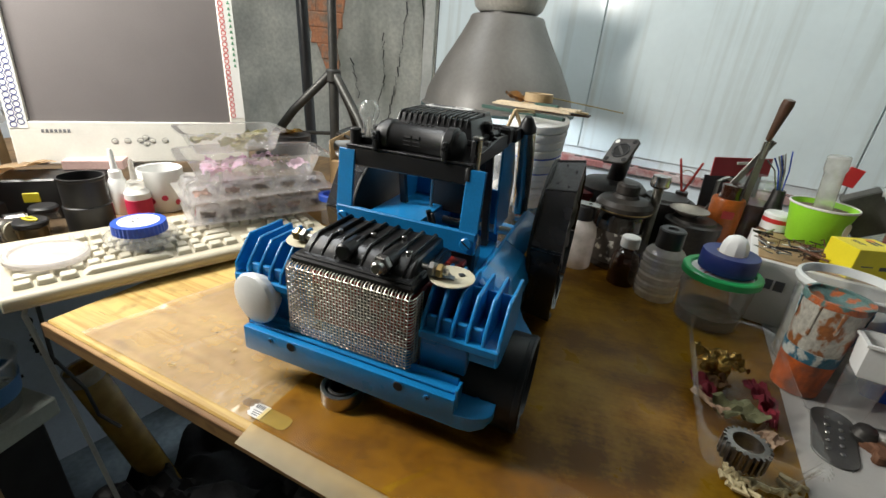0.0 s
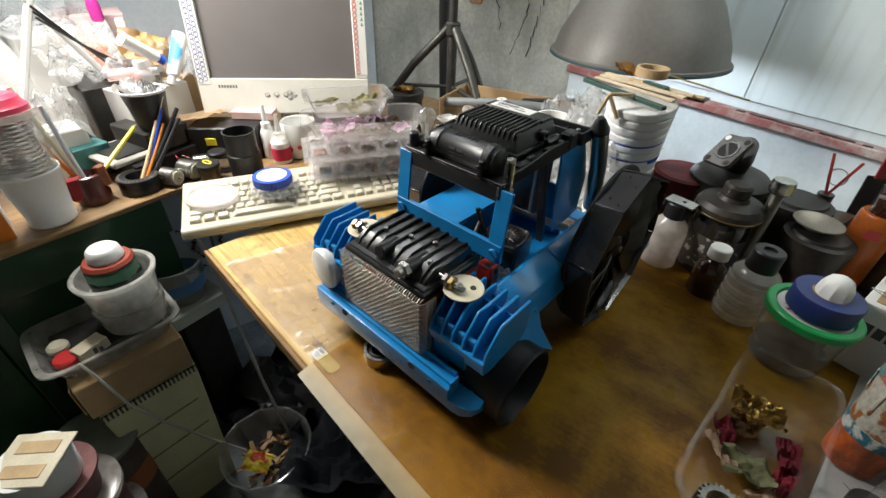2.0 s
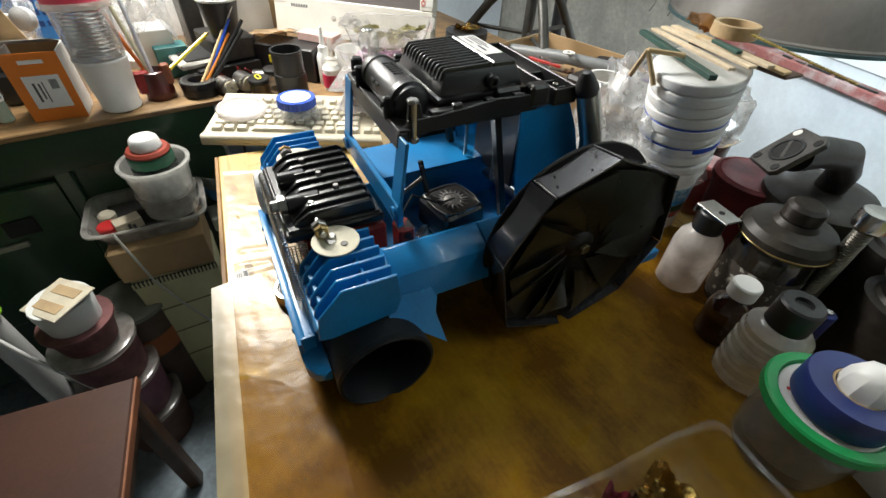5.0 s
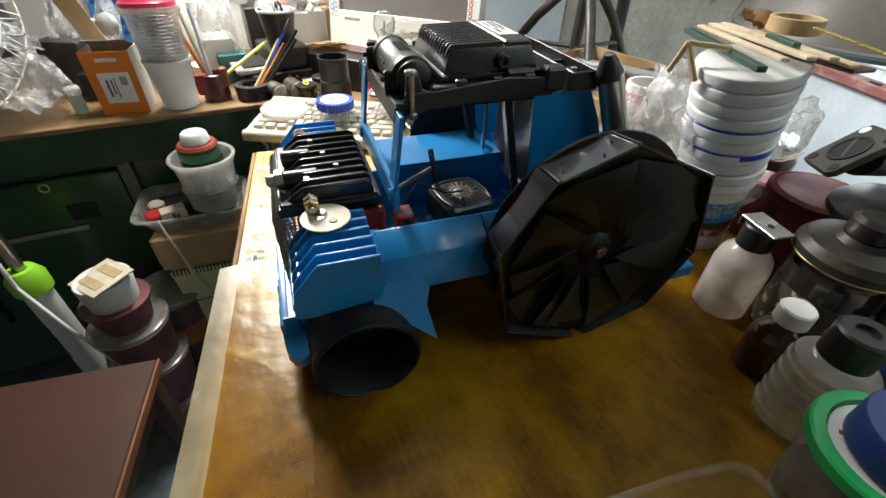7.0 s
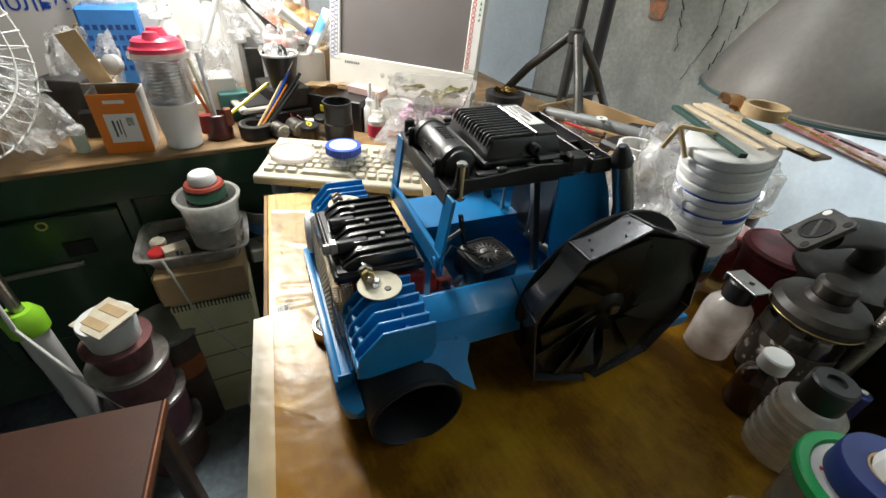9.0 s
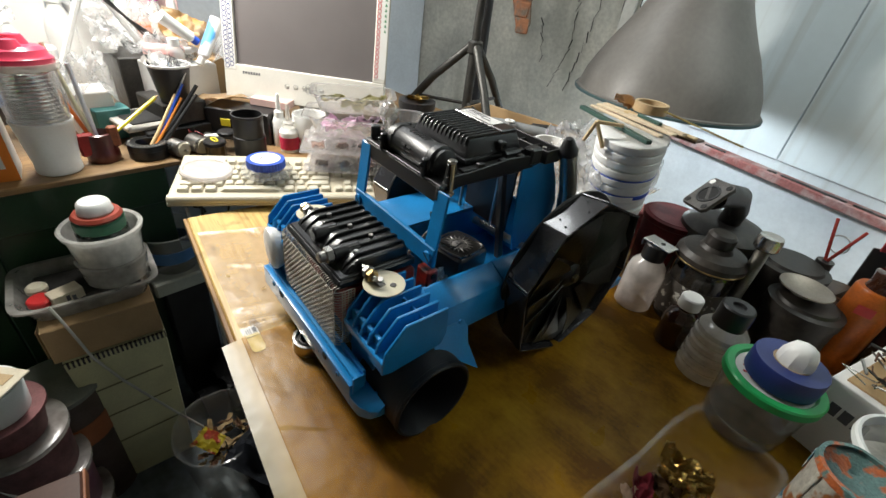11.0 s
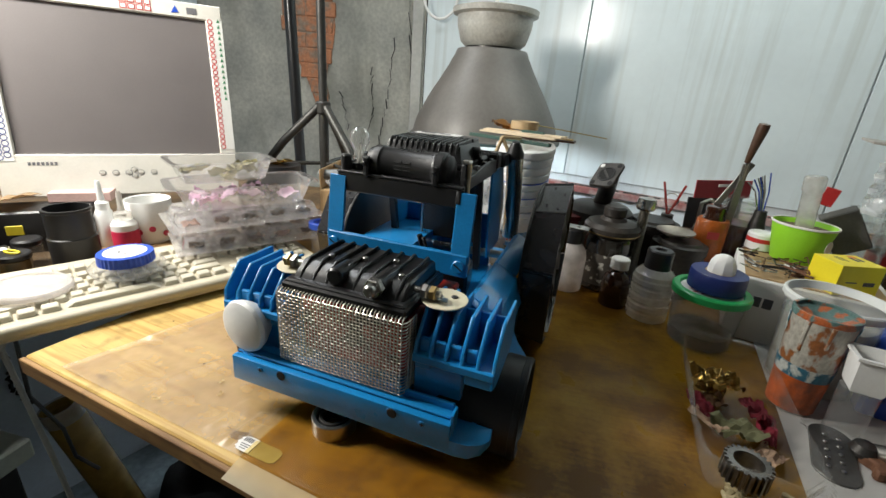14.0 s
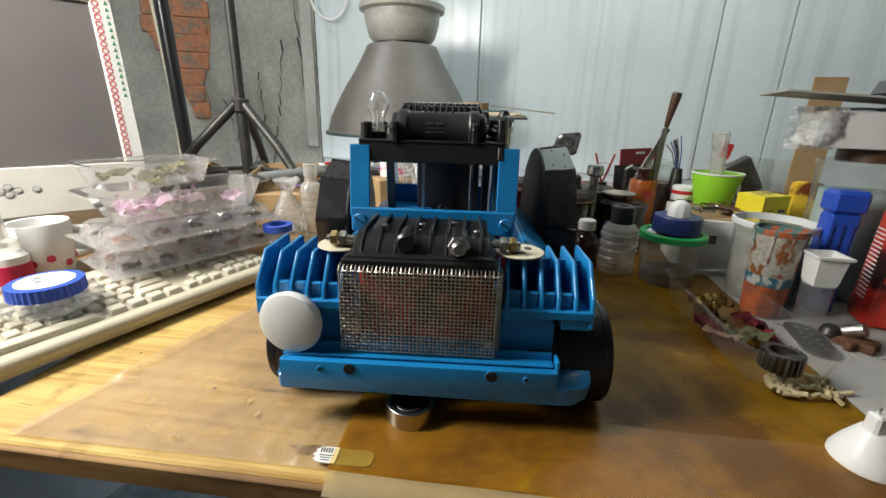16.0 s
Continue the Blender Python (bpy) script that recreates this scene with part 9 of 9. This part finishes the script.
BRWN = mat("reddish_brown_board", (0.075, 0.032, 0.020), 0.45, var=0.2, grain=200, blot=8, bump=0.06, coat=0.1)
ch = thing("stool", -0.030, 0.457, FLOOR, -11, "brown wooden stool with a reddish-brown board seat", "stool")
part("seat", bm_box(0.37, 0.37, 0.022, (0.185, -0.185, 0.417), bev=0.003), BRWN, ch)
part("seat_edge", bm_box(0.372, 0.004, 0.020, (0.185, 0.0022, 0.417), bev=0.001), mat("worn_edge_wood", (0.34, 0.13, 0.06), 0.5, var=0.3), ch)
lg = part("leg", bm_box(0.035, 0.030, 0.407, (0, 0, 0.2035), bev=0.003), DKWOOD, ch)
lg.matrix_basis = pose(0.025, -0.025, 0)
for x, y in ((0.345, -0.025), (0.025, -0.345), (0.345, -0.345)):
    same("leg", lg, ch, pose(x, y, 0))
for y in (-0.025, -0.345):
    part("rail", bm_box(0.29, 0.018, 0.030, (0.185, y, 0.36), bev=0.002), DKWOOD, ch)
tn_ = thing("waste_bin", -0.135, 0.690, FLOOR, 0, "clear lined waste bin full of wood shavings", "bin")
part("liner", bm_lathe([(0, 0), (0.078, 0), (0.082, 0.004), (0.100, 0.19), (0.106, 0.20), (0.102, 0.20), (0.080, 0.006), (0, 0.006)], 44, wob=0.004), HAZY, tn_)
for k in range(46):
    part("shaving", bm_crumple(random.uniform(0.02, 0.05), 0.012, 0.008, 6, 120 + k, (random.uniform(-0.06, 0.06), random.uniform(-0.06, 0.06), 0.10 + 0.05 * random.random()), (random.uniform(-40, 40), random.uniform(-40, 40), random.uniform(0, 180))), OLIVEW if k % 3 else mat("dark_shaving", (0.20, 0.10, 0.05), 0.8), tn_)
part("yellow_packet", bm_crumple(0.06, 0.045, 0.016, 12, 77, (0.000, -0.030, 0.165), (20, 15, 30)), mat("yellow_packet_foil", (0.75, 0.62, 0.05), 0.4, blot=40, col2=(0.55, 0.08, 0.04), thresh=(0.55, 0.6)), tn_)
rl = thing("film_roll", -0.352, 0.968, FLOOR, 0, "tall roll of yellowed translucent film leaning under the desk", "roll")
lean = Vector((-0.083, -0.063, 0.458)).to_track_quat("Z", "Y").to_matrix().to_4x4()
AMBERF = clear("yellowed_film_roll", tint=(0.80, 0.62, 0.25), veil=0.72, veil_col=(0.52, 0.36, 0.10), rough=0.25, wave=0.3, wave_scale=30, gloss=1.2)
part("roll", bm_lathe([(0.024, 0), (0.032, 0), (0.032, 0.468), (0.0315, 0.470), (0.0245, 0.470), (0.024, 0.468), (0.024, 0)], 40), AMBERF, rl).matrix_basis = lean
# light on the roll's open end, drawn as a paler ring
part("pale_end", bm_lathe([(0.0322, 0.440), (0.0328, 0.441), (0.0328, 0.474), (0.0300, 0.474), (0.0298, 0.472), (0.0316, 0.472), (0.0322, 0.440)], 40), FROST, rl).matrix_basis = lean
part("inner_turn", bm_lathe([(0.016, 0), (0.017, 0), (0.017, 0.462), (0.016, 0.462), (0.016, 0)], 32), AMBERF, rl).matrix_basis = lean
pw = thing("wall_low", -0.80, 0.80, FLOOR, 68, "cracked pale blue painted low wall under the desk", "wall", kind="structure")
CRK = mat("pale_blue_distemper", (0.66, 0.74, 0.84), 0.65, var=0.10, grain=90, blot=7, bump=0.2)
part("slab", bm_box(1.10, 0.03, 0.70, (0.55, 0.02, 0.35), bev=0.002), CRK, pw)
for pts in ([(0.20, 0.003, 0.52), (0.22, 0.003, 0.44), (0.21, 0.003, 0.36), (0.235, 0.003, 0.30)], [(0.10, 0.003, 0.46), (0.15, 0.003, 0.44), (0.13, 0.003, 0.38), (0.155, 0.003, 0.34)], [(0.22, 0.003, 0.50), (0.30, 0.003, 0.48)], [(0.14, 0.003, 0.31), (0.17, 0.003, 0.30)]):
    part("crack", crack(pts, 0.004), DARK, pw)
cr = thing("rag_heap", -0.12, 0.95, FLOOR, 0, "heap of dark rags and bags under the table", "rags")
for k, (x, y, w, d) in enumerate(((-0.16, -0.10, 0.26, 0.20), (0.10, -0.14, 0.24, 0.22), (0.16, 0.08, 0.26, 0.22))):
    part("rag", bm_crumple(w, d, 0.09, 20, 90 + k, (x, y, 0.10), (8 * k - 8, 10 - 9 * k, 40 * k), thick=0.003), mat("dark_blue_cloth", (0.030, 0.036, 0.050), 0.85, var=0.4, blot=16) if k % 2 else mat("black_bag_film", (0.020, 0.020, 0.022), 0.40, var=0.3), cr)
part("rag", bm_crumple(0.62, 0.50, 0.16, 30, 88, thick=0.003), mat("dark_grey_cloth", (0.035, 0.037, 0.042), 0.9, var=0.4, blot=14), cr)
solo("black_cable", bm_tube([(-0.30, 0.80, -0.04), (-0.31, 0.80, -0.15), (-0.285, 0.815, -0.22), (-0.30, 0.83, -0.30), (-0.27, 0.84, -0.33)], 0.003, 8), BLACK, 0, 0, 0, 0, "thin black cable dangling beside the table corner", "cable")
solo("grey_cable", bm_tube([(-0.215, 0.745, 0.012), (-0.26, 0.76, -0.03), (-0.24, 0.765, -0.20), (-0.20, 0.76, -0.42), (-0.15, 0.76, -0.62), (-0.10, 0.78, -0.745)], 0.0035, 8), mat("pale_grey_cable", (0.42, 0.42, 0.40), 0.5), 0, 0, 0, 0, "pale grey keyboard cable hanging to the floor", "cable")

# ---------------------------------------------------------------- behind the tractor: stand, pipe, clutter
sd = thing("lamp_stand", -0.147, 1.461, DT, 12, "dark tubular metal tripod stand with a tall pole", "tripod")
GUN = mat("dull_gunmetal", (0.07, 0.068, 0.062), 0.45, metal=0.5, var=0.3)
part("pole", bm_cyl(0.0105, 1.20, (0, 0, 0.10), n=20), GUN, sd)
part("lower_pole", bm_cyl(0.0125, 0.27, (0, 0, 0.005), n=20), GUN, sd)
part("hub", bm_cyl(0.019, 0.032, (0, 0, 0.255), n=20, bev=0.004), GUN, sd)
for a in (200, 320, 80):
    c, s = math.cos(radians(a)), math.sin(radians(a))
    part("leg", bm_tube([(0.012 * c, 0.012 * s, 0.272), (0.10 * c, 0.10 * s, 0.185), (0.235 * c, 0.235 * s, 0.012)], 0.0105, 14), GUN, sd)
    part("strut", bm_tube([(0.010 * c, 0.010 * s, 0.130), (0.142 * c, 0.142 * s, 0.130)], 0.0048, 10), GUN, sd)
    part("rubber_foot", bm_cyl(0.013, 0.02, (0.235 * c, 0.235 * s, 0.0), n=16), BLACK, sd)
pp2 = thing("wall_pipe", -0.545, 2.00, FLOOR, 0, "black vertical pipe in front of the concrete wall", "pipe")
part("pipe", bm_tube([(0.02, 0.02, 0), (0.0, 0, 0.9), (-0.03, -0.02, 2.48)], 0.021, 16), BLACKM, pp2)
part("cable", bm_tube([(-0.10, 0.10, 0.2), (-0.08, 0.12, 1.0), (-0.11, 0.13, 1.4), (-0.13, 0.13, 2.4)], 0.006, 8), CREAM, pp2)
gd = thing("foil_dish", -0.180, 1.305, DT, 0, "black round pot topped with crumpled gold foil", "pot")
part("pot", bm_lathe([(0, 0), (0.040, 0), (0.042, 0.003), (0.044, 0.128), (0.047, 0.130), (0.047, 0.146), (0, 0.146)], 40), BLACK, gd)
part("foil", bm_crumple(0.050, 0.050, 0.012, 14, 44, (0, 0, 0.146)), GOLD, gd)
ct = thing("cardboard_tray", 0.06, 1.440, DT, 8, "brown cardboard tray full of cables and scraps", "tray")
part("base", bm_box(0.34, 0.16, 0.09, (0, 0, 0.045), bev=0.003), CARD, ct)
part("rear_wall", bm_box(0.34, 0.003, 0.050, (0, 0.078, 0.112), bev=0.0006), CARD, ct)
part("end_wall", bm_box(0.003, 0.16, 0.050, (-0.168, 0, 0.112), bev=0.0006), CARD, ct)
part("grey_tube", bm_tube([(-0.18, -0.05, 0.118), (-0.05, -0.03, 0.132), (0.06, -0.02, 0.138), (0.17, 0.0, 0.128)], 0.012, 14), mat("grey_hose", (0.20, 0.21, 0.21), 0.4), ct)
part("black_strap", bm_box(0.16, 0.022, 0.004, (0.09, 0.03, 0.146), bev=0.001, rot=(0, -6, 12)), BLACK, ct)
part("white_eyelet", bm_ring(0.012, 0.005, 0.003, (-0.02, -0.045, 0.148), n=20), PAPER, ct)
for k in range(26):
    a, b = random.uniform(-0.15, 0.16), random.uniform(-0.07, 0.07)
    part("scrap", bm_box(random.uniform(0.02, 0.07), 0.008, 0.004, (a, b, 0.098 + 0.014 * random.random()), bev=0.001, rot=(random.uniform(-15, 15), random.uniform(-15, 15), random.uniform(0, 180))), (IRON, DKWOOD, RUST, mat("violet_plastic", (0.24, 0.12, 0.42), 0.4))[k % 4], ct)
wl = thing("white_tape_roll", 0.212, 1.300, DT, 20, "white paper roll with pink print in the clutter", "roll")
part("roll", bm_ring(0.034, 0.028, 0.032, (0, 0, 0.140), n=40), PAPER, wl)
part("print", bm_ring(0.0344, 0.0340, 0.012, (0, 0, 0.148), n=40), mat("pink_print", (0.6, 0.15, 0.22), 0.5, var=0.3, blot=90, col2=(0.75, 0.74, 0.72), thresh=(0.48, 0.5)), wl)
part("box_below", bm_box(0.10, 0.09, 0.139, (0, 0, 0.0695), bev=0.002), CARD, wl)
for k, (x, y, z, w, d, rx, ry) in enumerate(((0.285, 1.295, 0.02, 0.20, 0.16, 24, 30), (0.300, 1.390, 0.09, 0.18, 0.16, -10, 25), (0.235, 1.385, 0.10, 0.12, 0.12, 10, -12), (0.255, 1.235, 0.01, 0.12, 0.12, 20, 10))):
    fb = thing("clear_bag", x, y, DT, 20 * k, "crumpled shiny clear plastic bag behind the tractor", "bag", "bags behind the tractor")
    part("bag", bm_crumple(w, d, 0.07, 24, 150 + k, (0, 0, z + 0.03), (rx, ry, 0)), BAG, fb)
    part("lump", bm_crumple(w * 0.6, d * 0.6, 0.04, 14, 160 + k, (0, 0, z), (0, 0, 40)), BAG, fb)
solo("violet_strip", bm_box(0.14, 0.012, 0.006, bev=0.001), mat("violet_plastic", (0.24, 0.12, 0.42), 0.4), 0.195, 1.405, 0.150, 24, "violet plastic strip lying on a cardboard tray", "strip", ry=-4)
dbt = thing("dropper_bottle", 0.050, 1.235, DT, 0, "clear ribbed plastic bottle beside a zip bag", "bottle")
pr = [(0, 0), (0.020, 0), (0.022, 0.002)]
for k in range(8):
    pr += [(0.022, 0.010 + 0.013 * k), (0.0205, 0.013 + 0.013 * k), (0.022, 0.016 + 0.013 * k)]
part("body", bm_lathe(pr + [(0.020, 0.118), (0.012, 0.126), (0.011, 0.135), (0, 0.135)], 30), FROST, dbt)
part("cap", bm_cyl(0.013, 0.026, (0, 0, 0.134), n=24, bev=0.002), FROST, dbt)
zb = thing("zip_bag", 0.105, 1.265, DT, 15, "clear zip bag with small parts and a red seal", "bag")
part("bag", bm_crumple(0.07, 0.16, 0.014, 14, 170, (0, 0, 0.085), (82, 0, 0)), HAZY, zb)
part("seal", bm_box(0.064, 0.004, 0.005, (0, -0.004, 0.158), bev=0.001), RED, zb)
part("parts", bm_box(0.045, 0.02, 0.04, (0, -0.002, 0.022), bev=0.006), IRON, zb)
kg = thing("knotted_bag", 0.005, 1.225, DT, 0, "small knotted clear plastic bag", "bag")
bm = bm_lathe([(0, 0), (0.034, 0.004), (0.040, 0.030), (0.032, 0.070), (0.012, 0.100), (0.010, 0.108), (0.022, 0.128), (0.020, 0.132), (0, 0.112)], 28, wob=0.007)
part("bag", bm, BAG, kg)
part("filling", bm_crumple(0.05, 0.05, 0.03, 12, 171, (0, 0, 0.02)), PAPER, kg)
bc3 = thing("blue_ring_cap", 0.005, 1.155, 0.0062, 0, "blue ribbed cap on a clear jar behind the wing", "jar")
part("jar", bm_cyl(0.022, 0.050, n=32, bev=0.003), CLEARP, bc3)
part("cap", bm_ring(0.025, 0.016, 0.012, (0, 0, 0.050), n=36), BLUEP, bc3)
solo("yellow_board", bm_box(0.22, 0.12, 0.010, (0, 0, 0.005), bev=0.002), mat("ochre_board", (0.50, 0.28, 0.06), 0.5, var=0.2), 0.055, 1.190, 0.0062, 30, "ochre wooden board behind the tractor", "board")
for name in ("zip_bag", "dropper_bottle", "knotted_bag", "blue_ring_cap"):
    bpy.data.objects[name].location.z = 0.0165  # they stand on the board
hk = thing("black_case", 0.150, 1.330, DT, 5, "black upright plastic case in the clutter", "case")
part("case", bm_box(0.05, 0.06, 0.15, (0, 0, 0.075), bev=0.006), BLACK, hk)
